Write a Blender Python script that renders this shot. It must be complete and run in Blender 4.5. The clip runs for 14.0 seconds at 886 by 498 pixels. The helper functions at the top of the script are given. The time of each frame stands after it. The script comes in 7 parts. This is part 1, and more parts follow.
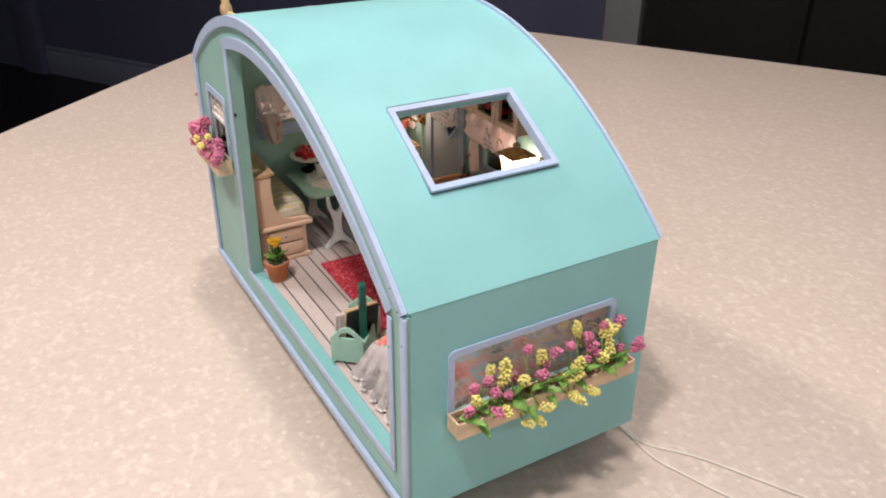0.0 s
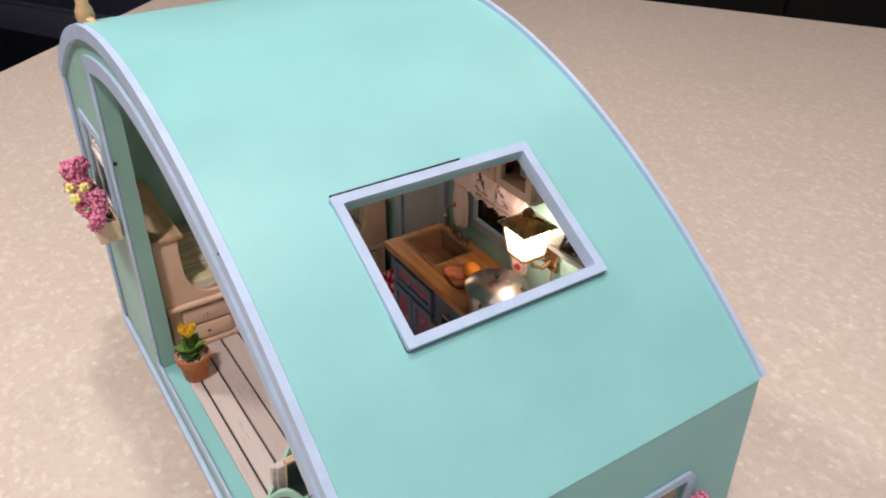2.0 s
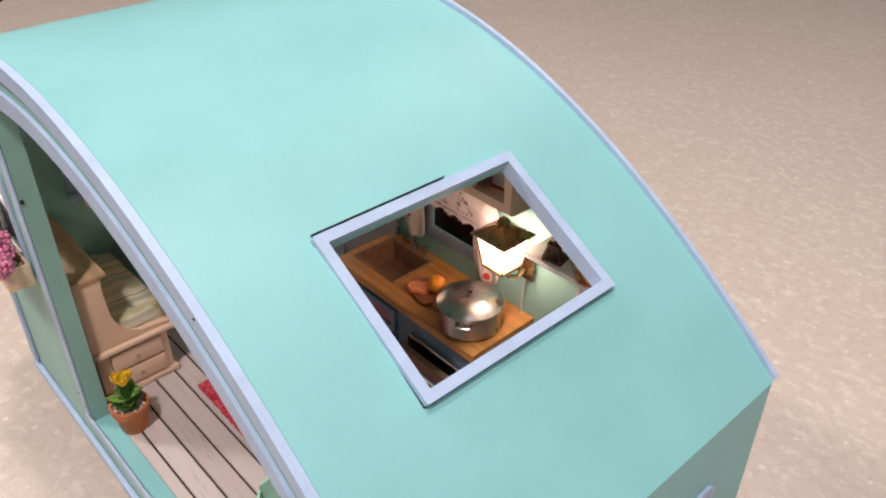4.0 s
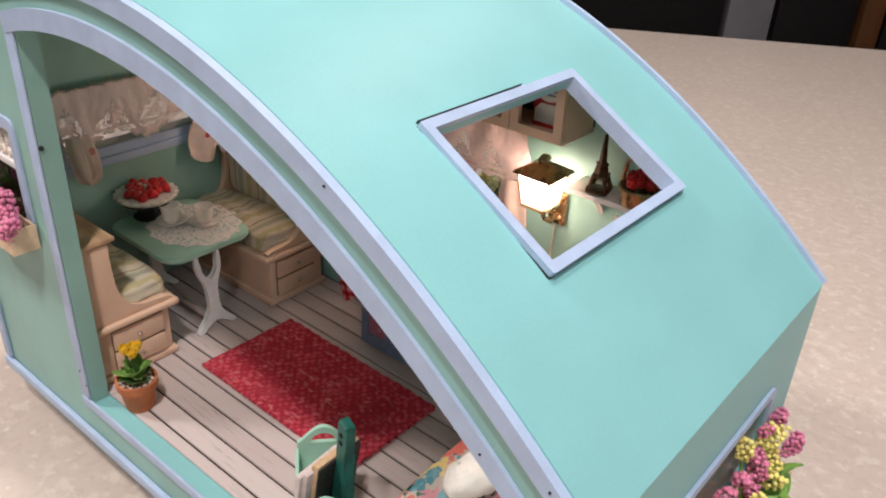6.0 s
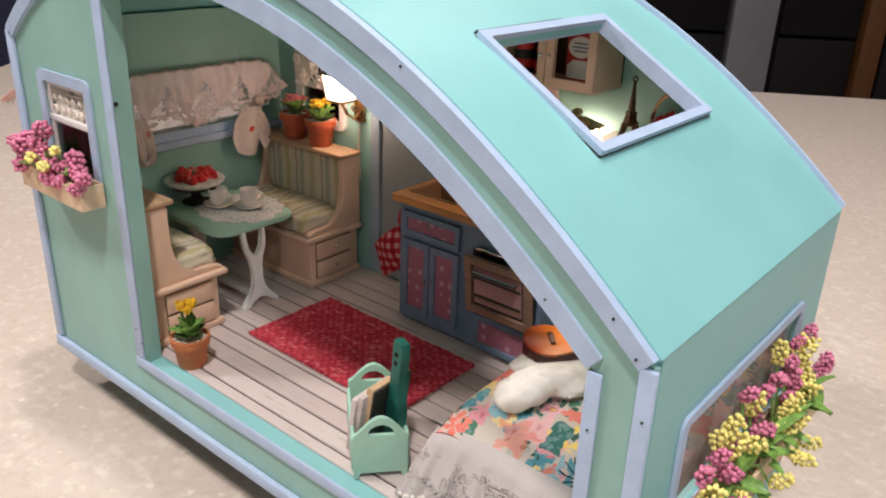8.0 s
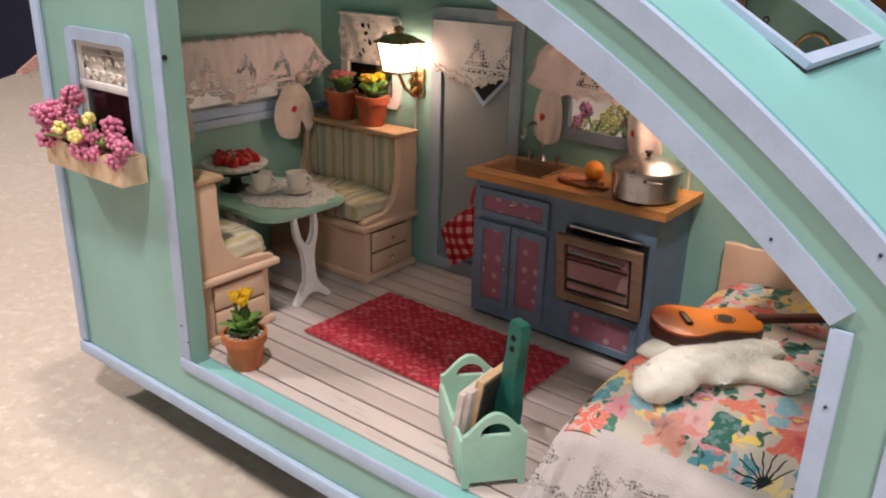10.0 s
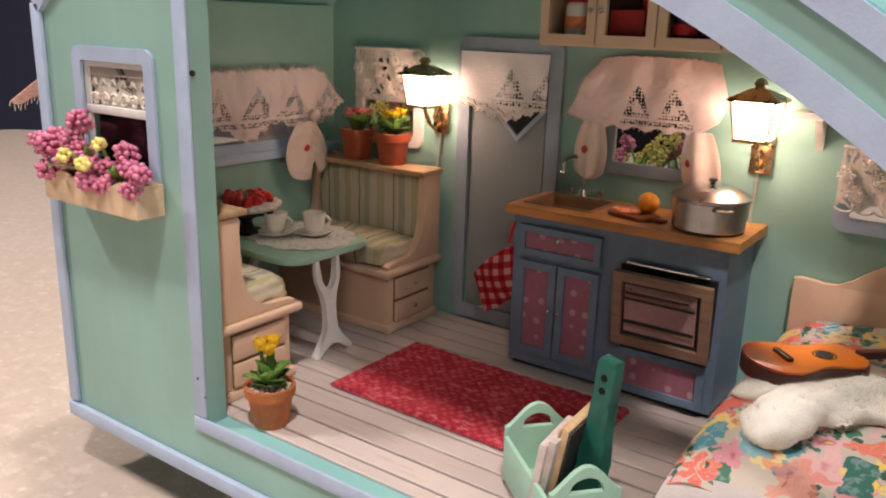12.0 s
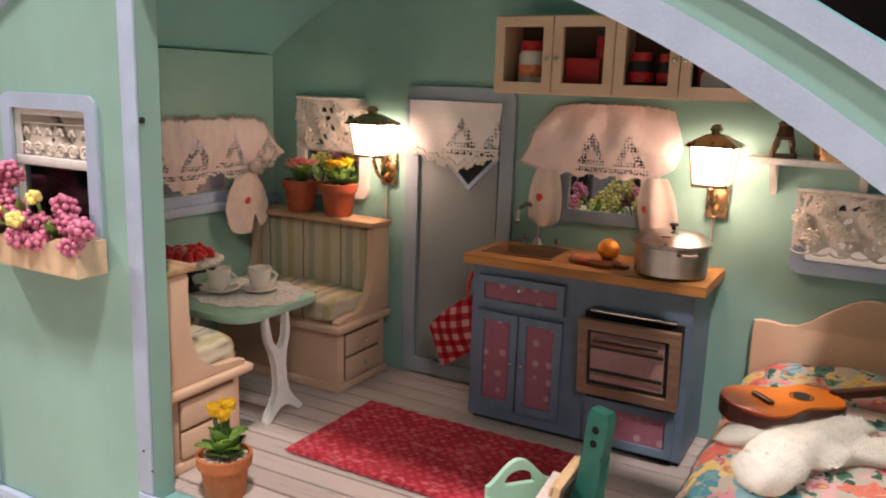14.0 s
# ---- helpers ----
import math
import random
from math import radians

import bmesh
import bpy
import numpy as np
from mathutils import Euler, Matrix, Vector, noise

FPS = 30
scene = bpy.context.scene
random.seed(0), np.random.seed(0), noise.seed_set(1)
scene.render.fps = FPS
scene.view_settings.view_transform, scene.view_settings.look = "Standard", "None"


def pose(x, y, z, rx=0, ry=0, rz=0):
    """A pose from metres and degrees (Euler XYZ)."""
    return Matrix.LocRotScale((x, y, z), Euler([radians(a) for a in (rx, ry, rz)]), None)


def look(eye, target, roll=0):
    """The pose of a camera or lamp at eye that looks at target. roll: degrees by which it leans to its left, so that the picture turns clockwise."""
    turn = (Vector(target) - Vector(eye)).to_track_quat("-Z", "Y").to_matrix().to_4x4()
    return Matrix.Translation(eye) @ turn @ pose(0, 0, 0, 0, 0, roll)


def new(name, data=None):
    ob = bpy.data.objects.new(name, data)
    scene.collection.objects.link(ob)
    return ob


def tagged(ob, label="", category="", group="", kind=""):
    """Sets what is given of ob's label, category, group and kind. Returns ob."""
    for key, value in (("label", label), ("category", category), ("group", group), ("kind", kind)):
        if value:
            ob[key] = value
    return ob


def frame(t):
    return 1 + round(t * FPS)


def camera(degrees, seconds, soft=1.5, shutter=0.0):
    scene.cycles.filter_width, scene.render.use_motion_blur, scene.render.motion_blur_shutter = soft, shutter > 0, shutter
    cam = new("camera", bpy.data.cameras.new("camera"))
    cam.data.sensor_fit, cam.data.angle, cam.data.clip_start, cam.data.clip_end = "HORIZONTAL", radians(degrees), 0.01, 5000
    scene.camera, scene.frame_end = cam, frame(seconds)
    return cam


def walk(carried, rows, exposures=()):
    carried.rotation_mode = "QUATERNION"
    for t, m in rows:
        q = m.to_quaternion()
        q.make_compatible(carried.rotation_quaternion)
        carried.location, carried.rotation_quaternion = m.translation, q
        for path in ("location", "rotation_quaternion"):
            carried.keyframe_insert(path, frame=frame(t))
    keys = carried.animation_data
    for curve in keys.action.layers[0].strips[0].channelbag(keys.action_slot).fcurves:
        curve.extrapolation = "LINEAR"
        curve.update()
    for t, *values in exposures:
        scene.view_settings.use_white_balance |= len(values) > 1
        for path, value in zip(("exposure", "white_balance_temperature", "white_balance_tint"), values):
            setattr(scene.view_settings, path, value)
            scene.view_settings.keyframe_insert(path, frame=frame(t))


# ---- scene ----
cam = camera(57.74, 14.0, soft=2.0)
PATH = [
    (0, (-0.11484, -0.22085, 0.26215), (0.7790, 1.3011, -0.6784), 0.54),
    (0.5, (-0.07262, -0.18596, 0.25674), (0.7915, 1.3291, -0.7219), 0.07),
    (1, (-0.04847, -0.16039, 0.25352), (0.8132, 1.3311, -0.7628), -0.02),
    (1.5, (-0.04320, -0.12083, 0.25519), (0.8368, 1.3402, -0.7892), 0.14),
    (2, (-0.04510, -0.09513, 0.25431), (0.8777, 1.3208, -0.8151), 0.13),
    (2.5, (-0.04046, -0.08429, 0.25591), (0.9283, 1.2739, -0.8471), -0.21),
    (3, (-0.03980, -0.07475, 0.25664), (0.9653, 1.2328, -0.8748), -0.10),
    (5.5, (-0.08660, -0.04221, 0.23121), (1.2217, 1.0566, -0.8084), 2.39),
    (6, (-0.09915, -0.03986, 0.21746), (1.2640, 1.0587, -0.7494), 2.99),
    (6.5, (-0.10993, -0.04039, 0.20133), (1.2921, 1.0650, -0.6999), 3.68),
    (7, (-0.11686, -0.04633, 0.19339), (1.3048, 1.0822, -0.6464), 3.25),
    (7.5, (-0.12405, -0.05312, 0.18940), (1.3021, 1.1011, -0.6067), 2.52),
    (8, (-0.13511, -0.05347, 0.18303), (1.2920, 1.1120, -0.5948), 2.12),
    (8.5, (-0.14218, -0.04467, 0.17374), (1.2719, 1.1456, -0.5901), 1.84),
    (11, (-0.13085, 0.01193, 0.14640), (1.4052, 1.1248, -0.4878), 1.56),
    (11.5, (-0.13408, 0.01945, 0.14398), (1.4265, 1.1279, -0.4354), 1.62),
    (12, (-0.13515, 0.02587, 0.13345), (1.4426, 1.1296, -0.4075), 1.78),
    (12.5, (-0.13925, 0.03310, 0.12930), (1.4692, 1.1052, -0.3841), 1.97),
    (13, (-0.14094, 0.03767, 0.12723), (1.5105, 1.0621, -0.3451), 2.30),
    (13.5, (-0.13735, 0.04088, 0.12831), (1.5532, 1.0193, -0.3017), 2.34),
    (14, (-0.13636, 0.04294, 0.13000), (1.5838, 0.9803, -0.2730), 1.88),
]
LIGHT_METER = ((0, -0.05, 6600, 11.5), (1, -0.14, 6600, 11), (3, -0.26, 6600, 11), (5.5, -0.15, 6500, 11), (7, -0.10, 6500, 10), (8.5, 0.0, 6500, 9), (11, -0.05, 6900, 12.5), (14, 0.13, 7000, 14))
walk(cam, [(t, look(eye, target, roll)) for t, eye, target, roll in PATH], LIGHT_METER)

# ---- world and lights ----
COUNTER_Z = -0.02
world = bpy.data.worlds.new("world")
scene.world = world
world.use_nodes = True
world.node_tree.nodes["Background"].inputs["Color"].default_value = (0.9, 0.85, 0.8, 1)
world.node_tree.nodes["Background"].inputs["Strength"].default_value = 0.02


# area lamps out of view, placed to fit the shading; no fixtures modelled
def unseen_lamp(place, aim, watts, size, colour):
    data = bpy.data.lights.new("unseen_light", "AREA")
    data.shape, data.size, data.energy, data.color = "DISK", size, watts, colour
    ob = new("unseen_light", data)
    ob.matrix_world = look(place, aim)
    return ob


WARM = (1.0, 0.925, 0.91)
unseen_lamp((-0.48, -0.25, 1.40), (0.06, 0.13, 0.05), 15.6, 0.12, WARM)
unseen_lamp((-0.50, 1.00, 1.14), (0.06, 0.13, 0.05), 12.0, 0.13, WARM)
unseen_lamp((0.13, 0.165, 1.46), (0.06, 0.13, 0.05), 8.8, 0.11, WARM)
# low fill lamp with no known source, added to brighten dinette and side wall
unseen_lamp((-1.10, -0.70, 0.95), (0.05, 0.18, 0.06), 3.3, 0.25, WARM)
# cool lamp added on the -y side to brighten the end wall
unseen_lamp((0.10, -1.6, 1.35), (0.1, 0.1, 0.0), 6.5, 0.4, (0.82, 0.92, 1.0))
unseen_lamp((1.3, 0.6, 1.45), (0.3, 0.1, 0.0), 4, 0.4, WARM)


# ---- materials ----
class Nodes:
    """A node material under construction."""

    def __init__(self, name):
        self.mat = bpy.data.materials.new(name)
        self.mat.use_nodes = True
        self.tree = self.mat.node_tree
        self.bsdf = self.tree.nodes["Principled BSDF"]
        self.coord = self.tree.nodes.new("ShaderNodeTexCoord").outputs["Object"]

    def put(self, sock, value):
        if isinstance(value, bpy.types.NodeSocket):
            self.tree.links.new(value, sock)
        elif isinstance(value, (tuple, list)) and len(value) == 3 and sock.type == "RGBA":
            sock.default_value = (*value, 1)
        else:
            sock.default_value = value

    def mapped(self, scale=(1, 1, 1), rot=(0, 0, 0)):
        n = self.tree.nodes.new("ShaderNodeMapping")
        n.inputs["Scale"].default_value = scale
        n.inputs["Rotation"].default_value = rot
        self.put(n.inputs["Vector"], self.coord)
        return n.outputs[0]

    def noise(self, scale, detail=3.0, rough=0.55, vec=None):
        n = self.tree.nodes.new("ShaderNodeTexNoise")
        n.inputs["Scale"].default_value, n.inputs["Detail"].default_value = scale, detail
        n.inputs["Roughness"].default_value = rough
        self.put(n.inputs["Vector"], vec or self.coord)
        return n.outputs[0]

    def voronoi(self, scale, randomness=1.0, vec=None):
        n = self.tree.nodes.new("ShaderNodeTexVoronoi")
        n.inputs["Scale"].default_value, n.inputs["Randomness"].default_value = scale, randomness
        self.put(n.inputs["Vector"], vec or self.coord)
        return n

    def math(self, op, a, b=0.0):
        n = self.tree.nodes.new("ShaderNodeMath")
        n.operation = op
        self.put(n.inputs[0], a)
        self.put(n.inputs[1], b)
        return n.outputs[0]

    def vmath(self, op, a, b):
        n = self.tree.nodes.new("ShaderNodeVectorMath")
        n.operation = op
        self.put(n.inputs[0], a)
        self.put(n.inputs[1], b)
        return n.outputs[0]

    def colour_noise(self, scale, vec=None):
        n = self.tree.nodes.new("ShaderNodeTexNoise")
        n.inputs["Scale"].default_value = scale
        self.put(n.inputs["Vector"], vec or self.coord)
        return self.vmath("SUBTRACT", n.outputs["Color"], (0.5, 0.5, 0.5))

    def xyz(self, vec=None):
        n = self.tree.nodes.new("ShaderNodeSeparateXYZ")
        self.put(n.inputs[0], vec or self.coord)
        return n.outputs

    def ramp(self, fac, stops, hard=False):
        n = self.tree.nodes.new("ShaderNodeValToRGB")
        n.color_ramp.interpolation = "CONSTANT" if hard else "LINEAR"
        while len(n.color_ramp.elements) < len(stops):
            n.color_ramp.elements.new(0.5)
        for e, (p, c) in zip(n.color_ramp.elements, stops):
            e.position = p
            e.color = (*c, 1) if isinstance(c, tuple) else (c, c, c, 1)
        self.put(n.inputs[0], fac)
        return n.outputs[0]

    def step(self, fac, lo, hi):
        n = self.tree.nodes.new("ShaderNodeMapRange")
        n.interpolation_type = "SMOOTHSTEP"
        self.put(n.inputs["Value"], fac)
        n.inputs["From Min"].default_value, n.inputs["From Max"].default_value = lo, hi
        return n.outputs["Result"]

    def mix(self, fac, a, b):
        n = self.tree.nodes.new("ShaderNodeMix")
        n.data_type = "RGBA"
        self.put(n.inputs[0], fac)
        self.put(n.inputs[6], a)
        self.put(n.inputs[7], b)
        return n.outputs[2]

    def shade(self, fac, colour, amount):
        """colour, a little lighter and darker after fac."""
        dark = tuple(c * (1 - amount) for c in colour)
        light = tuple(min(1, c * (1 + amount * 0.7)) for c in colour)
        return self.mix(fac, dark, light)

    def random(self):
        return self.tree.nodes.new("ShaderNodeObjectInfo").outputs["Random"]

    def bump(self, height, strength=0.3, distance=0.0004):
        n = self.tree.nodes.new("ShaderNodeBump")
        n.inputs["Strength"].default_value, n.inputs["Distance"].default_value = strength, distance
        self.put(n.inputs["Height"], height)
        self.put(self.bsdf.inputs["Normal"], n.outputs[0])

    def done(self, colour=None, rough=0.5, metal=0.0, spec=0.5):
        if colour is not None:
            self.put(self.bsdf.inputs["Base Color"], colour)
        self.put(self.bsdf.inputs["Roughness"], rough)
        self.bsdf.inputs["Metallic"].default_value = metal
        self.bsdf.inputs["Specular IOR Level"].default_value = spec
        return self.mat

    def holes(self, mask):
        """Open the sheet where mask is 1."""
        clear = self.tree.nodes.new("ShaderNodeBsdfTransparent")
        mixer = self.tree.nodes.new("ShaderNodeMixShader")
        out = self.tree.nodes["Material Output"]
        self.put(mixer.inputs[0], mask)
        self.tree.links.new(self.bsdf.outputs[0], mixer.inputs[1])
        self.tree.links.new(clear.outputs[0], mixer.inputs[2])
        self.tree.links.new(mixer.outputs[0], out.inputs["Surface"])


def plain(name, colour, rough=0.5, metal=0.0, vary=0.12, coarse=60, fine=900, relief=0.15, spec=0.5):
    """A surface of one colour with blotches, fine grain and slight relief."""
    g = Nodes(name)
    blotch = g.noise(coarse, 3)
    grain = g.noise(fine, 2)
    f = g.math("ADD", g.math("MULTIPLY", blotch, 0.7), g.math("MULTIPLY", grain, 0.3))
    g.bump(grain, relief, 0.0002)
    r = g.math("ADD", g.math("MULTIPLY", blotch, 0.2), rough - 0.1)
    return g.done(g.shade(g.step(f, 0.3, 0.7), colour, vary), r, metal, spec)


def wood(name, colour, axis, rough=0.55, vary=0.3, ring=500):
    """Wood with its grain along one axis."""
    g = Nodes(name)
    scale = [ring, ring, ring]
    scale[axis] = ring * 0.07
    grain = g.noise(1.0, 4, 0.6, g.mapped(tuple(scale)))
    f = g.math("ADD", g.math("MULTIPLY", grain, 0.75), g.math("MULTIPLY", g.noise(80, 2), 0.25))
    g.bump(grain, 0.15, 0.0002)
    return g.done(g.shade(g.step(f, 0.3, 0.7), colour, vary), rough)


MINT = plain("mint_paint", (0.242, 0.53, 0.532), 0.42, vary=0.06, coarse=25, fine=1500, relief=0.06)


def brushed_card(name, colour):
    """Painted card: faint upright brush streaks, soft blotches and fine tooth."""
    g = Nodes(name)
    streak = g.noise(1.0, 4, 0.6, g.mapped((260, 260, 9)))
    blotch = g.noise(28, 4)
    f = g.math("ADD", g.math("MULTIPLY", streak, 0.14), g.math("MULTIPLY", blotch, 0.86))
    tooth = g.noise(1500, 2)
    g.bump(g.math("ADD", tooth, g.math("MULTIPLY", streak, 0.3)), 0.10, 0.0002)
    return g.done(g.shade(g.step(f, 0.3, 0.7), colour, 0.10), g.math("ADD", g.math("MULTIPLY", blotch, 0.25), 0.40))


MINT_CARD = brushed_card("mint_card", (0.28, 0.49, 0.438))
DOOR_TRIM = plain("door_frame_paint", (0.32, 0.385, 0.46), 0.5, vary=0.1, coarse=120, fine=1800, relief=0.3)
# lavender trim darkened for the kitchen window's shaded frame; also the carton's grey print
SHADED_TRIM_GREY = plain("shaded_trim_grey", (0.20, 0.235, 0.28), 0.5, vary=0.1, coarse=120, fine=1800, relief=0.3)
TRIM = plain("lavender_paint", (0.42, 0.525, 0.70), 0.5, vary=0.08, coarse=120, fine=1800, relief=0.3)
WHITE_PAINT = plain("white_paint", (0.78, 0.76, 0.74), 0.5, vary=0.08, coarse=200)
CREAM = plain("cream_paint", (0.73, 0.50, 0.355), 0.6, vary=0.07, coarse=90, fine=1400, relief=0.15)
CREAM_TOP = wood("cream_wood_top", (0.52, 0.33, 0.19), 1, 0.6, 0.2, 350)
OCHRE = wood("ochre_wood", (0.54, 0.23, 0.065), 1, 0.5, 0.3, 420)
BASIN = wood("basin_wood", (0.34, 0.19, 0.11), 1, 0.5, 0.25, 420)
OVEN_WOOD = wood("oven_wood", (0.32, 0.19, 0.125), 1, 0.5, 0.25, 420)
BLUE = plain("blue_paint", (0.155, 0.225, 0.32), 0.5, vary=0.14, coarse=150)
DARK = plain("dark_void", (0.02, 0.02, 0.022), 0.6, vary=0.2)
TERRACOTTA = plain("terracotta", (0.50, 0.15, 0.05), 0.65, vary=0.2, coarse=250, relief=0.35)
TERRACOTTA_RED = plain("terracotta_red", (0.42, 0.085, 0.035), 0.6, vary=0.2, coarse=250, relief=0.3)
TROUGH_WOOD = wood("trough_wood", (0.70, 0.51, 0.34), 1, 0.6, 0.15, 300)
GRAVEL = plain("gravel", (0.52, 0.44, 0.36), 0.8, vary=0.5, coarse=1400, fine=3000, relief=0.6)
# moss of the window boxes; also the painted shade round the bench drawers
MOSS_AND_SHADE = plain("dry_moss_and_gap_shade", (0.24, 0.15, 0.08), 0.9, vary=0.6, coarse=900, fine=2600, relief=0.8)
LEAF = plain("leaf", (0.19, 0.36, 0.075), 0.45, vary=0.4, coarse=350, relief=0.3)
LEAF_DARK = plain("leaf_dark", (0.06, 0.13, 0.03), 0.45, vary=0.4, coarse=350, relief=0.3)
PINK_BUD = plain("pink_bud", (0.68, 0.205, 0.34), 0.4, vary=0.35, coarse=450)
YELLOW_BUD = plain("yellow_bud", (0.88, 0.77, 0.24), 0.45, vary=0.25, coarse=450)
YELLOW_PETAL = plain("yellow_petal", (0.86, 0.52, 0.02), 0.45, vary=0.2, coarse=500)
PINK_PETAL = plain("pink_petal", (0.75, 0.20, 0.22), 0.45, vary=0.3, coarse=500)
STEEL = plain("brushed_steel", (0.41, 0.39, 0.38), 0.30, 1.0, vary=0.12, coarse=200, fine=2500, relief=0.12)
CHROME = plain("chrome", (0.75, 0.73, 0.70), 0.15, 1.0, vary=0.05)
BRASS = plain("antique_brass", (0.46, 0.30, 0.16), 0.28, 1.0, vary=0.3, coarse=300, relief=0.3)
BRONZE = plain("dark_bronze", (0.10, 0.055, 0.03), 0.4, 0.7, vary=0.4, coarse=300, relief=0.4)
PORCELAIN = plain("porcelain", (0.78, 0.74, 0.68), 0.25, vary=0.05)
ORANGE_PEEL = plain("orange_peel", (0.85, 0.28, 0.015), 0.5, vary=0.15, coarse=500, fine=2500, relief=0.4)
ORANGE_FLESH = plain("salmon_slice", (0.80, 0.25, 0.11), 0.45, vary=0.3, coarse=700)
RED_GLAZE = plain("red_berry", (0.62, 0.02, 0.025), 0.3, vary=0.3, coarse=700)
RED_TIN = plain("red_tin", (0.48, 0.03, 0.03), 0.35, vary=0.2)
TEAL_CASE = plain("teal_case", (0.007, 0.105, 0.08), 0.5, vary=0.2, coarse=250, relief=0.3)
MINT_CRAFT = plain("mint_craft", (0.38, 0.62, 0.50), 0.55, vary=0.06, coarse=120)
BLACK_COVER = plain("black_speckled_cover", (0.03, 0.028, 0.025), 0.5, vary=0.9, coarse=900, fine=1800)
CARD = plain("card_edge", (0.62, 0.42, 0.24), 0.7, vary=0.15, coarse=300)
MAGAZINE = plain("magazine_paper", (0.62, 0.53, 0.50), 0.6, vary=0.15, coarse=300)
FELT_WHITE = plain("fleece", (0.93, 0.885, 0.81), 0.95, vary=0.08, coarse=220, fine=1900, relief=1.0, spec=0.05)


def soft_fibre():
    """Fine white fibre that lets half of the light through."""
    g = Nodes("fleece_nap")
    m = g.done((0.90, 0.86, 0.79), 0.95, spec=0.05)
    through_light = g.tree.nodes.new("ShaderNodeBsdfTranslucent")
    through_light.inputs["Color"].default_value = (0.90, 0.86, 0.79, 1)
    mixer = g.tree.nodes.new("ShaderNodeMixShader")
    mixer.inputs[0].default_value = 0.5
    g.tree.links.new(g.bsdf.outputs[0], mixer.inputs[1])
    g.tree.links.new(through_light.outputs[0], mixer.inputs[2])
    g.tree.links.new(mixer.outputs[0], g.tree.nodes["Material Output"].inputs["Surface"])
    return m


NAP = soft_fibre()


def sunburst():
    """Orange lacquered wood that deepens to red at the tail."""
    g = Nodes("guitar_top")
    grain = g.noise(1.0, 4, 0.6, g.mapped((35, 500, 500)))
    c = g.mix(g.step(g.xyz()[0], -0.015, -0.003), (0.40, 0.045, 0.012), (0.80, 0.21, 0.018))
    c = g.mix(g.math("MULTIPLY", g.step(grain, 0.45, 0.7), 0.25), c, (0.45, 0.08, 0.012))
    return g.done(c, 0.28)


GUITAR_TOP = sunburst()
GUITAR_SIDE = plain("guitar_side", (0.075, 0.016, 0.01), 0.35, vary=0.3)
FIGURE_WOOD = plain("figure_wood", (0.58, 0.38, 0.20), 0.6, vary=0.2, coarse=300)
WIRE = plain("white_wire", (0.72, 0.68, 0.60), 0.5, vary=0.05)
AWNING = plain("pink_stripe_cloth", (0.72, 0.42, 0.38), 0.85, vary=0.3, coarse=500, fine=2600, relief=0.5)
DARK_FLOOR = wood("dark_floorboards", (0.018, 0.014, 0.013), 0, 0.4, 0.5, 30)
NAVY_WALL = plain("slate_wall", (0.11, 0.115, 0.19), 0.8, vary=0.08, coarse=2, fine=150, relief=0.1)
BASEBOARD = plain("baseboard_paint", (0.30, 0.32, 0.44), 0.5, vary=0.06, coarse=4, fine=100, relief=0.1)
BLACK_CABINET = plain("black_cabinet", (0.010, 0.008, 0.008), 0.7, vary=0.3, coarse=4, fine=60, relief=0.1, spec=0.15)
GREY_POST = plain("grey_post", (0.20, 0.19, 0.195), 0.6, vary=0.1, coarse=4, fine=60, relief=0.1)
BROWN_POST = wood("brown_post", (0.13, 0.05, 0.015), 2, 0.5, 0.3, 25)
CEILING_PAINT = plain("ceiling_paint", (0.7, 0.68, 0.65), 0.9, vary=0.05, coarse=3, fine=80)


def quartz():
    """Beige engineered stone: soft pale and brown blotches with scattered chips."""
    g = Nodes("beige_quartz")
    base = g.shade(g.noise(9, 3), (0.575, 0.485, 0.415), 0.06)
    mottle = g.mix(g.math("MULTIPLY", g.step(g.noise(210, 4, 0.6), 0.46, 0.68), 0.42), base, (0.47, 0.375, 0.305))
    mottle = g.mix(g.math("MULTIPLY", g.step(g.noise(150, 4, 0.65, g.mapped((1.3, 0.9, 1.1))), 0.50, 0.66), 0.45), mottle, (0.75, 0.67, 0.58))
    chips = g.voronoi(150)
    big = g.step(g.math("ADD", chips.outputs["Distance"], g.math("MULTIPLY", g.noise(600, 2), 0.2)), 0.36, 0.22)
    pick = g.step(g.xyz(chips.outputs["Color"])[0], 0.68, 0.76)
    c = g.mix(g.math("MULTIPLY", g.math("MULTIPLY", big, pick), 0.5), mottle, (0.80, 0.73, 0.64))
    fine = g.voronoi(430)
    dark = g.math("MULTIPLY", g.step(fine.outputs["Distance"], 0.30, 0.12), g.step(g.xyz(fine.outputs["Color"])[2], 0.80, 0.9))
    c = g.mix(g.math("MULTIPLY", dark, 0.38), c, (0.30, 0.20, 0.14))
    return g.done(c, 0.34)


QUARTZ = quartz()


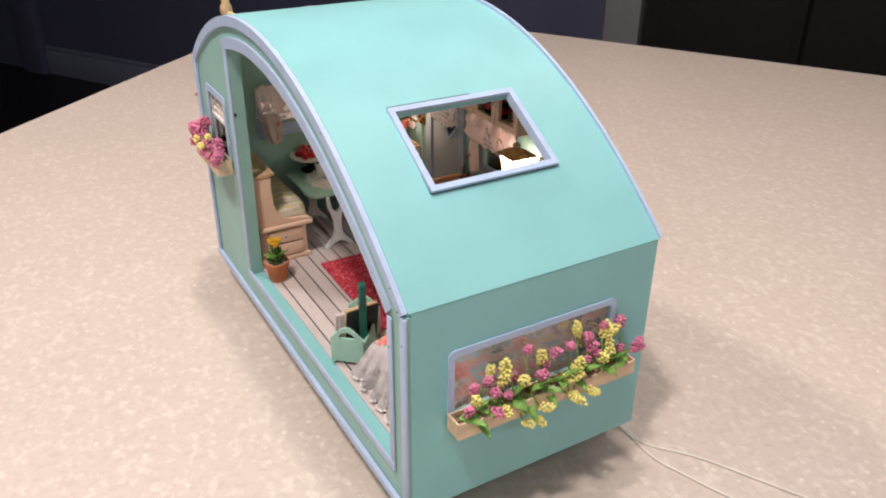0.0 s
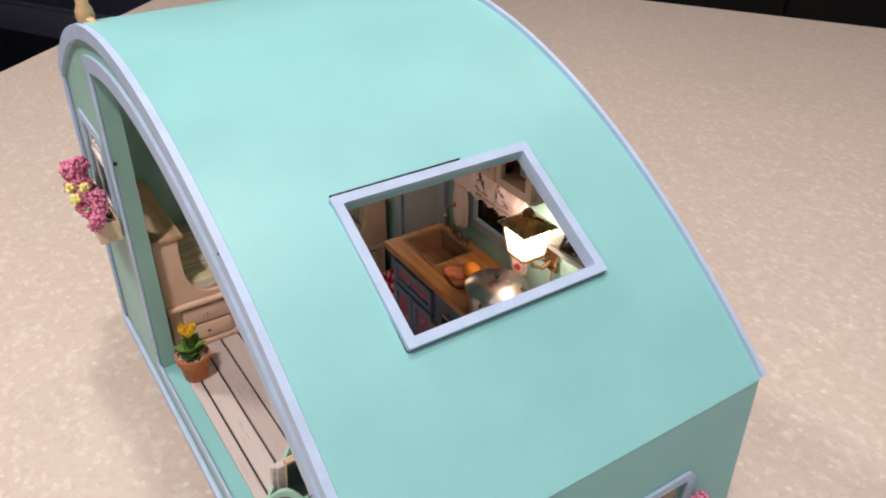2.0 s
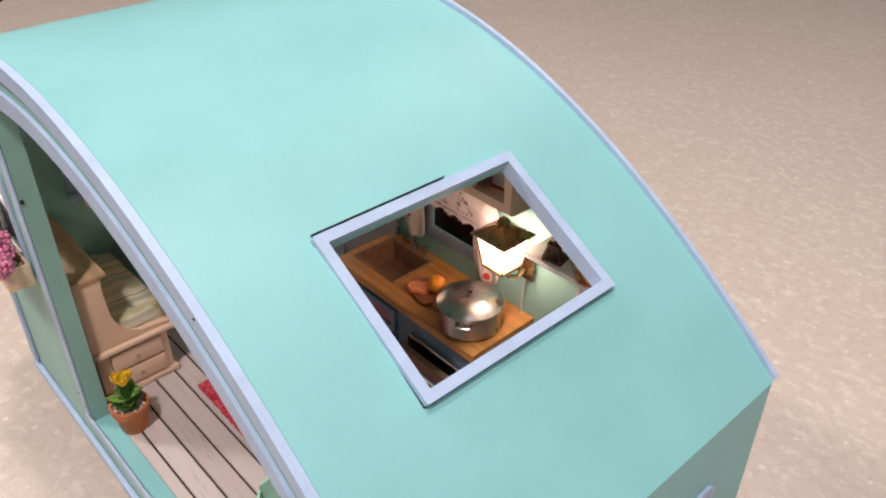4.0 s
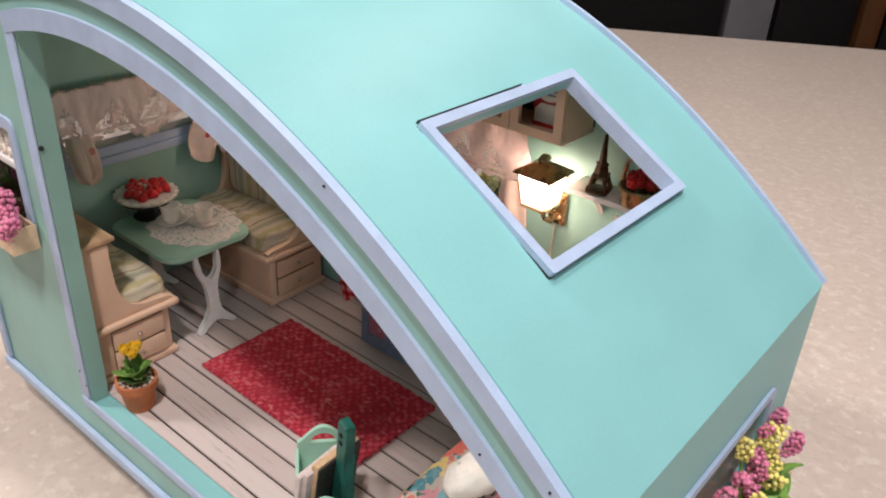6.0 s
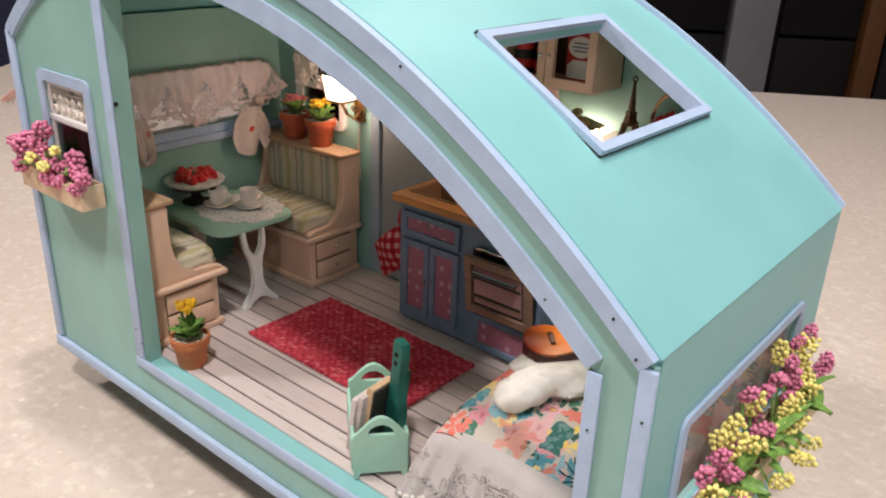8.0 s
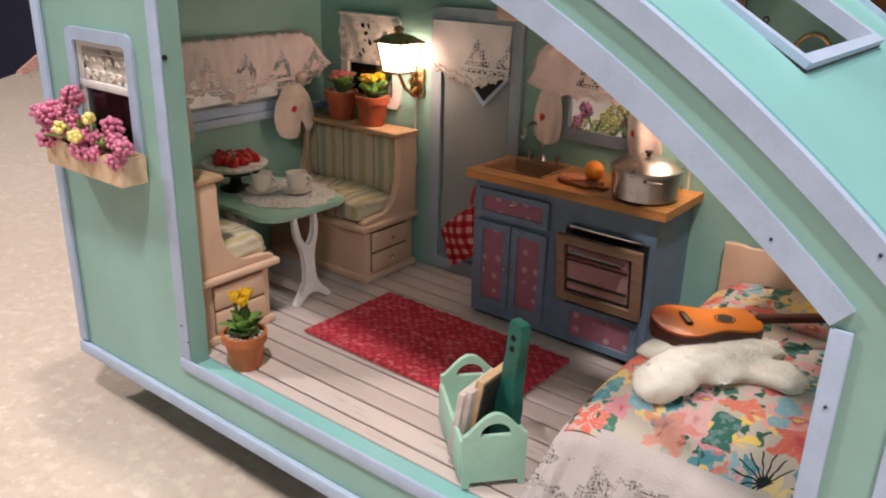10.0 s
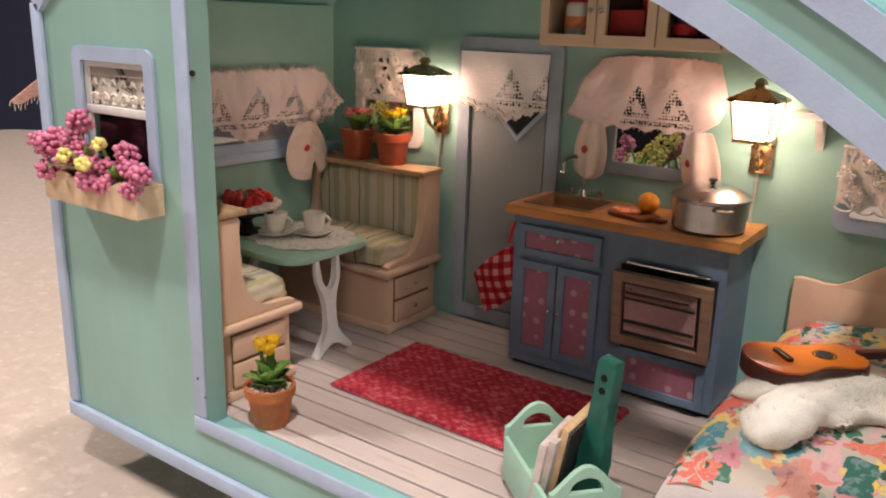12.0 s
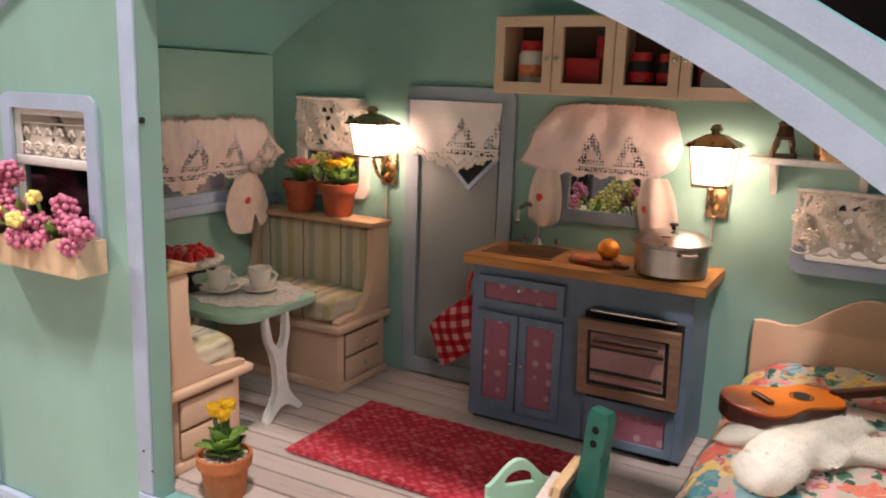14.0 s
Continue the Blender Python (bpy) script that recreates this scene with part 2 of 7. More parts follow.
def plank_material():
    """White-washed boards with dark grain streaks, each board a little different."""
    g = Nodes("whitewashed_boards")
    shift = g.tree.nodes.new("ShaderNodeVectorMath")
    shift.operation = "ADD"
    g.put(shift.inputs[0], g.mapped((420, 36, 420)))
    off = g.tree.nodes.new("ShaderNodeCombineXYZ")
    g.put(off.inputs[1], g.math("MULTIPLY", g.random(), 90.0))
    g.put(off.inputs[0], g.math("MULTIPLY", g.random(), 31.0))
    g.put(shift.inputs[1], off.outputs[0])
    grain = g.noise(1.0, 6, 0.65, shift.outputs[0])
    base = g.mix(g.random(), (0.50, 0.42, 0.395), (0.62, 0.535, 0.505))
    c = g.mix(g.math("MULTIPLY", g.step(grain, 0.54, 0.78), 0.8), base, (0.27, 0.20, 0.175))
    c = g.mix(g.math("MULTIPLY", g.step(g.noise(1.0, 6, 0.7, g.mapped((1100, 30, 1100))), 0.63, 0.70), 0.7), c, (0.14, 0.10, 0.085))
    g.bump(grain, 0.3, 0.0002)
    return g.done(c, 0.38)


PLANK = plank_material()


def rug_material():
    """Coarse red weave: slanting light and dark threads that cross."""
    g = Nodes("red_woven_rug")
    a = g.noise(1.0, 2, 0.5, g.mapped((520, 260, 520), (0, 0, radians(38))))
    k = g.noise(1.0, 2, 0.5, g.mapped((520, 220, 520), (0, 0, radians(-62))))
    knots = g.voronoi(1.0, 0.35, g.mapped((360, 430, 360), (0, 0, radians(40)))).outputs["Distance"]
    f = g.math("SUBTRACT", 1.0, knots)
    c = g.mix(g.step(knots, 0.28, 0.62), (0.60, 0.075, 0.105), (0.38, 0.030, 0.048))
    c = g.mix(g.math("MULTIPLY", g.step(a, 0.58, 0.70), 0.48), c, (0.76, 0.27, 0.28))
    c = g.mix(g.math("MULTIPLY", g.step(k, 0.60, 0.72), 0.42), c, (0.74, 0.24, 0.25))
    c = g.mix(g.math("MULTIPLY", g.step(g.noise(60, 3), 0.5, 0.7), 0.25), c, (0.60, 0.10, 0.12))
    g.bump(f, 0.9, 0.0007)
    return g.done(c, 0.95, spec=0.1)


RUG = rug_material()


def stripes():
    """Cream, olive and grey cotton ticking, striped across y."""
    g = Nodes("striped_cotton")
    y = g.math("FRACT", g.math("MULTIPLY", g.xyz()[1], 29.0))
    c = g.ramp(y, [(0.0, (0.60, 0.53, 0.40)), (0.10, (0.46, 0.41, 0.21)), (0.19, (0.61, 0.54, 0.41)), (0.28, (0.36, 0.37, 0.28)), (0.37, (0.58, 0.51, 0.37)), (0.435, (0.05, 0.045, 0.04)), (0.452, (0.62, 0.55, 0.42)),
                   (0.58, (0.47, 0.42, 0.24)), (0.69, (0.61, 0.54, 0.41)), (0.80, (0.37, 0.38, 0.29)), (0.88, (0.57, 0.50, 0.36)), (0.950, (0.05, 0.045, 0.04)), (0.967, (0.58, 0.51, 0.37))], True)
    thread = g.noise(2600, 2)
    g.bump(thread, 0.4, 0.0002)
    return g.done(g.mix(0.25, c, g.shade(thread, (0.46, 0.40, 0.30), 0.4)), 0.9, spec=0.15)


STRIPES = stripes()


def gingham():
    g = Nodes("red_gingham")
    v = g.xyz(g.mapped((230, 230, 230), (0.25, 0, 0)))
    a = g.math("GREATER_THAN", g.math("FRACT", v[1]), 0.5)
    b = g.math("GREATER_THAN", g.math("FRACT", v[2]), 0.5)
    n = g.math("MULTIPLY", g.math("ADD", a, b), 0.5)
    c = g.ramp(n, [(0.0, (0.58, 0.30, 0.28)), (0.4, (0.44, 0.036, 0.045)), (0.9, (0.27, 0.008, 0.014))], True)
    g.bump(g.noise(2500, 2), 0.4, 0.0002)
    return g.done(c, 0.9, spec=0.15)


GINGHAM = gingham()


def polka():
    """Dusty rose paper with small white dots."""
    g = Nodes("rose_polka_paper")
    dots = g.voronoi(170, 0.35)
    m = g.step(dots.outputs["Distance"], 0.23, 0.16)
    base = g.shade(g.noise(500, 3), (0.38, 0.14, 0.195), 0.18)
    return g.done(g.mix(g.math("MULTIPLY", m, 0.48), base, (0.66, 0.55, 0.55)), 0.6)


POLKA = polka()


def floral():
    """White cotton printed with coral, pink and yellow blooms and teal leaves."""
    g = Nodes("floral_cotton")

    def blooms(scale, petals, reach, offset, deep=0.10):
        vec = g.vmath("ADD", g.mapped((scale, scale, scale)), offset)
        warp = g.vmath("ADD", vec, g.vmath("MULTIPLY", g.colour_noise(2.6, vec), (0.62, 0.62, 0.62)))
        v = g.voronoi(1.0, 0.75, warp)
        d = g.vmath("SUBTRACT", warp, v.outputs["Position"])
        p = g.xyz(d)
        ang = g.math("ARCTAN2", p[1], g.math("ADD", p[0], g.math("MULTIPLY", p[2], 0.6)))
        wave = g.math("MULTIPLY", g.math("COSINE", g.math("MULTIPLY", ang, petals)), deep)
        edge = g.math("ADD", g.math("SUBTRACT", reach, v.outputs["Distance"]), wave)
        return g.step(edge, 0.0, 0.03), v.outputs["Distance"], g.xyz(v.outputs["Color"]), ang

    c = g.shade(g.noise(60, 2), (0.56, 0.49, 0.42), 0.06)
    leaf, _, lc, _a = blooms(98, 2.0, 0.43, (0.3, 0.1, 0.7), 0.2)
    leaf_colour = g.ramp(lc[0], [(0.0, (0.05, 0.16, 0.13)), (0.22, (0.10, 0.30, 0.36)), (0.50, (0.24, 0.44, 0.50)), (0.80, (0.08, 0.20, 0.14))], True)
    leaf = g.math("MULTIPLY", leaf, g.step(lc[1], 0.10, 0.14))
    leaf_paint = g.mix(g.math("MULTIPLY", g.step(g.noise(420, 3), 0.5, 0.6), 0.35), leaf_colour, (0.40, 0.52, 0.54))
    c = g.mix(leaf, c, leaf_paint)
    sprig, _, pc, _a = blooms(190, 2.0, 0.30, (5.3, 4.1, 1.7), 0.22)
    c = g.mix(g.math("MULTIPLY", sprig, g.step(pc[1], 0.45, 0.5)), c, (0.05, 0.12, 0.09))
    for scale, off, keep, colours in (
            (118, (3.3, 1.7, 2.1), 0.26, ((0.76, 0.56, 0.22), (0.70, 0.30, 0.34), (0.76, 0.60, 0.28), (0.72, 0.42, 0.44))),
            (84, (7.9, 5.2, 3.3), 0.32, ((0.72, 0.33, 0.36), (0.76, 0.57, 0.20), (0.68, 0.17, 0.16), (0.74, 0.44, 0.43))),
            (68, (1.1, 2.4, 0.4), 0.36, ((0.74, 0.21, 0.15), (0.74, 0.34, 0.31), (0.80, 0.60, 0.14), (0.72, 0.17, 0.13)))):
        m, dist, col, ang = blooms(scale, 5.0, 0.44, off)
        bloom = g.ramp(col[0], [(k / 4, q) for k, q in enumerate(colours)], True)
        ray = g.step(g.math("SINE", g.math("ADD", g.math("MULTIPLY", ang, 19.0), g.math("MULTIPLY", g.noise(300, 2), 6.0))), 0.35, 0.9)
        bloom = g.mix(g.math("MULTIPLY", ray, 0.16), bloom, (0.80, 0.60, 0.54))
        bloom = g.mix(g.math("MULTIPLY", g.step(dist, 0.26, 0.12), 0.7), bloom, (0.50, 0.06, 0.09))
        bloom = g.mix(g.step(dist, 0.11, 0.07), bloom, (0.78, 0.58, 0.12))
        c = g.mix(g.math("MULTIPLY", m, g.step(col[1], keep, keep + 0.03)), c, bloom)
    c = g.mix(g.math("MULTIPLY", leaf, g.step(lc[2], 0.55, 0.58)), c, leaf_paint)
    p = g.xyz(g.vmath("SUBTRACT", g.vmath("ADD", g.coord, g.vmath("MULTIPLY", g.colour_noise(260), (0.0016, 0.0016, 0.0))), (0.0115, 0.0195, 0.0)))
    reach = g.math("SQRT", g.math("ADD", g.math("MULTIPLY", p[0], p[0]), g.math("MULTIPLY", p[1], p[1])))
    off = g.math("MULTIPLY", g.math("ABSOLUTE", g.math("SINE", g.math("MULTIPLY", g.math("ARCTAN2", p[1], p[0]), 8.0))), reach)
    spray = g.math("MULTIPLY", g.step(off, 0.0016, 0.0011), g.step(reach, 0.0072, 0.0066))
    c = g.mix(g.math("MULTIPLY", spray, g.math("GREATER_THAN", g.math("ADD", p[1], p[0]), -0.001)), c, (0.02, 0.025, 0.025))
    g.bump(g.noise(2400, 2), 0.3, 0.0002)
    return g.done(c, 0.9, spec=0.15)


FLORAL = floral()


def lace(name, colour, holes, zone, size=0.38, share=0.53):
    """Openwork: small holes that gather into motifs."""
    g = Nodes(name)
    v = g.voronoi(holes, 0.55)
    hole = g.step(v.outputs["Distance"], size, size - 0.1)
    motif = g.step(g.noise(zone, 2), share, share + 0.04)
    g.holes(g.math("MULTIPLY", hole, motif))
    g.bump(g.noise(1500, 3), 0.6, 0.0004)
    return g.done(g.shade(g.noise(130, 3), colour, 0.12), 0.95, spec=0.1)


def peaked_lace(name, colour, axis, period, shift, foot, rise, holes=650, span=None, steep=1.25):
    """Cloth with rows of pierced peaks: each peak is an outline of open holes round a closed, ribbed heart."""
    g = Nodes(name)
    p = g.xyz()
    k = g.math("FRACT", g.math("ADD", g.math("MULTIPLY", p[axis], 1 / period), shift))
    wob = g.math("MULTIPLY", g.math("SUBTRACT", g.noise(160, 2), 0.5), 0.25)
    tri = g.math("SUBTRACT", 1.0, g.math("ABSOLUTE", g.math("SUBTRACT", g.math("MULTIPLY", g.math("ADD", k, wob), 2.0), 1.0)))
    up = g.math("MULTIPLY", g.math("SUBTRACT", p[2], foot), 1 / rise)
    slope = g.math("SUBTRACT", g.math("MULTIPLY", tri, steep), up)
    outer = g.math("MULTIPLY", g.step(slope, 0.10, 0.16), g.step(up, 0.0, 0.06))
    heart = g.math("MULTIPLY", g.step(slope, 0.56, 0.62), g.step(up, 0.12, 0.2))
    band = g.math("SUBTRACT", outer, g.math("MULTIPLY", heart, 0.75))
    v = g.voronoi(holes, 0.35)
    hole = g.step(v.outputs["Distance"], 0.58, 0.48)
    row = g.math("MULTIPLY", g.step(up, -0.26, -0.22), g.step(up, -0.06, -0.10))
    mask = g.math("MINIMUM", g.math("ADD", band, row), 1.0)
    if span:
        mask = g.math("MULTIPLY", mask, g.math("MULTIPLY", g.math("GREATER_THAN", p[axis], span[0]), g.math("LESS_THAN", p[axis], span[1])))
    g.holes(g.math("MULTIPLY", hole, g.step(mask, 0.3, 0.5)))
    g.bump(g.noise(1400, 3), 0.7, 0.0004)
    return g.done(g.shade(g.noise(130, 3), colour, 0.14), 0.95, spec=0.1)


def crochet(name, colour, cell):
    """Crochet: uneven leafy motifs of close stitches with open gaps between them."""
    g = Nodes(name)
    warp = g.vmath("ADD", g.coord, g.vmath("MULTIPLY", g.colour_noise(200), (0.0025, 0.0025, 0.0025)))
    v = g.tree.nodes.new("ShaderNodeTexVoronoi")
    v.feature = "DISTANCE_TO_EDGE"
    v.inputs["Scale"].default_value = cell
    g.put(v.inputs["Vector"], warp)
    gap = g.math("MULTIPLY", g.step(v.outputs["Distance"], 0.13, 0.19), g.step(g.noise(cell * 0.55, 2), 0.48, 0.53))
    small = g.voronoi(cell * 4.2, 0.5)
    stitch = g.math("MULTIPLY", g.step(small.outputs["Distance"], 0.34, 0.26), g.step(g.noise(cell * 0.8, 2), 0.50, 0.55))
    g.holes(g.math("MAXIMUM", gap, stitch))
    g.bump(g.noise(1500, 3), 0.7, 0.0005)
    return g.done(g.shade(g.noise(150, 3), colour, 0.12), 0.95, spec=0.1)


def leafy_lace(name, colour, leaf, net, band):
    """Fine net with closed, warped leaf shapes; above the band height the cloth is closed."""
    g = Nodes(name)
    warp = g.vmath("ADD", g.coord, g.vmath("MULTIPLY", g.colour_noise(130), (0.006, 0.006, 0.006)))
    v = g.tree.nodes.new("ShaderNodeTexVoronoi")
    v.inputs["Scale"].default_value = leaf
    v.inputs["Randomness"].default_value = 0.7
    g.put(v.inputs["Vector"], warp)
    d = v.outputs["Distance"]
    field = g.step(d, 0.38, 0.43)
    vein = g.math("MULTIPLY", g.step(d, 0.16, 0.10), g.step(g.noise(260, 2), 0.5, 0.55))
    open_net = g.math("MULTIPLY", g.math("MAXIMUM", field, vein), g.step(g.noise(90, 2), 0.40, 0.45))
    hole = g.step(g.voronoi(net, 0.4).outputs["Distance"], 0.52, 0.43)
    below = g.step(g.xyz()[2], band, band - 0.001)
    g.holes(g.math("MULTIPLY", g.math("MULTIPLY", hole, open_net), below))
    g.bump(g.noise(1500, 3), 0.6, 0.0004)
    return g.done(g.shade(g.noise(130, 3), colour, 0.14), 0.95, spec=0.1)


LACE_OPEN = crochet("crochet_lace", (0.78, 0.72, 0.67), 240)
DOILY_LACE = lace("doily_lace", (0.84, 0.80, 0.77), 520, 230, 0.42, 0.44)
BLIND_LACE = lace("blind_lace", (0.78, 0.70, 0.62), 420, 230, 0.40, 0.56)
IVORY_CORD = plain("ivory_cord", (0.80, 0.72, 0.64), 0.9, vary=0.15, coarse=400, relief=0.5)
CORD = plain("white_cord", (0.80, 0.74, 0.68), 0.9, vary=0.15, coarse=400, relief=0.5)
GAUZE = plain("rose_gauze", (0.72, 0.55, 0.48), 0.9, vary=0.15, coarse=300, relief=0.5)
BED_LACE = leafy_lace("bed_lace", (0.55, 0.50, 0.485), 125, 1150, 0.0165)
KITCHEN_LACE = peaked_lace("kitchen_lace", (0.84, 0.69, 0.66), 1, 0.0125, 0.388, -0.0195, 0.0095, 980, (0.0078, 0.0322))
DINETTE_LACE = peaked_lace("dinette_lace", (0.84, 0.71, 0.70), 0, 0.0190, 0.20, -0.0185, 0.0115, 900)
DOOR_LACE = peaked_lace("door_lace", (0.78, 0.74, 0.74), 1, 0.0148, 0.564, -0.0162, 0.0100, 760, (-0.0175, 0.0068))


def dotted_cloth(name, scale, size, keep):
    """Cream cloth with scattered red spots."""
    g = Nodes(name)
    warp = g.vmath("ADD", g.coord, g.vmath("MULTIPLY", g.colour_noise(300), (0.0016, 0.0016, 0.0016)))
    v = g.voronoi(scale, 0.9, warp)
    m = g.math("MULTIPLY", g.step(v.outputs["Distance"], size, size - 0.06), g.step(g.xyz(v.outputs["Color"])[0], keep, keep + 0.05))
    g.bump(g.noise(1800, 2), 0.5, 0.0003)
    return g.done(g.mix(m, g.shade(g.noise(200, 2), (0.70, 0.58, 0.52), 0.2), (0.60, 0.06, 0.05)), 0.9, spec=0.1)


SPOT_CLOTH = dotted_cloth("red_spot_cloth", 130, 0.22, 0.35)
PRINT_CLOTH = dotted_cloth("red_print_cloth", 150, 0.26, 0.80)


def glow(name, colour, strength):
    g = Nodes(name)
    g.put(g.bsdf.inputs["Emission Color"], colour)
    g.bsdf.inputs["Emission Strength"].default_value = strength
    return g.done(colour, 0.4)


LAMP_GLASS = glow("lit_frosted_glass", (1.0, 0.71, 0.56), 18.0)
LED = glow("lit_chip", (1.0, 0.71, 0.57), 190.0)


def glass(name, tint, rough):
    """A thin clear sheet: mostly see-through, with a faint gloss."""
    g = Nodes(name)
    gloss = g.tree.nodes.new("ShaderNodeBsdfGlossy")
    gloss.inputs["Roughness"].default_value = rough
    clear = g.tree.nodes.new("ShaderNodeBsdfTransparent")
    clear.inputs["Color"].default_value = (*tint, 1)
    mixer = g.tree.nodes.new("ShaderNodeMixShader")
    fres = g.tree.nodes.new("ShaderNodeFresnel")
    fres.inputs["IOR"].default_value = 1.45
    g.tree.links.new(fres.outputs[0], mixer.inputs[0])
    g.tree.links.new(clear.outputs[0], mixer.inputs[1])
    g.tree.links.new(gloss.outputs[0], mixer.inputs[2])
    g.tree.links.new(mixer.outputs[0], g.tree.nodes["Material Output"].inputs["Surface"])
    return g.mat


ACRYLIC = glass("clear_acrylic", (0.93, 0.94, 0.94), 0.03)


def hazy_pane():
    """A scuffed plastic pane, still see-through; its pale pink film paints haze and reflection over the view."""
    g = Nodes("hazed_acrylic")
    g.done((0.72, 0.62, 0.60), 0.25)
    g.holes(g.math("SUBTRACT", 0.80, g.math("MULTIPLY", g.step(g.noise(90, 4), 0.4, 0.7), 0.18)))
    return g.mat


HAZE_FILM = hazy_pane()


# ---- building helpers ----
def thing(name, place=(0, 0, 0), turn=0.0, label="", category="", group="", kind="", pitch=0.0, roll=0.0):
    ob = new(name)
    ob.empty_display_size = 0.005
    ob.matrix_basis = pose(*place, pitch, roll, turn)
    return tagged(ob, label, category, group, kind)


def finish(name, bm, material, smooth=38):
    bmesh.ops.recalc_face_normals(bm, faces=bm.faces)
    me = bpy.data.meshes.new(name)
    bm.to_mesh(me)
    bm.free()
    me.materials.append(material)
    if smooth:
        me.shade_smooth()
        me.set_sharp_from_angle(angle=radians(smooth))
    return me


def part(name, bm, material, parent, label="", smooth=38, at=None):
    """Links a bmesh as one mesh under a thing or a part. at: the thing's place, where the bmesh is in world metres."""
    if at is not None:
        bmesh.ops.translate(bm, verts=bm.verts, vec=-Vector(at))
    ob = new(name, finish(name, bm, material, smooth))
    ob.parent = parent
    return tagged(ob, label)


def single(name, bm, material, place=(0, 0, 0), turn=0.0, label="", category="", group="", kind="", smooth=38):
    ob = new(name, finish(name, bm, material, smooth))
    ob.matrix_basis = pose(*place, 0, 0, turn)
    return tagged(ob, label, category, group, kind)


def box(bm, x0, x1, y0, y1, z0, z1, bevel=0.0, seg=2, m=None):
    made = bmesh.ops.create_cube(bm, size=1.0)["verts"]
    bmesh.ops.scale(bm, vec=(x1 - x0, y1 - y0, z1 - z0), verts=made)
    bmesh.ops.translate(bm, vec=((x0 + x1) / 2, (y0 + y1) / 2, (z0 + z1) / 2), verts=made)
    if m is not None:
        bmesh.ops.transform(bm, matrix=m, verts=made)
    if bevel:
        edges = list({e for v in made for e in v.link_edges})
        bmesh.ops.bevel(bm, geom=edges, offset=bevel, segments=seg, affect="EDGES", profile=0.5)
    return bm


def boxed(*args, **kw):
    return box(bmesh.new(), *args, **kw)


def cells(hexes, bm=None):
    """One closed mesh from eight-cornered cells; faces between touching cells fall away."""
    bm = bm or bmesh.new()
    count, seen = {}, {}
    for h in hexes:
        for q in ((0, 3, 2, 1), (4, 5, 6, 7), (0, 1, 5, 4), (1, 2, 6, 5), (2, 3, 7, 6), (3, 0, 4, 7)):
            pts = [tuple(round(c, 7) for c in h[i]) for i in q]
            key = frozenset(pts)
            count[key] = count.get(key, 0) + 1
            seen[key] = pts
    verts = {}
    for key, pts in seen.items():
        if count[key] == 1 and len(key) == 4:
            for p in pts:
                if p not in verts:
                    verts[p] = bm.verts.new(p)
            bm.faces.new([verts[p] for p in pts])
    return bm


def prism(outline, axis, lo, hi, bevel=0.0, seg=2, bm=None):
    """A flat outline given an even depth along axis (0, 1, 2)."""
    bm = bm or bmesh.new()

    def at(p, d):
        return {0: (d, p[0], p[1]), 1: (p[0], d, p[1]), 2: (p[0], p[1], d)}[axis]

    a = [bm.verts.new(at(p, lo)) for p in outline]
    b = [bm.verts.new(at(p, hi)) for p in outline]
    faces = [bm.faces.new(a), bm.faces.new(b[::-1])]
    n = len(outline)
    for i in range(n):
        faces.append(bm.faces.new((a[i], b[i], b[(i + 1) % n], a[(i + 1) % n])))
    if bevel:
        rim = [e for f in faces[:2] for e in f.edges]
        bmesh.ops.bevel(bm, geom=rim, offset=bevel, segments=seg, affect="EDGES", profile=0.5)
    return bm


def ribbon(inner, outer, axis, lo, hi, closed=False, bm=None):
    """A solid strip between two lines of equal count, with depth along axis."""

    def at(p, d):
        return {0: (d, p[0], p[1]), 1: (p[0], d, p[1]), 2: (p[0], p[1], d)}[axis]

    hexes, n = [], len(inner)
    for i in range(n if closed else n - 1):
        j = (i + 1) % n
        hexes.append([at(inner[i], lo), at(inner[j], lo), at(outer[j], lo), at(outer[i], lo),
                      at(inner[i], hi), at(inner[j], hi), at(outer[j], hi), at(outer[i], hi)])
    return cells(hexes, bm)


def tube(points, radius, seg=8, bm=None, taper=1.0):
    bm = bm or bmesh.new()
    pts = [Vector(p) for p in points]
    rings = []
    for i, p in enumerate(pts):
        d = (pts[min(i + 1, len(pts) - 1)] - pts[max(i - 1, 0)]).normalized()
        side = d.cross(Vector((0, 0, 1)) if abs(d.z) < 0.9 else Vector((1, 0, 0))).normalized()
        up = side.cross(d)
        r = radius * (1 + (taper - 1) * i / max(1, len(pts) - 1))
        rings.append([bm.verts.new(p + r * (math.cos(a) * side + math.sin(a) * up)) for a in (2 * math.pi * k / seg for k in range(seg))])
    for a, b in zip(rings, rings[1:]):
        for k in range(seg):
            bm.faces.new((a[k], a[(k + 1) % seg], b[(k + 1) % seg], b[k]))
    bm.faces.new(rings[0][::-1])
    bm.faces.new(rings[-1])
    return bm


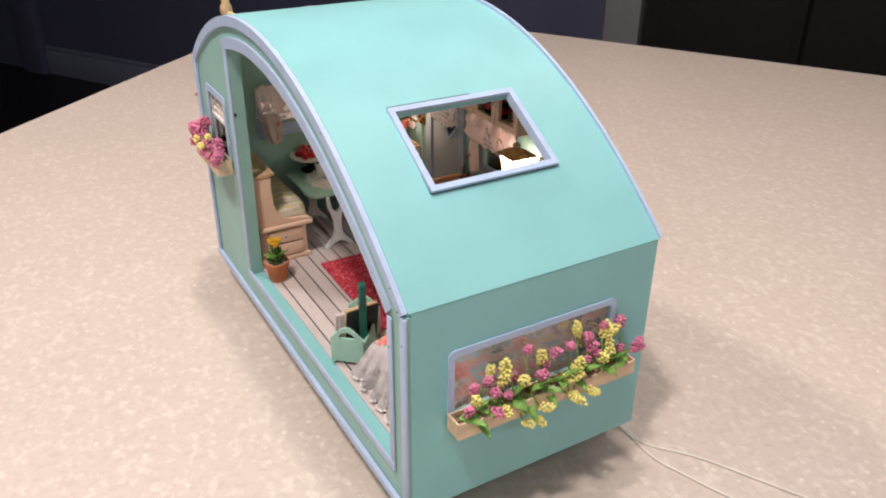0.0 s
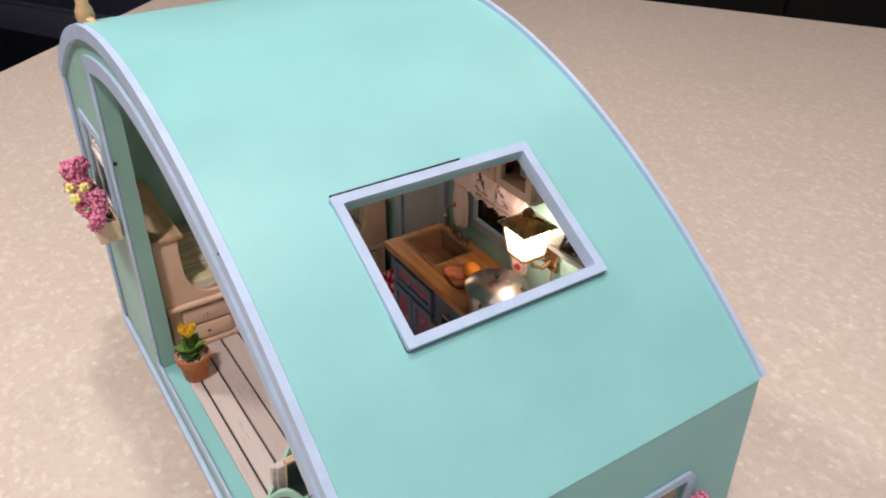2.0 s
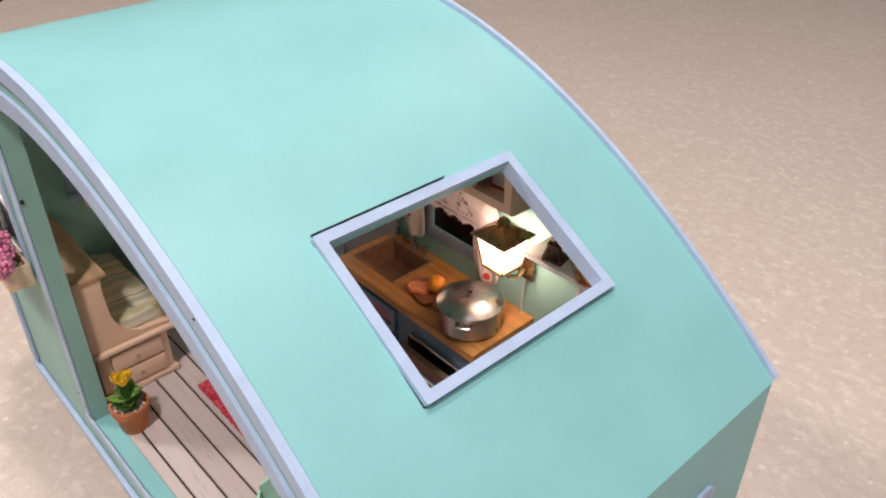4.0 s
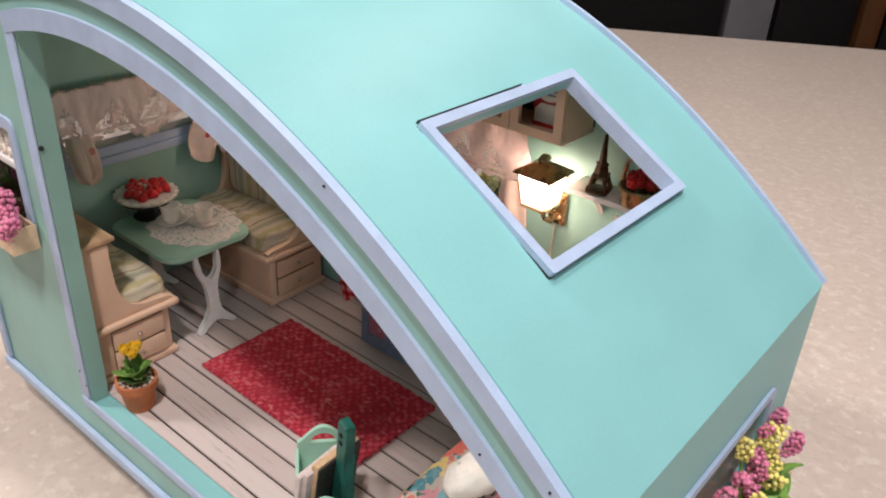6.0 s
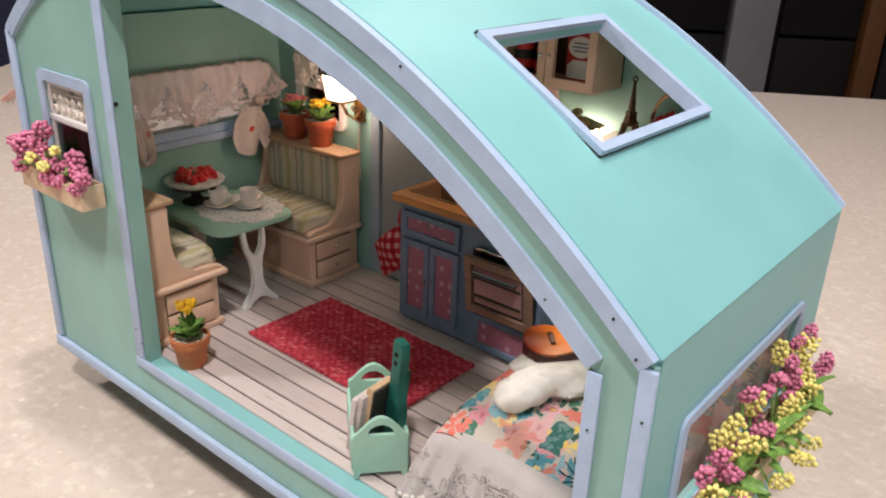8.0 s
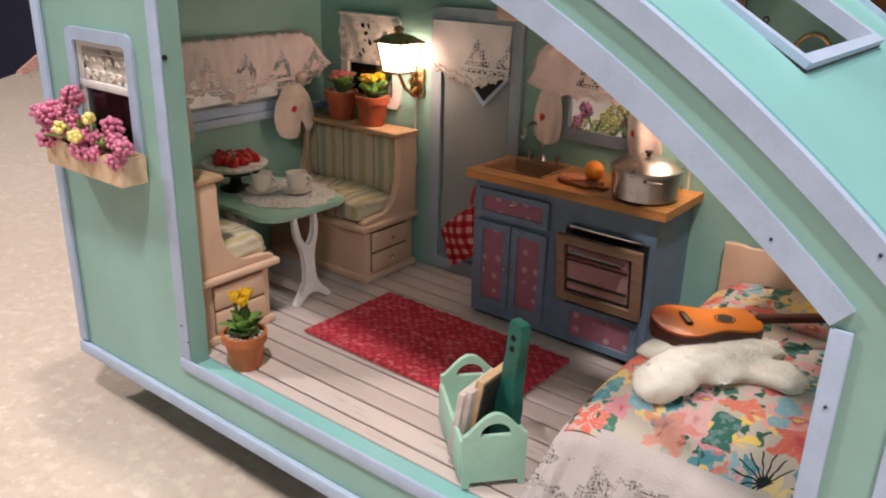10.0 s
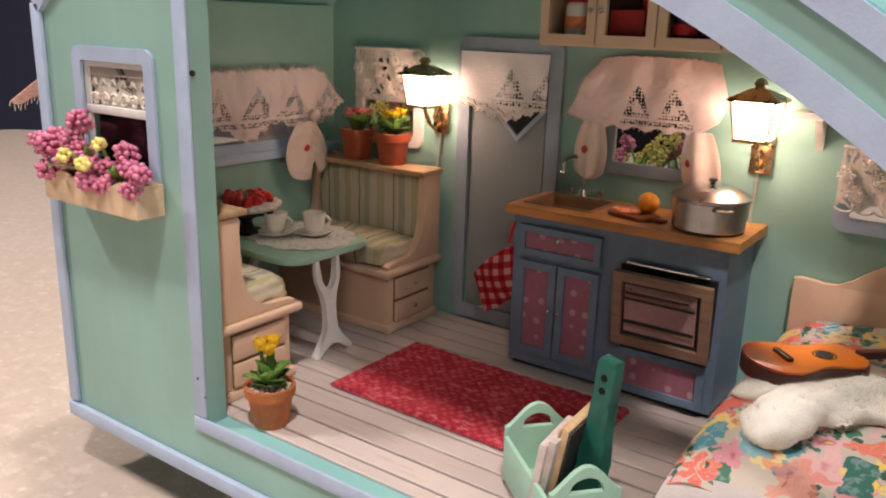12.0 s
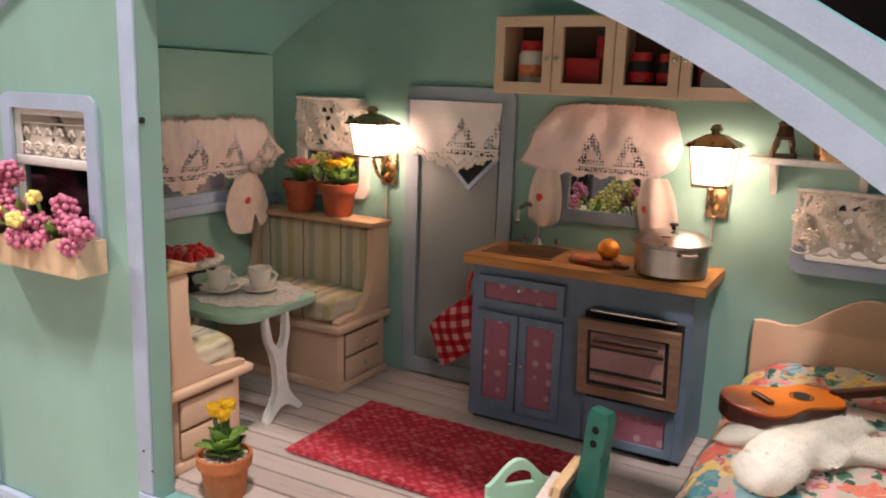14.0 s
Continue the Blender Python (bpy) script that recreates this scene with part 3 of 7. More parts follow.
def lathe(profile, seg=24, centre=(0, 0, 0), bm=None, squash=1.0):
    """Turned shape from (radius, height) pairs."""
    bm = bm or bmesh.new()
    c = Vector(centre)
    rings = []
    for r, z in profile:
        if r < 1e-7:
            rings.append([bm.verts.new(c + Vector((0, 0, z)))])
        else:
            rings.append([bm.verts.new(c + Vector((r * math.cos(a), r * squash * math.sin(a), z))) for a in (2 * math.pi * k / seg for k in range(seg))])
    for a, b in zip(rings, rings[1:]):
        for k in range(seg):
            q = (k + 1) % seg
            if len(a) == 1 and len(b) > 1:
                bm.faces.new((a[0], b[q], b[k]))
            elif len(b) == 1 and len(a) > 1:
                bm.faces.new((a[k], a[q], b[0]))
            elif len(a) > 1:
                bm.faces.new((a[k], a[q], b[q], b[k]))
    for ring in (rings[0], rings[-1]):
        if len(ring) > 1:
            bm.faces.new(ring)
    return bm


def ball(centre, radius, bm=None, sub=1, scale=(1, 1, 1)):
    bm = bm or bmesh.new()
    m = Matrix.Translation(centre) @ Matrix.Diagonal((*scale, 1))
    bmesh.ops.create_icosphere(bm, subdivisions=sub, radius=radius, matrix=m)
    return bm


def sheet(fn, nu, nv, thick=0.0003, bm=None):
    """Cloth: the surface fn(u, v), u and v from 0 to 1, given a thickness."""
    bm = bm or bmesh.new()
    grid = [[Vector(fn(i / nu, j / nv)) for j in range(nv + 1)] for i in range(nu + 1)]
    front, back = [], []
    for i in range(nu + 1):
        fr, bk = [], []
        for j in range(nv + 1):
            du = grid[min(i + 1, nu)][j] - grid[max(i - 1, 0)][j]
            dv = grid[i][min(j + 1, nv)] - grid[i][max(j - 1, 0)]
            n = du.cross(dv)
            n = n.normalized() if n.length > 1e-12 else Vector((0, 0, 1))
            fr.append(bm.verts.new(grid[i][j] + n * thick / 2))
            bk.append(bm.verts.new(grid[i][j] - n * thick / 2))
        front.append(fr)
        back.append(bk)
    for i in range(nu):
        for j in range(nv):
            bm.faces.new((front[i][j], front[i + 1][j], front[i + 1][j + 1], front[i][j + 1]))
            bm.faces.new((back[i][j], back[i][j + 1], back[i + 1][j + 1], back[i + 1][j]))
    for i in range(nu):
        bm.faces.new((front[i][0], back[i][0], back[i + 1][0], front[i + 1][0]))
        bm.faces.new((front[i][nv], front[i + 1][nv], back[i + 1][nv], back[i][nv]))
    for j in range(nv):
        bm.faces.new((front[0][j], front[0][j + 1], back[0][j + 1], back[0][j]))
        bm.faces.new((front[nu][j], back[nu][j], back[nu][j + 1], front[nu][j + 1]))
    return bm


def ring_outline(y0, y1, z0, z1, radius, per=5):
    """A rounded rectangle as a closed line."""
    pts = []
    for cy, cz, a0 in ((y1 - radius, z1 - radius, 0), (y0 + radius, z1 - radius, 90), (y0 + radius, z0 + radius, 180), (y1 - radius, z0 + radius, 270)):
        for k in range(per + 1):
            a = radians(a0 + 90 * k / per)
            pts.append((cy + radius * math.cos(a), cz + radius * math.sin(a)))
    return pts


def frame_ring(y0, y1, z0, z1, width, axis, lo, hi, radius=0.003):
    """A window or picture frame with rounded outer corners."""
    return ribbon(ring_outline(y0 + width, y1 - width, z0 + width, z1 - width, max(0.0004, radius - width * 0.6)),
                  ring_outline(y0, y1, z0, z1, radius), axis, lo, hi, closed=True)


def rand(a, b):
    return random.uniform(a, b)


def cushion(x0, x1, y0, y1, z0, z1, puff=0.0012, n=8):
    """A padded block whose faces swell towards their middle."""
    bm = bmesh.new()
    bmesh.ops.create_cube(bm, size=2.0)
    bmesh.ops.subdivide_edges(bm, edges=bm.edges, cuts=n, use_grid_fill=True)
    c = Vector(((x0 + x1) / 2, (y0 + y1) / 2, (z0 + z1) / 2))
    h = Vector(((x1 - x0) / 2, (y1 - y0) / 2, (z1 - z0) / 2))
    for v in bm.verts:
        p = v.co.copy()
        q = Vector([max(-1, min(1, k)) for k in p])
        ball_p = q.normalized() * 1.25 if q.length > 0 else q
        t = sum(abs(k) ** 6 for k in q) - 1
        q = q.lerp(ball_p, 0.12 + 0.16 * max(0, min(1, t)))
        bulge = puff * (1 - min(1, abs(p.x)) ** 2 * min(1, abs(p.y)) ** 2)
        wob = noise.noise(q * 2.3 + c * 90) * puff * 0.7
        v.co = c + Vector((q.x * h.x, q.y * h.y, q.z * h.z)) + Vector((0, 0, 1 if p.z > 0 else -0.2)) * (bulge * abs(q.z) * 0.5) + q * wob
    return bm

# ---- the room and the kitchen island ----
U, V = Vector((0.848, 0.530, 0)), Vector((-0.530, 0.848, 0))
ROOM_TURN = math.degrees(math.atan2(U.y, U.x))
FLOOR_Z, CEIL_Z = -0.94, 1.52


def room_block(name, u0, u1, v0, v1, z0, z1, material, bevel=0.0, kind="structure", label="", category=""):
    bm = boxed(u0, u1, v0, v1, z0, z1, bevel=bevel)
    return single(name, bm, material, (0, 0, 0), ROOM_TURN, label, category, kind=kind)


counter = prism([(0.402, 1.122), (0.419, 1.108), (1.59, -0.766), (-0.19, -1.876), (-1.25, -0.35), (0.385, 1.117)], 2, COUNTER_Z - 0.035, COUNTER_Z, 0.003, 3)
single("countertop", counter, QUARTZ, (0, 0, 0), 0, "speckled beige quartz kitchen island countertop", "countertop", kind="structure")
room_block("island_base", -1.0, 0.85, -1.40, 0.60, FLOOR_Z, COUNTER_Z - 0.035, BLACK_CABINET, label="dark kitchen island base under the stone top", category="island")
room_block("floor", -2.6, 2.55, -2.8, 4.3, FLOOR_Z - 0.05, FLOOR_Z, DARK_FLOOR, label="dark floorboards of the kitchen", category="floor")
room_block("ceiling", -2.6, 2.55, -2.8, 4.3, CEIL_Z, CEIL_Z + 0.05, CEILING_PAINT, label="plain painted ceiling", category="ceiling")
room_block("wall_east", 2.55, 2.65, -2.8, 4.4, FLOOR_Z - 0.05, CEIL_Z + 0.05, NAVY_WALL, label="dark slate blue painted wall", category="wall")
room_block("wall_west", -2.7, -2.6, -2.8, 4.4, FLOOR_Z - 0.05, CEIL_Z + 0.05, NAVY_WALL, label="dark slate blue painted wall", category="wall")
room_block("wall_north", -2.6, 2.55, 4.3, 4.4, FLOOR_Z - 0.05, CEIL_Z + 0.05, NAVY_WALL, label="dark slate blue painted wall", category="wall")
room_block("wall_south", -2.6, 2.55, -2.9, -2.8, FLOOR_Z - 0.05, CEIL_Z + 0.05, NAVY_WALL, label="dark slate blue painted wall", category="wall")
bm = boxed(2.532, 2.55, 0.54, 3.668, FLOOR_Z, FLOOR_Z + 0.13, bevel=0.004)
box(bm, 2.538, 2.55, 0.54, 3.668, FLOOR_Z + 0.132, FLOOR_Z + 0.15, bevel=0.004)
single("baseboard", bm, BASEBOARD, (0, 0, 0), ROOM_TURN, "pale painted baseboard with a moulded top", "baseboard", kind="structure")
room_block("trim", 2.50, 2.55, 3.67, 3.83, FLOOR_Z, 1.2, NAVY_WALL, 0.004, label="slate blue door casing", category="trim")

for k, (v0, v1) in enumerate(((-0.393, 0.421), (-0.703, -0.513), (-2.7, -0.764))):
    cab = thing("tall_cabinet", tuple(U * 1.98 + V * ((v0 + v1) / 2) + Vector((0, 0, FLOOR_Z))), ROOM_TURN, "near-black tall kitchen cabinet against the wall", "cabinet", "cabinets along the wall")
    w = v1 - v0
    part("body", boxed(0.02, 0.56, -w / 2, w / 2, 0.0, 2.2, bevel=0.003), BLACK_CABINET, cab)
    n = 2 if w > 0.5 else 1
    for i in range(n):
        a, b = -w / 2 + w * i / n + 0.004, -w / 2 + w * (i + 1) / n - 0.004
        for z0, z1 in ((0.1, 0.86), (0.868, 2.19)):
            part("door", boxed(0.0, 0.019, a, b, z0, z1, bevel=0.003), BLACK_CABINET, cab)
room_block("trim", 1.97, 2.54, 0.426, 0.524, FLOOR_Z, CEIL_Z, GREY_POST, 0.004, label="grey painted upright panel", category="trim")
room_block("trim", 1.97, 2.54, -0.505, -0.400, FLOOR_Z, CEIL_Z, GREY_POST, 0.004, label="grey painted upright panel", category="trim")
room_block("trim", 1.96, 2.54, -0.756, -0.708, FLOOR_Z, CEIL_Z, BROWN_POST, 0.004, label="brown wooden upright post", category="trim")

# ---- the caravan shell ----
LENGTH, DEPTH, TOP, CREST = 0.2735, 0.125, 0.1778, 0.1635


def roof_z(y):
    """Height of the roof's outer line over the length of the caravan."""
    if y <= CREST:
        return TOP - 2.80 * (CREST - y) ** 2
    r = 0.171
    return TOP - (r - math.sqrt(max(0.0, r * r - (y - CREST) ** 2)))


def roof_line(offset, y0=0.0, y1=LENGTH, n=72):
    """Points a given depth under the roof's outer line, between two stations."""
    out = []
    for i in range(n + 1):
        y = y0 + (y1 - y0) * i / n
        e = 0.0006
        ya, yb = max(0.0, y - e), min(LENGTH, y + e)
        t = Vector((yb - ya, roof_z(yb) - roof_z(ya))).normalized()
        depth = offset(y) if callable(offset) else offset
        out.append((y + t.y * depth, roof_z(y) - t.x * depth))
    return out


def tapered(depth, less):
    """A depth that shrinks towards the low end of the roof."""
    return lambda y: depth - less * max(0.0, 1 - y / 0.085)


def under_roof(offset):
    line = roof_line(offset, 0.0, LENGTH, 160)
    ys, zs = [p[0] for p in line], [p[1] for p in line]
    return lambda y: float(np.interp(y, ys, zs))


SKIN, DROP = 0.0022, 0.0008
ceiling_z = under_roof(SKIN + DROP + 0.0010)


def sheet_z(y):
    """The roof sheet lies a little below the rims that edge it."""
    return roof_z(y) - DROP
ARCH_IN, ARCH_OUT, RIM_IN = 0.0178, 0.0118, 0.0062
arch_z = under_roof(tapered(ARCH_IN - 0.001, 0.0013))

caravan = thing("toy_caravan", (0, 0, 0), label="mint green wooden miniature caravan with lavender trim and one open side", category="dollhouse")


def roof_mesh():
    """The bent roof sheet with its square hatch."""
    xs = [0.0005, 0.0312, 0.0904, DEPTH - 0.001]
    ys = sorted({0.0, 0.0350, 0.0705, LENGTH} | {LENGTH * i / 90 for i in range(91)})
    ys = [y for i, y in enumerate(ys) if i == 0 or y - ys[i - 1] > 0.0004 or y in (0.0350, 0.0705)]

    def normal_in(y):
        e = 0.0006
        ya, yb = max(0.0, y - e), min(LENGTH, y + e)
        t = Vector((yb - ya, sheet_z(yb) - sheet_z(ya))).normalized()
        return y + t.y * SKIN, sheet_z(y) - t.x * SKIN

    hexes = []
    for y0, y1 in zip(ys, ys[1:]):
        a, b = normal_in(y0), normal_in(y1)
        for i in range(3):
            if i == 1 and 0.0349 < (y0 + y1) / 2 < 0.0706:
                continue
            x0, x1 = xs[i], xs[i + 1]
            hexes.append([(x0, a[0], a[1]), (x1, a[0], a[1]), (x1, b[0], b[1]), (x0, b[0], b[1]),
                          (x0, y0, sheet_z(y0)), (x1, y0, sheet_z(y0)), (x1, y1, sheet_z(y1)), (x0, y1, sheet_z(y1))])
    return cells(hexes)


roof = part("roof", roof_mesh(), MINT, caravan, "curved mint green roof sheet", smooth=30)

HATCH_TILT = math.atan(0.597)
hatch_m = Matrix.Translation((0.0614, 0.0527, 0.1435)) @ Matrix.Rotation(HATCH_TILT, 4, "X")
hatch = frame_ring(-0.0322, 0.0311, -0.0224, 0.0228, 0.0027, 2, -0.0042, 0.0004, 0.0006)
bmesh.ops.transform(hatch, matrix=hatch_m, verts=hatch.verts)
seam = frame_ring(-0.0323, 0.0312, -0.0225, 0.0229, 0.0012, 2, -0.0020, -0.0012, 0.0006)
bmesh.ops.transform(seam, matrix=hatch_m, verts=seam.verts)
part("hatch_seam", seam, DARK, caravan, "dark seam round the hatch frame", smooth=25)
part("hatch_seam", prism([(-0.0316, 0.0236), (0.0090, 0.0238), (0.0090, 0.0239), (-0.0316, 0.0238)], 2, -0.0022, -0.0004), DARK, caravan, "dark seam above the hatch frame").matrix_basis = hatch_m
part("hatch_frame", hatch, TRIM, caravan, "pale lavender frame of the roof hatch", smooth=25)


def columns(ys, spans, lo, hi, axis):
    """A wall from upright columns; spans(y) lists its (bottom, top) height functions."""
    hexes = []
    for y0, y1 in zip(ys, ys[1:]):
        for low, high in spans((y0 + y1) / 2):
            zs = [low(y0), low(y1), high(y1), high(y0)]
            if axis == 0:
                hexes.append([(lo, y0, zs[0]), (hi, y0, zs[0]), (hi, y1, zs[1]), (lo, y1, zs[1]),
                              (lo, y0, zs[3]), (hi, y0, zs[3]), (hi, y1, zs[2]), (lo, y1, zs[2])])
            else:
                hexes.append([(y0, lo, zs[0]), (y1, lo, zs[1]), (y1, hi, zs[1]), (y0, hi, zs[0]),
                              (y0, lo, zs[3]), (y1, lo, zs[2]), (y1, hi, zs[2]), (y0, hi, zs[3])])
    return cells(hexes)


def flat(z):
    return lambda y: z


BASE_Z, FLOOR_TOP = 0.001, 0.0185
XB = 0.1215
END_IN = 0.2645


def stations(a, b, extra=(), n=80):
    return sorted({round(a + (b - a) * i / n, 6) for i in range(n + 1)} | {round(e, 6) for e in extra})


BACK_WINDOWS = ((0.2200, 0.2475, 0.0885, 0.1200), (0.1090, 0.1360, 0.0893, 0.118), (0.0340, 0.0612, 0.0815, 0.1))


def back_spans(y):
    for y0, y1, z0, z1 in BACK_WINDOWS:
        if y0 < y < y1:
            return [(flat(BASE_Z), flat(z0)), (flat(z1), ceiling_z)]
    return [(flat(BASE_Z), ceiling_z)]


part("back_wall", columns(stations(0.003, END_IN, [k for w in BACK_WINDOWS for k in w[:2]]), back_spans, XB, DEPTH - 0.0012, 0), MINT_CARD, caravan, "mint green back wall", smooth=0)

END_WINDOW = (0.0197, 0.1008, 0.0472, 0.0770)


def end_spans(x):
    if END_WINDOW[0] < x < END_WINDOW[1]:
        return [(flat(BASE_Z), flat(END_WINDOW[2])), (flat(END_WINDOW[3]), flat(sheet_z(0.0) - 0.0004))]
    return [(flat(BASE_Z), flat(sheet_z(0.0) - 0.0004))]


part("end_wall", columns([0.0015, *END_WINDOW[:2], DEPTH - 0.0012], end_spans, 0.0002, 0.003, 1), MINT, caravan, "mint green end wall below the roof", smooth=0)

DINE_WINDOW = (0.034, 0.102, 0.0865, 0.1040)


DINE_TOP = ceiling_z(END_IN + 0.0030) + 0.0014


def dine_spans(top):
    def spans(x):
        if DINE_WINDOW[0] < x < DINE_WINDOW[1]:
            return [(flat(BASE_Z), flat(DINE_WINDOW[2])), (flat(DINE_WINDOW[3]), flat(top))]
        return [(flat(BASE_Z), flat(top))]
    return spans


part("end_wall", columns([0.0015, *DINE_WINDOW[:2], DEPTH - 0.0012], dine_spans(sheet_z(LENGTH) - 0.0003), END_IN + 0.0031, LENGTH - 0.0002, 1), MINT_CARD, caravan, "mint green end wall at the dinette", smooth=0)
part("end_wall_lining", columns([0.0066, *DINE_WINDOW[:2], XB - 0.0001], dine_spans(DINE_TOP), END_IN, END_IN + 0.0030, 1), MINT_CARD, caravan, "mint green lining of the end wall", smooth=0)

SIDE_WINDOW = (0.2198, 0.2512, 0.0820, 0.1208)
POST = (0.0117, 0.0155, 0.2015, 0.2069)
FACE = -0.0002


def front_spans(y):
    if y < POST[1] - 0.0002 or y > POST[2] + 0.0002:
        if SIDE_WINDOW[0] < y < SIDE_WINDOW[1]:
            return [(flat(BASE_Z), flat(SIDE_WINDOW[2])), (flat(SIDE_WINDOW[3]), ceiling_z)]
        return [(flat(BASE_Z), ceiling_z)]
    return [(flat(BASE_Z), flat(0.0154)), (arch_z, ceiling_z)]


part("side_wall", columns(stations(0.0005, LENGTH - 0.0005, [POST[1] - 0.0002, POST[2] + 0.0002, *SIDE_WINDOW[:2]]), front_spans, FACE, 0.0064, 0), MINT_CARD, caravan, "mint green side wall round the open front", smooth=0)

def arch_strip(a, b, y0, y1, x0, x1, n=72):
    return ribbon(roof_line(b, y0, y1, n), roof_line(a, y0, y1, n), 0, x0, x1)


part("roof_rim", arch_strip(0.0011, tapered(RIM_IN, 0.0009), 0.0, LENGTH, -0.0018, 0.0010), TRIM, caravan, "pale lavender rim along the roof edge", smooth=30)
part("roof_rim", arch_strip(-0.0008, 0.0036, 0.0, LENGTH, DEPTH - 0.0009, DEPTH + 0.0006), TRIM, caravan, "pale lavender rim along the roof edge", smooth=30)


def opening_arch():
    inner, outer = roof_line(tapered(ARCH_IN, 0.0013), 0.0, 0.215, 96), roof_line(ARCH_OUT, 0.0, 0.215, 96)
    pairs = [(i, o) for i, o in zip(inner, outer) if i[1] > 0.0 and 0.0165 < i[0] + 0.002 and o[0] < POST[3] + 0.0005]
    return ribbon([p[0] for p in pairs], [p[1] for p in pairs], 0, -0.0014, FACE - 0.0001)


part("opening_trim", opening_arch(), TRIM, caravan, "pale lavender arched strip round the opening", smooth=30)
POST_TOP = under_roof(ARCH_OUT)
part("opening_trim", boxed(-0.0012, FACE - 0.0001, POST[0], POST[1], 0.0206, 0.0942, bevel=0.0004), TRIM, caravan, "pale lavender upright strip")
part("opening_trim", boxed(-0.0012, FACE - 0.0001, POST[2], POST[3], 0.0206, POST_TOP(POST[3]) - 0.0006, bevel=0.0004), TRIM, caravan, "pale lavender upright strip")
part("opening_trim", boxed(-0.0014, FACE - 0.0001, POST[0], POST[3], 0.0160, 0.0204, bevel=0.0004), TRIM, caravan, "pale lavender sill strip")
part("corner_strip", boxed(-0.0018, FACE - 0.0001, -0.0004, 0.0036, 0.0052, roof_z(0.0) - 0.0030, bevel=0.0004), TRIM, caravan)
part("corner_strip", boxed(-0.0018, FACE - 0.0001, LENGTH - 0.0044, LENGTH + 0.0004, 0.0054, roof_z(LENGTH) - 0.002, bevel=0.0004), TRIM, caravan)
part("bottom_rail", boxed(-0.0024, FACE - 0.0001, -0.0004, LENGTH + 0.0004, 0.0000, 0.0046, bevel=0.0004), TRIM, caravan)
for y, z in ((0.0045, 0.1015), (0.0013, 0.088), (0.0695, 0.1505), (0.0105, 0.1085)):
    part("nail", lathe([(0.0, 0.0), (0.00032, 0.0), (0.00032, 0.0003), (0.0, 0.00032)], 8, (0, 0, 0)), DARK, caravan).matrix_basis = pose(-0.0018, y, z, 0, -90, 0)
for y, z in ((0.0135, 0.080), (0.0270, 0.1070), (0.2040, 0.033), (0.2010, 0.028)):
    part("nail", lathe([(0.0, 0.0), (0.0003, 0.0), (0.0003, 0.0003), (0.0, 0.00032)], 8, (0, 0, 0)), DARK, caravan).matrix_basis = pose(-0.0013, y, z, 0, -90, 0)
part("magnet", lathe([(0.0, 0.0), (0.0008, 0.0), (0.0008, 0.0006), (0.0, 0.0006)], 10), DARK, caravan).matrix_basis = pose(0.0004, 0.2018, 0.1190, 90, 0, 0)

# chassis with its wheels, set back under the body
part("chassis", boxed(0.020, 0.108, 0.030, 0.228, -0.006, 0.0008, bevel=0.001), DARK, caravan, "dark chassis board under the body")
for y in (0.095, 0.150):
    for x in (0.026, 0.100):
        wheel = part("wheel", lathe([(0.0, -0.003), (0.0105, -0.003), (0.0125, -0.0015), (0.0125, 0.0015), (0.0105, 0.003), (0.0, 0.003)], 28), DARK, caravan, "small dark wheel")
        wheel.matrix_basis = pose(x, y, COUNTER_Z + 0.0125, 0, 90, 0)
for y in (0.05, 0.21):
    part("stand", boxed(0.04, 0.085, y - 0.004, y + 0.004, COUNTER_Z, -0.006), DARK, caravan)

# floor: a painted deck with boards laid on it
deck = part("floor_deck", boxed(0.0066, XB, 0.0032, END_IN, 0.0120, FLOOR_TOP), MINT, caravan, "mint painted floor deck")
part("threshold", boxed(FACE, 0.0065, POST[1], POST[2], 0.0156, FLOOR_TOP), MINT, caravan, "mint painted threshold of the opening")


def window(axis, rect, lo, hi, width=0.0035, bar=None, name="window", pane=0.0, label="lavender window frame with rounded corners", paint=None, film=None):
    """A framed window in a wall: outer frame, clear pane, optional white sash bar."""
    y0, y1, z0, z1 = rect
    fr = part(name, frame_ring(y0 - width, y1 + width, z0 - width, z1 + width, width + 0.0006, axis, lo, hi, 0.0034), paint or TRIM, caravan, label, smooth=30)
    p = pane or (lo + hi) / 2
    args = (p - 0.0003, p + 0.0003)
    if axis == 0:
        glass_bm = boxed(*args, y0 + 0.0003, y1 - 0.0003, z0 + 0.0003, z1 - 0.0003)
    else:
        glass_bm = boxed(y0 + 0.0003, y1 - 0.0003, *args, z0 + 0.0003, z1 - 0.0003)
    g = part("pane", glass_bm, film or ACRYLIC, fr, "clear pane", smooth=0)
    g.visible_shadow = False
    if bar:
        if axis == 0:
            b = boxed(p - 0.0014, p + 0.0012, y0, y1, bar - 0.0012, bar + 0.0012, bevel=0.0003)
        else:
            b = boxed(y0, y1, p - 0.0014, p + 0.0012, bar - 0.0012, bar + 0.0012, bevel=0.0003)
        part("sash_bar", b, WHITE_PAINT, fr, "white sash bar", smooth=30)
    return fr


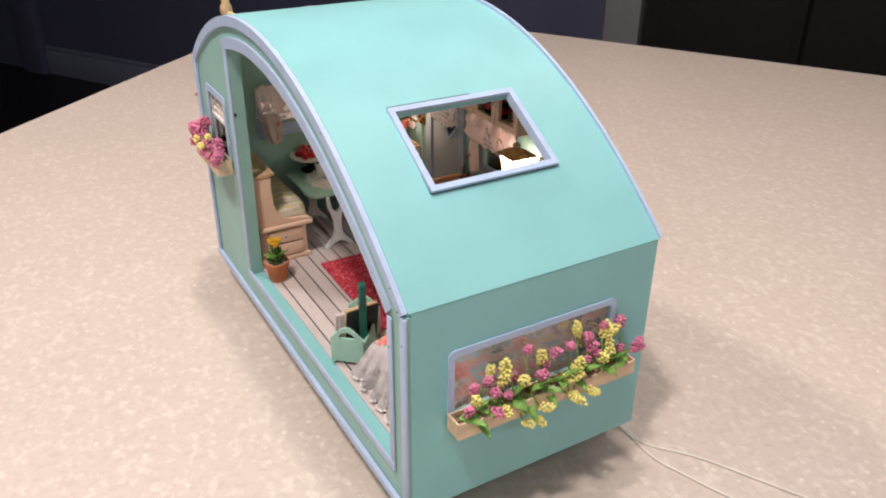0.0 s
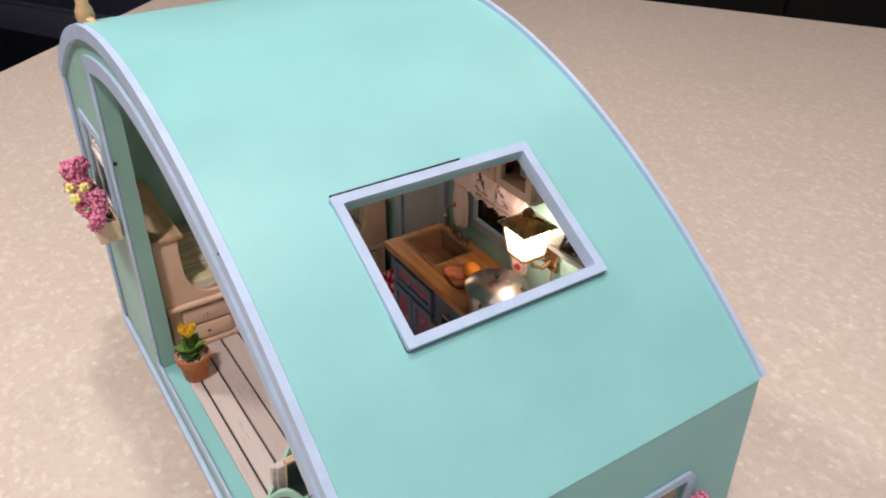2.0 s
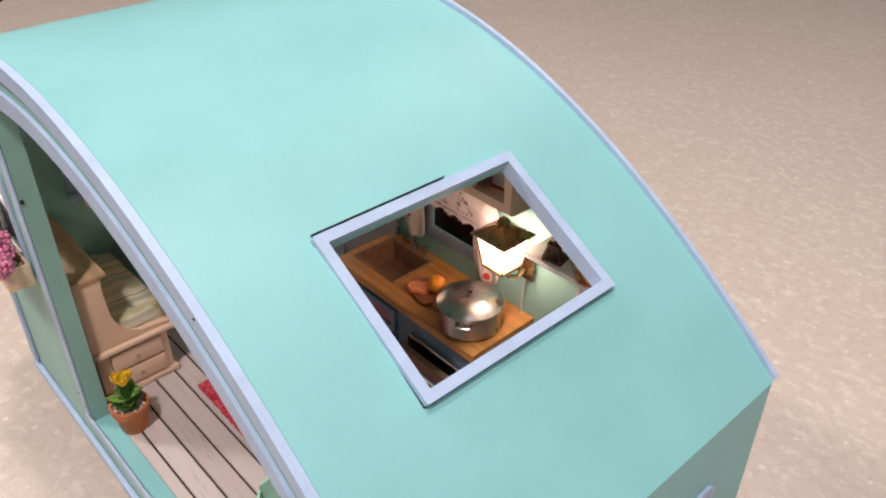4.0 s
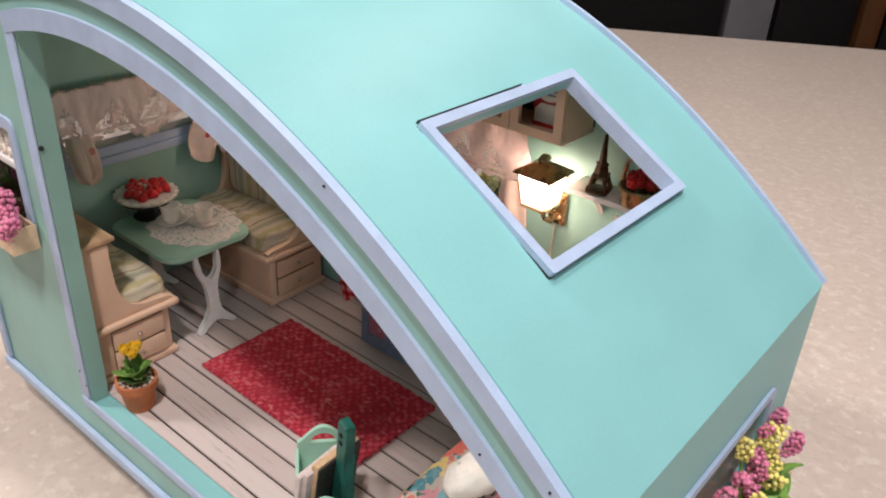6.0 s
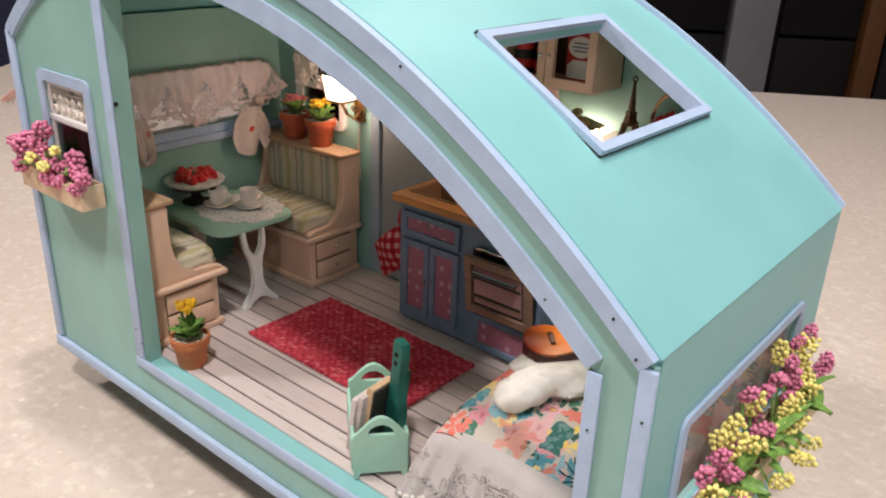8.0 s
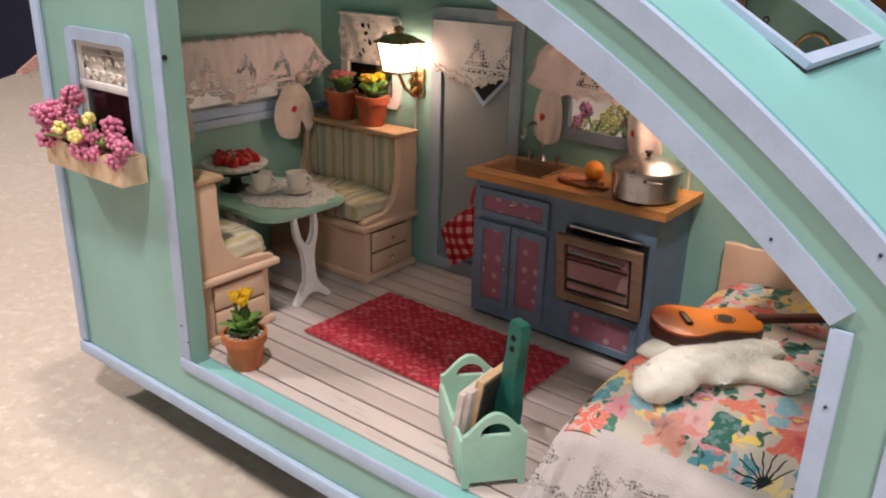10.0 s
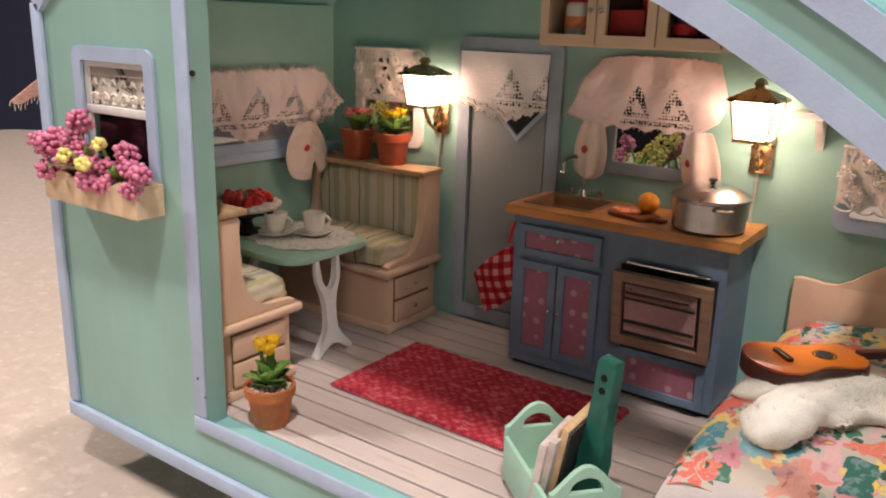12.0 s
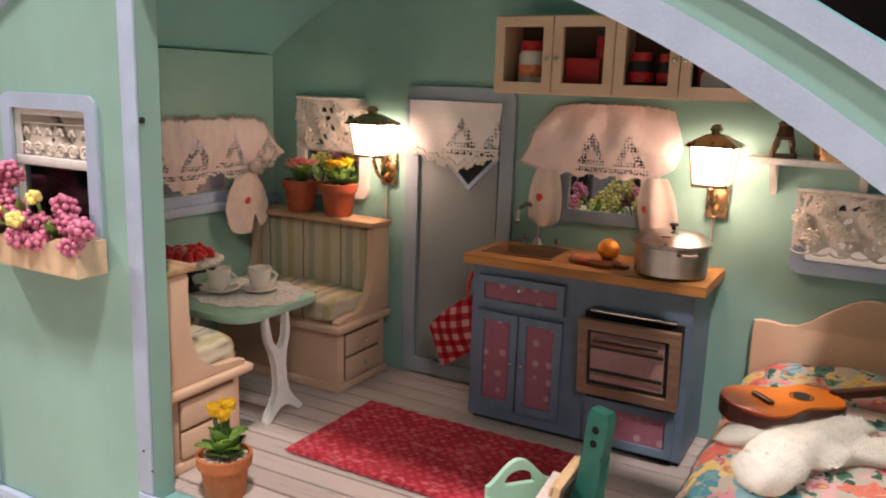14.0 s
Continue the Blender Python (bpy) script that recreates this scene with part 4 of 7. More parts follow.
side_window = window(0, SIDE_WINDOW, -0.0012, FACE - 0.0001, width=0.0034, bar=0.1062, pane=0.0014)
part("sash_frame", frame_ring(SIDE_WINDOW[0] + 0.0002, SIDE_WINDOW[1] - 0.0002, SIDE_WINDOW[2], SIDE_WINDOW[3] - 0.0002, 0.0022, 0, 0.0004, 0.0010, 0.001), WHITE_PAINT, side_window, "thin white sash")
window(0, BACK_WINDOWS[0], XB - 0.0016, XB - 0.0001, bar=0.1035, pane=XB + 0.001, label="white window frame with rounded corners", paint=WHITE_PAINT)
# kitchen window frame: shade put into a darker copy of the lavender
for w, paint in zip(BACK_WINDOWS[1:], (SHADED_TRIM_GREY, TRIM)):
    window(0, w, XB - 0.0016, XB - 0.0001, pane=XB + 0.001, paint=paint)
end_window = window(1, END_WINDOW, -0.0009, 0.0001, width=0.0022, pane=0.0016, film=HAZE_FILM, label="lavender window frame with rounded corners", paint=TRIM)
window(1, DINE_WINDOW, END_IN - 0.0012, END_IN - 0.0001, pane=END_IN + 0.002, film=HAZE_FILM)
part("underlay", boxed(0.0096, XB, 0.0032, END_IN - 0.0002, FLOOR_TOP - 0.0001, FLOOR_TOP + 0.00015), plain("dark_underlay", (0.05, 0.035, 0.028), 0.9), deck, "dark joint bed under the boards", smooth=0)
part("window_ledge", boxed(0.030, 0.1213, END_IN - 0.0032, END_IN - 0.0001, 0.0800, 0.0834, bevel=0.0004), TRIM, caravan, "lavender ledge under the dinette window")

# the caravan's own door, closed, in the back wall
door = part("door", frame_ring(0.1558, 0.1992, 0.0205, 0.1290, 0.0052, 0, XB - 0.0022, XB - 0.0002, 0.0042), DOOR_TRIM, caravan, "closed lavender door with a diamond light", smooth=30)


def door_panel():
    """The leaf with a diamond opening, as a ring round the diamond."""
    cy, cz, h = 0.1731, 0.1050, 0.0108
    inner, outer = [], []
    for k in range(4):
        a, b = [((cy, cz + h)), (cy - h, cz), (cy, cz - h), (cy + h, cz)][k], [(cy - h, cz), (cy, cz - h), (cy + h, cz), (cy, cz + h)][k]
        c, d = [((cy, 0.1229)), (0.1620, cz), (cy, 0.0265), (0.1930, cz)][k], [(0.1620, cz), (cy, 0.0265), (0.1930, cz), (cy, 0.1229)][k]
        corner = [(0.1620, 0.1229), (0.1620, 0.0265), (0.1930, 0.0265), (0.1930, 0.1229)][k]
        inner += [a, ((a[0] + b[0]) / 2, (a[1] + b[1]) / 2)]
        outer += [c, corner]
    return ribbon(inner, outer, 0, XB - 0.0010, XB - 0.0001, closed=True)


part("door_panel", door_panel(), plain("grey_door_paint", (0.28, 0.31, 0.32), 0.45, vary=0.06), door, "grey-green door leaf", smooth=0)
part("diamond_pane", prism([(0.1731, 0.1154), (0.1627, 0.1050), (0.1731, 0.0946), (0.1835, 0.1050)], 0, XB - 0.0007, XB - 0.0002), DARK, door, "dark diamond pane", smooth=0)
dia = ribbon([(0.1731, 0.1152), (0.1629, 0.1050), (0.1731, 0.0948), (0.1833, 0.1050)], [(0.1731, 0.1172), (0.1609, 0.1050), (0.1731, 0.0928), (0.1853, 0.1050)], 0, XB - 0.0018, XB - 0.0009, closed=True)
part("diamond_trim", dia, TRIM, door, "lavender diamond moulding", smooth=0)

# ---- the dinette ----
FLOOR = 0.0195


def bench(place, facing, label):
    """A cream settle with a ledge on top, striped cushions and two drawers in the end that faces the room.
    Local x runs from the back to the seat's front edge, y along the bench."""
    b = thing("dinette_bench", place, 0, label, "bench", "benches at the table")
    d, w = 0.0325, 0.0590
    f = facing

    def bx(x0, x1, *rest, **kw):
        a, c = sorted((f * x0, f * x1))
        return boxed(a, c, *rest, **kw)

    part("base", bx(0.001, d - 0.002, 0.0006, w, 0.002, 0.0225, bevel=0.0004), CREAM, b)
    part("plinth", bx(0.0, d - 0.0005, -0.0008, w, 0.0, 0.0030, bevel=0.0007), CREAM, b)
    part("seat_board", bx(0.0, d + 0.0018, -0.0022, w, 0.0225, 0.0252, bevel=0.0009, seg=3), CREAM, b, "rounded seat moulding")
    # end cheeks with a scooped front
    outline = [(0.0, 0.0252), (d - 0.0006, 0.0252), (d - 0.0003, 0.0266), (d - 0.0030, 0.0272)]
    for k in range(7):
        a = radians(90 * k / 6)
        outline.append((0.0108 + 0.0100 * (1 - math.sin(a)), 0.0278 + 0.0120 * (1 - math.cos(a))))
    outline += [(0.0104, 0.046), (0.0102, 0.0515), (0.0108, 0.0560), (0.0100, 0.0576), (0.0, 0.0576)]
    outline = [(f * p[0], p[1]) for p in outline]
    part("cheek", prism(outline, 1, -0.0006, 0.0026, 0.0005), CREAM, b, "scooped end panel")
    part("cheek", prism(outline, 1, w - 0.0032, w, 0.0005), CREAM, b, "scooped end panel")
    part("back", bx(0.0, 0.0035, 0.0026, w - 0.0032, 0.0252, 0.0574), CREAM, b)
    part("ledge", bx(-0.0004, 0.0130, -0.0014, w, 0.0578, 0.0598, bevel=0.0005), CREAM_TOP, b, "wooden top ledge")
    seat = cushion(0.0088, d - 0.0002, 0.0028, w - 0.0036, 0.0254, 0.0330, 0.0018)
    back = cushion(0.0038, 0.0094, 0.0032, w - 0.0036, 0.0320, 0.0566, 0.0010)
    for bm in (seat, back):
        if f < 0:
            bmesh.ops.scale(bm, vec=(-1, 1, 1), verts=bm.verts)
    part("seat_cushion", seat, STRIPES, b, "striped cotton seat cushion", smooth=60)
    part("back_cushion", back, STRIPES, b, "striped cotton back cushion", smooth=60)
    # thin brown sheet paints the shadow gap behind the drawer fronts
    part("drawer_gap_shade", bx(0.0061, d - 0.0051, -0.0001, 0.0005, 0.0039, 0.0211), MOSS_AND_SHADE, b, "dark sheet for the shade round the drawers", smooth=0)
    for z0, z1 in ((0.0042, 0.0118), (0.0130, 0.0208)):
        dr = part("drawer", bx(0.0063, d - 0.0053, -0.0010, 0.0004, z0, z1, bevel=0.0004), CREAM, b, "small drawer front")
        part("knob", ball((f * (d * 0.5), -0.0015, (z0 + z1) / 2), 0.0009, sub=2), CHROME, dr, "tiny metal knob")
    return b


bench((0.0074, 0.2066, FLOOR), 1, "cream wooden settle with striped cushions beside the open side")
bench((0.1172, 0.2050, FLOOR), -1, "cream wooden settle with striped cushions against the back wall")


def dining_table():
    t = thing("dining_table", (0.0640, 0.2345, FLOOR), 0, "small mint-topped table with white lyre legs", "table")
    top = prism(ring_outline(-0.0205, 0.0205, -0.0235, 0.0235, 0.0065, 6), 2, 0.0345, 0.0368, 0.0007, 3)
    part("tabletop", top, MINT_CRAFT, t, "pale mint tabletop with rounded corners")
    for y, lean in ((-0.0225, -0.0030), (0.0175, 0.0)):
        side = [(0.0058, 0.0309), (0.0060, 0.0270), (0.0056, 0.0238), (0.0042, 0.0208), (0.0028, 0.0190), (0.0021, 0.0160), (0.0020, 0.0110), (0.0026, 0.0078), (0.0046, 0.0050), (0.0078, 0.0026), (0.0094, 0.0012), (0.0093, 0.0),
                (0.0070, 0.0), (0.0050, 0.0016), (0.0026, 0.0034), (0.0, 0.0040)]
        inner = [(0.0, 0.0202), (0.0020, 0.0214), (0.0037, 0.0240), (0.0042, 0.0270), (0.0040, 0.0309)]
        loop = [(x - 0.0040, z) for x, z in side] + [(-x - 0.0040, z) for x, z in reversed(side[:-1])] + [(-x - 0.0040, z) for x, z in reversed(inner)] + [(x - 0.0040, z) for x, z in inner[1:]]
        bm = prism(loop, 1, y - 0.0012, y + 0.0012, 0.0004)
        for v in bm.verts:
            v.co.y += lean * (1 - v.co.z / 0.031)
            v.co.z *= 0.0346 / 0.0309
        part("lyre_leg", bm, WHITE_PAINT, t, "white painted lyre-shaped leg")
    part("stretcher", boxed(-0.0050, -0.0030, -0.0235, 0.0165, 0.0018, 0.0050, bevel=0.0003), WHITE_PAINT, t)
    return t


dining_table()
TABLE_TOP = FLOOR + 0.0368


def doily():
    """A scalloped crocheted mat."""
    n = 56

    def fn(u, v):
        a = 2 * math.pi * u
        scallop = 1 + 0.05 * math.cos(a * 14)
        r = max(0.02, v) * scallop
        return (0.0185 * r * math.cos(a), 0.0205 * r * math.sin(a), 0.00022 + 0.00015 * math.sin(a * 5) * v)

    return sheet(fn, n, 8, 0.00025)


single("doily", doily(), DOILY_LACE, (0.0690, 0.2320, TABLE_TOP + 0.0002), -8, "white crocheted doily on the small table", "doily", smooth=60)


def cup(place, turn):
    c = thing("teacup", place, turn, "plain white porcelain cup standing on its saucer", "cup", "cups on the table")
    part("bowl", lathe([(0.0, 0.0), (0.0022, 0.0), (0.0024, 0.0007), (0.0034, 0.0016), (0.0038, 0.0042), (0.0043, 0.0078), (0.0039, 0.0078), (0.0035, 0.0042), (0.0030, 0.0020), (0.0, 0.0015)], 26), PORCELAIN, c)
    handle = [(0.0037 + 0.0023 * math.sin(math.pi * k / 8), 0, 0.0022 + 0.0044 * k / 8) for k in range(9)]
    part("handle", tube(handle, 0.00055, 7), PORCELAIN, c)
    return c


def saucer(place):
    return single("saucer", lathe([(0.0, 0.0), (0.0034, 0.0), (0.0064, 0.0013), (0.0066, 0.0017), (0.0062, 0.0016), (0.0034, 0.0007), (0.0, 0.0007)], 30), PORCELAIN, place, 0,
                  "white porcelain saucer on the doily", "saucer", "saucers on the table")


for x, y, turn in ((0.0630, 0.2392, -60), (0.0722, 0.2290, -35)):
    saucer((x, y, TABLE_TOP + 0.0006))
    cup((x, y, TABLE_TOP + 0.0013), turn)


def cake():
    c = thing("berry_tart", (0.0605, 0.2525, TABLE_TOP + 0.0086), 0, "white cream tart with red strawberries on a dark cake stand", "cake")
    part("tart_base", lathe([(0.0, 0.0), (0.0100, 0.0), (0.0122, 0.0010), (0.0128, 0.0020), (0.0116, 0.0026), (0.0, 0.0027)], 36), PORCELAIN, c, "white cream rim")
    for k in range(20):
        a = 2 * math.pi * k / 20
        part("cream_dollop", ball((0.0119 * math.cos(a), 0.0119 * math.sin(a), 0.0023), 0.0017, scale=(1, 1, 0.6)), PORCELAIN, c)
    for k in range(22):
        r = 0.0088 * math.sqrt((k + 0.5) / 22)
        a = k * 2.4
        tip = lathe([(0.0, -0.001), (0.0020, -0.0006), (0.0022, 0.0006), (0.0012, 0.0026), (0.0, 0.0034)], 10)
        ob = part("strawberry", tip, RED_GLAZE, c)
        ob.matrix_basis = pose(r * math.cos(a), r * math.sin(a), 0.0036, rand(-50, 50), rand(-50, 50), rand(0, 360))
    for k in range(13):
        part("cream_swirl", ball((0.0030 * (k % 3) * math.cos(k * 2.0), 0.0030 * (k % 3) * math.sin(k * 2.0), 0.0052 - 0.0004 * (k % 3)), 0.0013, scale=(1, 1, 1.2)), PORCELAIN, c)
    return c


cake()
single("cake_stand", lathe([(0.0, 0.0), (0.0062, 0.0), (0.0066, 0.0006), (0.0030, 0.0014), (0.0020, 0.0044), (0.0046, 0.0066), (0.0108, 0.0079), (0.0110, 0.0086), (0.0, 0.0086)], 28), DARK,
       (0.0605, 0.2525, TABLE_TOP), 0, "dark footed cake stand on the table", "cake stand")


def leaf_mesh(length, width, curl, bm=None, m=None):
    """A long pointed leaf with a folded midrib."""

    def fn(u, v):
        w = width * math.sin(math.pi * min(1, 0.08 + 0.92 * u)) ** 0.8 * (v - 0.5)
        p = Vector((length * u, w, curl * u * u + abs(v - 0.5) * width * 0.35))
        return m @ p if m is not None else p

    return sheet(fn, 7, 4, 0.00018, bm)


def flower_pot(place, label, petal, clay, group, blooms=1, size=1.0, leaves=9, spread=1.0, lift=0.0):
    random.seed(int(place[1] * 10000))
    p = thing("flower_pot", place, rand(0, 360), label, "potted plant", group)
    s = size
    part("pot", lathe([(0.0, 0.0), (0.0042 * s, 0.0), (0.0044 * s, 0.0004), (0.0055 * s, 0.0078 * s), (0.0062 * s, 0.0080 * s), (0.0064 * s, 0.0106 * s), (0.0056 * s, 0.0107 * s), (0.0054 * s, 0.0092 * s), (0.0, 0.0092 * s)], 28), clay, p, "terracotta pot with a thick rim")
    bm = bmesh.new()
    for k in range(46):
        r = 0.0051 * s * math.sqrt((k + 0.5) / 46)
        a = k * 2.39996
        ball((r * math.cos(a), r * math.sin(a), 0.0098 * s + rand(-0.0002, 0.0004)), rand(0.0005, 0.0009) * s, bm, 1, (1, 1, 0.8))
    tagged(part("gravel", bm, GRAVEL, p, "pale gravel"), "pale gravel", kind="stuff")
    for k in range(leaves):
        a = 2.4 * k + rand(-0.2, 0.2)
        lean = radians(rand(35, 82))
        m = Matrix.Translation((0.0016 * s * math.cos(a), 0.0016 * s * math.sin(a), 0.0098 * s + 0.003 * s * (k % 3) / 2)) @ Matrix.Rotation(a, 4, "Z") @ Matrix.Rotation(-lean, 4, "Y")
        part("leaf", leaf_mesh(rand(0.0042, 0.0060) * s, rand(0.0034, 0.0046) * s, -0.0012 * s, m=m), LEAF if k % 3 else LEAF_DARK, p, smooth=60)
    for k in range(blooms):
        a, r = 2.4 * k, 0.0034 * s * spread * math.sqrt(k / max(1, blooms))
        top = Vector((r * math.cos(a), r * math.sin(a), (0.0182 if blooms == 1 else rand(0.0145, 0.0170) + lift) * s))
        part("stem", tube([(top.x * 0.4, top.y * 0.4, 0.0095 * s), top], 0.0005 * s, 6), LEAF_DARK, p)
        bm = bmesh.new()
        n, reach = (6, 0.0036) if lift else (6, 0.0026)
        for ring_tilt, length in ((46, 1.0), (68, 0.8)) if lift else ((22, 1.0), (58, 0.72)):
            for i in range(n):
                m = Matrix.Translation(top) @ Matrix.Rotation(2 * math.pi * (i + ring_tilt / 60) / n, 4, "Z") @ Matrix.Rotation(radians(-rand(ring_tilt - 8, ring_tilt + 10)), 4, "Y")
                leaf_mesh(reach * s * length, 0.0034 * s * (0.9 if lift else 0.72), 0.0005 * s, bm, m)
        ball(top + Vector((0, 0, 0.0008 * s)), 0.0008 * s, bm, 1)
        part("flower", bm, petal, p, smooth=60)
    return p


flower_pot((0.0108, 0.1874, FLOOR), "yellow flower in a terracotta pot on the floor by the settle", YELLOW_PETAL, TERRACOTTA, "flower pots", 3, 1.16, 20, 0.7, 0.0036)
LEDGE = FLOOR + 0.0598
flower_pot((0.1115, 0.2425, LEDGE), "pink flowers in a small terracotta pot on the settle ledge", PINK_PETAL, TERRACOTTA_RED, "flower pots", 7, 1.14, 26, 1.3)
flower_pot((0.1110, 0.2238, LEDGE), "yellow flowers in a small terracotta pot on the settle ledge", YELLOW_PETAL, TERRACOTTA_RED, "flower pots", 7, 1.16, 26, 1.3)


# ---- curtains ----
def wide_tail(length, width, swing, lean):
    """A broad tied tail, rounded at its foot, with soft folds; hangs from the origin, front towards -x."""

    def fn(u, v):
        w = width * (0.42 + 0.58 * math.sin(math.pi * min(0.80, 0.06 + v * 0.74)) ** 0.7)
        if v > 0.86:
            w *= math.sqrt(max(0.05, 1 - ((v - 0.86) / 0.15) ** 2))
        s = (u - 0.5) * 2
        fold = 0.0007 * math.sin(s * 5.0 + 0.6) * (0.4 + v)
        return (-0.0012 - 0.0016 * (1 - s * s) * (0.5 + 0.5 * math.sin(math.pi * v)) - fold + lean * v, swing * v + s * w / 2, -v * length)

    return sheet(fn, 16, 20, 0.0004)


def bow_tail(length, width, notch):
    """A flat knotted tail that spreads from its knot into two round lobes; hangs from the origin, front towards -x."""

    def fn(u, v):
        w = width * (0.30 + 0.70 * math.sin(math.pi * min(0.62, 0.05 + v * 0.60)))
        s = (u - 0.5) * 2
        foot = 1 - 0.30 * math.exp(-((u - notch) / 0.09) ** 2) - 0.22 * abs(s) ** 4 - 0.12 * max(0.0, notch - u)
        fold = 0.0008 * math.sin(s * 6.0 + v) * v + 0.0005 * noise.noise(Vector((u * 5, v * 6, 3)))
        return (-0.0014 - fold - 0.0010 * (1 - s * s), s * w / 2, -v * length * foot)

    return sheet(fn, 36, 28, 0.0004)


def kitchen_curtain():
    c = thing("kitchen_curtain", (XB, 0.1005, 0.1250), 0, "rosy gauze and lace curtain gathered over the kitchen window", "curtain")
    drop = 0.0232

    def sides(v):
        """Right and left border at each height; the left one flares to a point near its foot."""
        right = 0.0012 - 0.0034 * math.sin(math.pi * min(1, v * 1.05)) + 0.0050 * max(0.0, v - 0.8) / 0.2
        left = 0.0405 + 0.0112 * min(1, v / 0.88) ** 0.9 - 0.0090 * max(0.0, v - 0.88) / 0.12
        return right, left

    def fn(u, v):
        r, l = sides(v)
        edge = abs(2 * u - 1) ** 4
        puff = 0.0022 * math.sin(math.pi * min(1, v * 1.05)) + 0.0012 * edge * math.sin(v * 9 + u * 5)
        wave = 0.0007 * math.sin(u * 21) * (1 - v) + 0.0007 * noise.noise(Vector((u * 7, v * 4, 2))) + 0.0003 * noise.noise(Vector((u * 22, v * 14, 2)))
        return (-0.0030 - puff - wave, r + (l - r) * u, -v * drop * (1 + 0.03 * math.sin(u * 30) * v) - 0.0014 * edge * (1 - v) + 0.0005 * noise.noise(Vector((u * 30, 0, 4))) * (1 - v))

    part("valance", sheet(fn, 80, 30, 0.0003), KITCHEN_LACE, c, "gauze valance with two pierced lace peaks", smooth=70)
    for y, swing, length, width in ((0.0420, 0.0008, 0.0195, 0.0125), (0.0055, -0.0025, 0.0205, 0.0130)):
        t = wide_tail(length, width, swing, 0.0004)
        bmesh.ops.translate(t, verts=t.verts, vec=(-0.0018, y, -0.0222))
        part("tail", t, SPOT_CLOTH, c, "red-spotted cloth tail", smooth=70)
    fringe = bmesh.new()
    for k in range(70):
        if k < 30:
            p, d = fn(1.0, 0.1 + 0.9 * k / 29), (rand(0.0006, 0.0022), -rand(0.0002, 0.0016))
        elif k < 50:
            p, d = fn((k - 30) / 19, 1.0), (rand(-0.0004, 0.0004), -rand(0.0004, 0.0012))
        else:
            p, d = fn((k - 50) / 19, 0.0), (rand(-0.0005, 0.0005), rand(0.0001, 0.0004))
        tube([p, (p[0] - rand(0, 0.0006), p[1] + d[0], p[2] + d[1])], 0.00010, 4, fringe)
    part("frayed_edge", fringe, GAUZE, c)
    return c


kitchen_curtain()


def dinette_curtain():
    c = thing("dinette_curtain", (0.0300, END_IN - 0.0005, 0.1145), 0, "rosy lace curtain with tied ends over the dinette window", "curtain")
    w = 0.0895

    def fn(u, v):
        gather = (math.sin(u * 44 + 2.6 * math.sin(u * 7)) * 0.0010 + math.sin(u * 97 + 2 * math.sin(u * 11)) * 0.0003) * (1 - 0.5 * v) + 0.0018 * noise.noise(Vector((u * 11, v * 2.5, 6))) + 0.0005 * noise.noise(Vector((u * 40, v * 9, 2)))
        belly = 0.0030 * math.sin(math.pi * min(1, 0.15 + v * 0.8))
        fall = max(0.0, (u - 0.84) / 0.16)
        top = 0.0012 * noise.noise(Vector((u * 26, 0, 9))) - 0.0130 * fall ** 1.6
        hem = -0.0215 + 0.0030 * math.cos(u * w / 0.030 * 2 * math.pi + 0.9) - 0.0012 * math.sin(u * 3) + 0.0007 * math.sin(u * 110)
        hem += 0.0045 * max(0.0, (u - 0.93) / 0.07) ** 2
        z = top + (hem - top) * v
        return (w * u + 0.0012 * fall * math.sin(v * math.pi), -(0.0022 + belly + gather * (0.4 + 0.6 * v)), z)

    part("valance", sheet(fn, 170, 24, 0.0003), DINETTE_LACE, c, "gathered gauze valance with pierced lace peaks", smooth=70)
    tufts = bmesh.new()
    for k in range(330):
        p = fn(k / 329, rand(0.0, 0.05))
        tube([p, (p[0] + rand(-0.0014, 0.0014), p[1] - rand(-0.0004, 0.0010), p[2] + rand(0.0004, 0.0026))], 0.00009, 4, tufts)
    part("frayed_edge", tufts, GAUZE, c)
    beads = bmesh.new()
    for k in range(90):
        p = fn(k / 89, 1.0)
        ball((p[0], p[1] - 0.0002, p[2] - 0.0004), 0.0006, beads, 1)
    part("beaded_hem", beads, CORD, c, "scalloped beaded hem")
    part("knot", ball((0.0725, -0.0062, -0.0185), 0.0030, sub=2, scale=(1.0, 0.7, 0.9)), SPOT_CLOTH, c, "knotted cloth", smooth=60)
    for x, z, length, width, turn, swing in ((0.0665, -0.0205, 0.0230, 0.0195, 80, 0.0), (0.0085, -0.0170, 0.0205, 0.0110, 84, -0.0010), (0.0060, -0.0170, 0.0180, 0.0085, 70, -0.0030)):
        t = bow_tail(length, width, 0.30) if x > 0.05 else wide_tail(length, width, swing, -0.0010)
        bmesh.ops.transform(t, matrix=pose(x, -0.0062, z, 0, 0, turn), verts=t.verts)
        part("tail", t, PRINT_CLOTH, c, "red-printed cloth tail", smooth=70)
    return c


dinette_curtain()


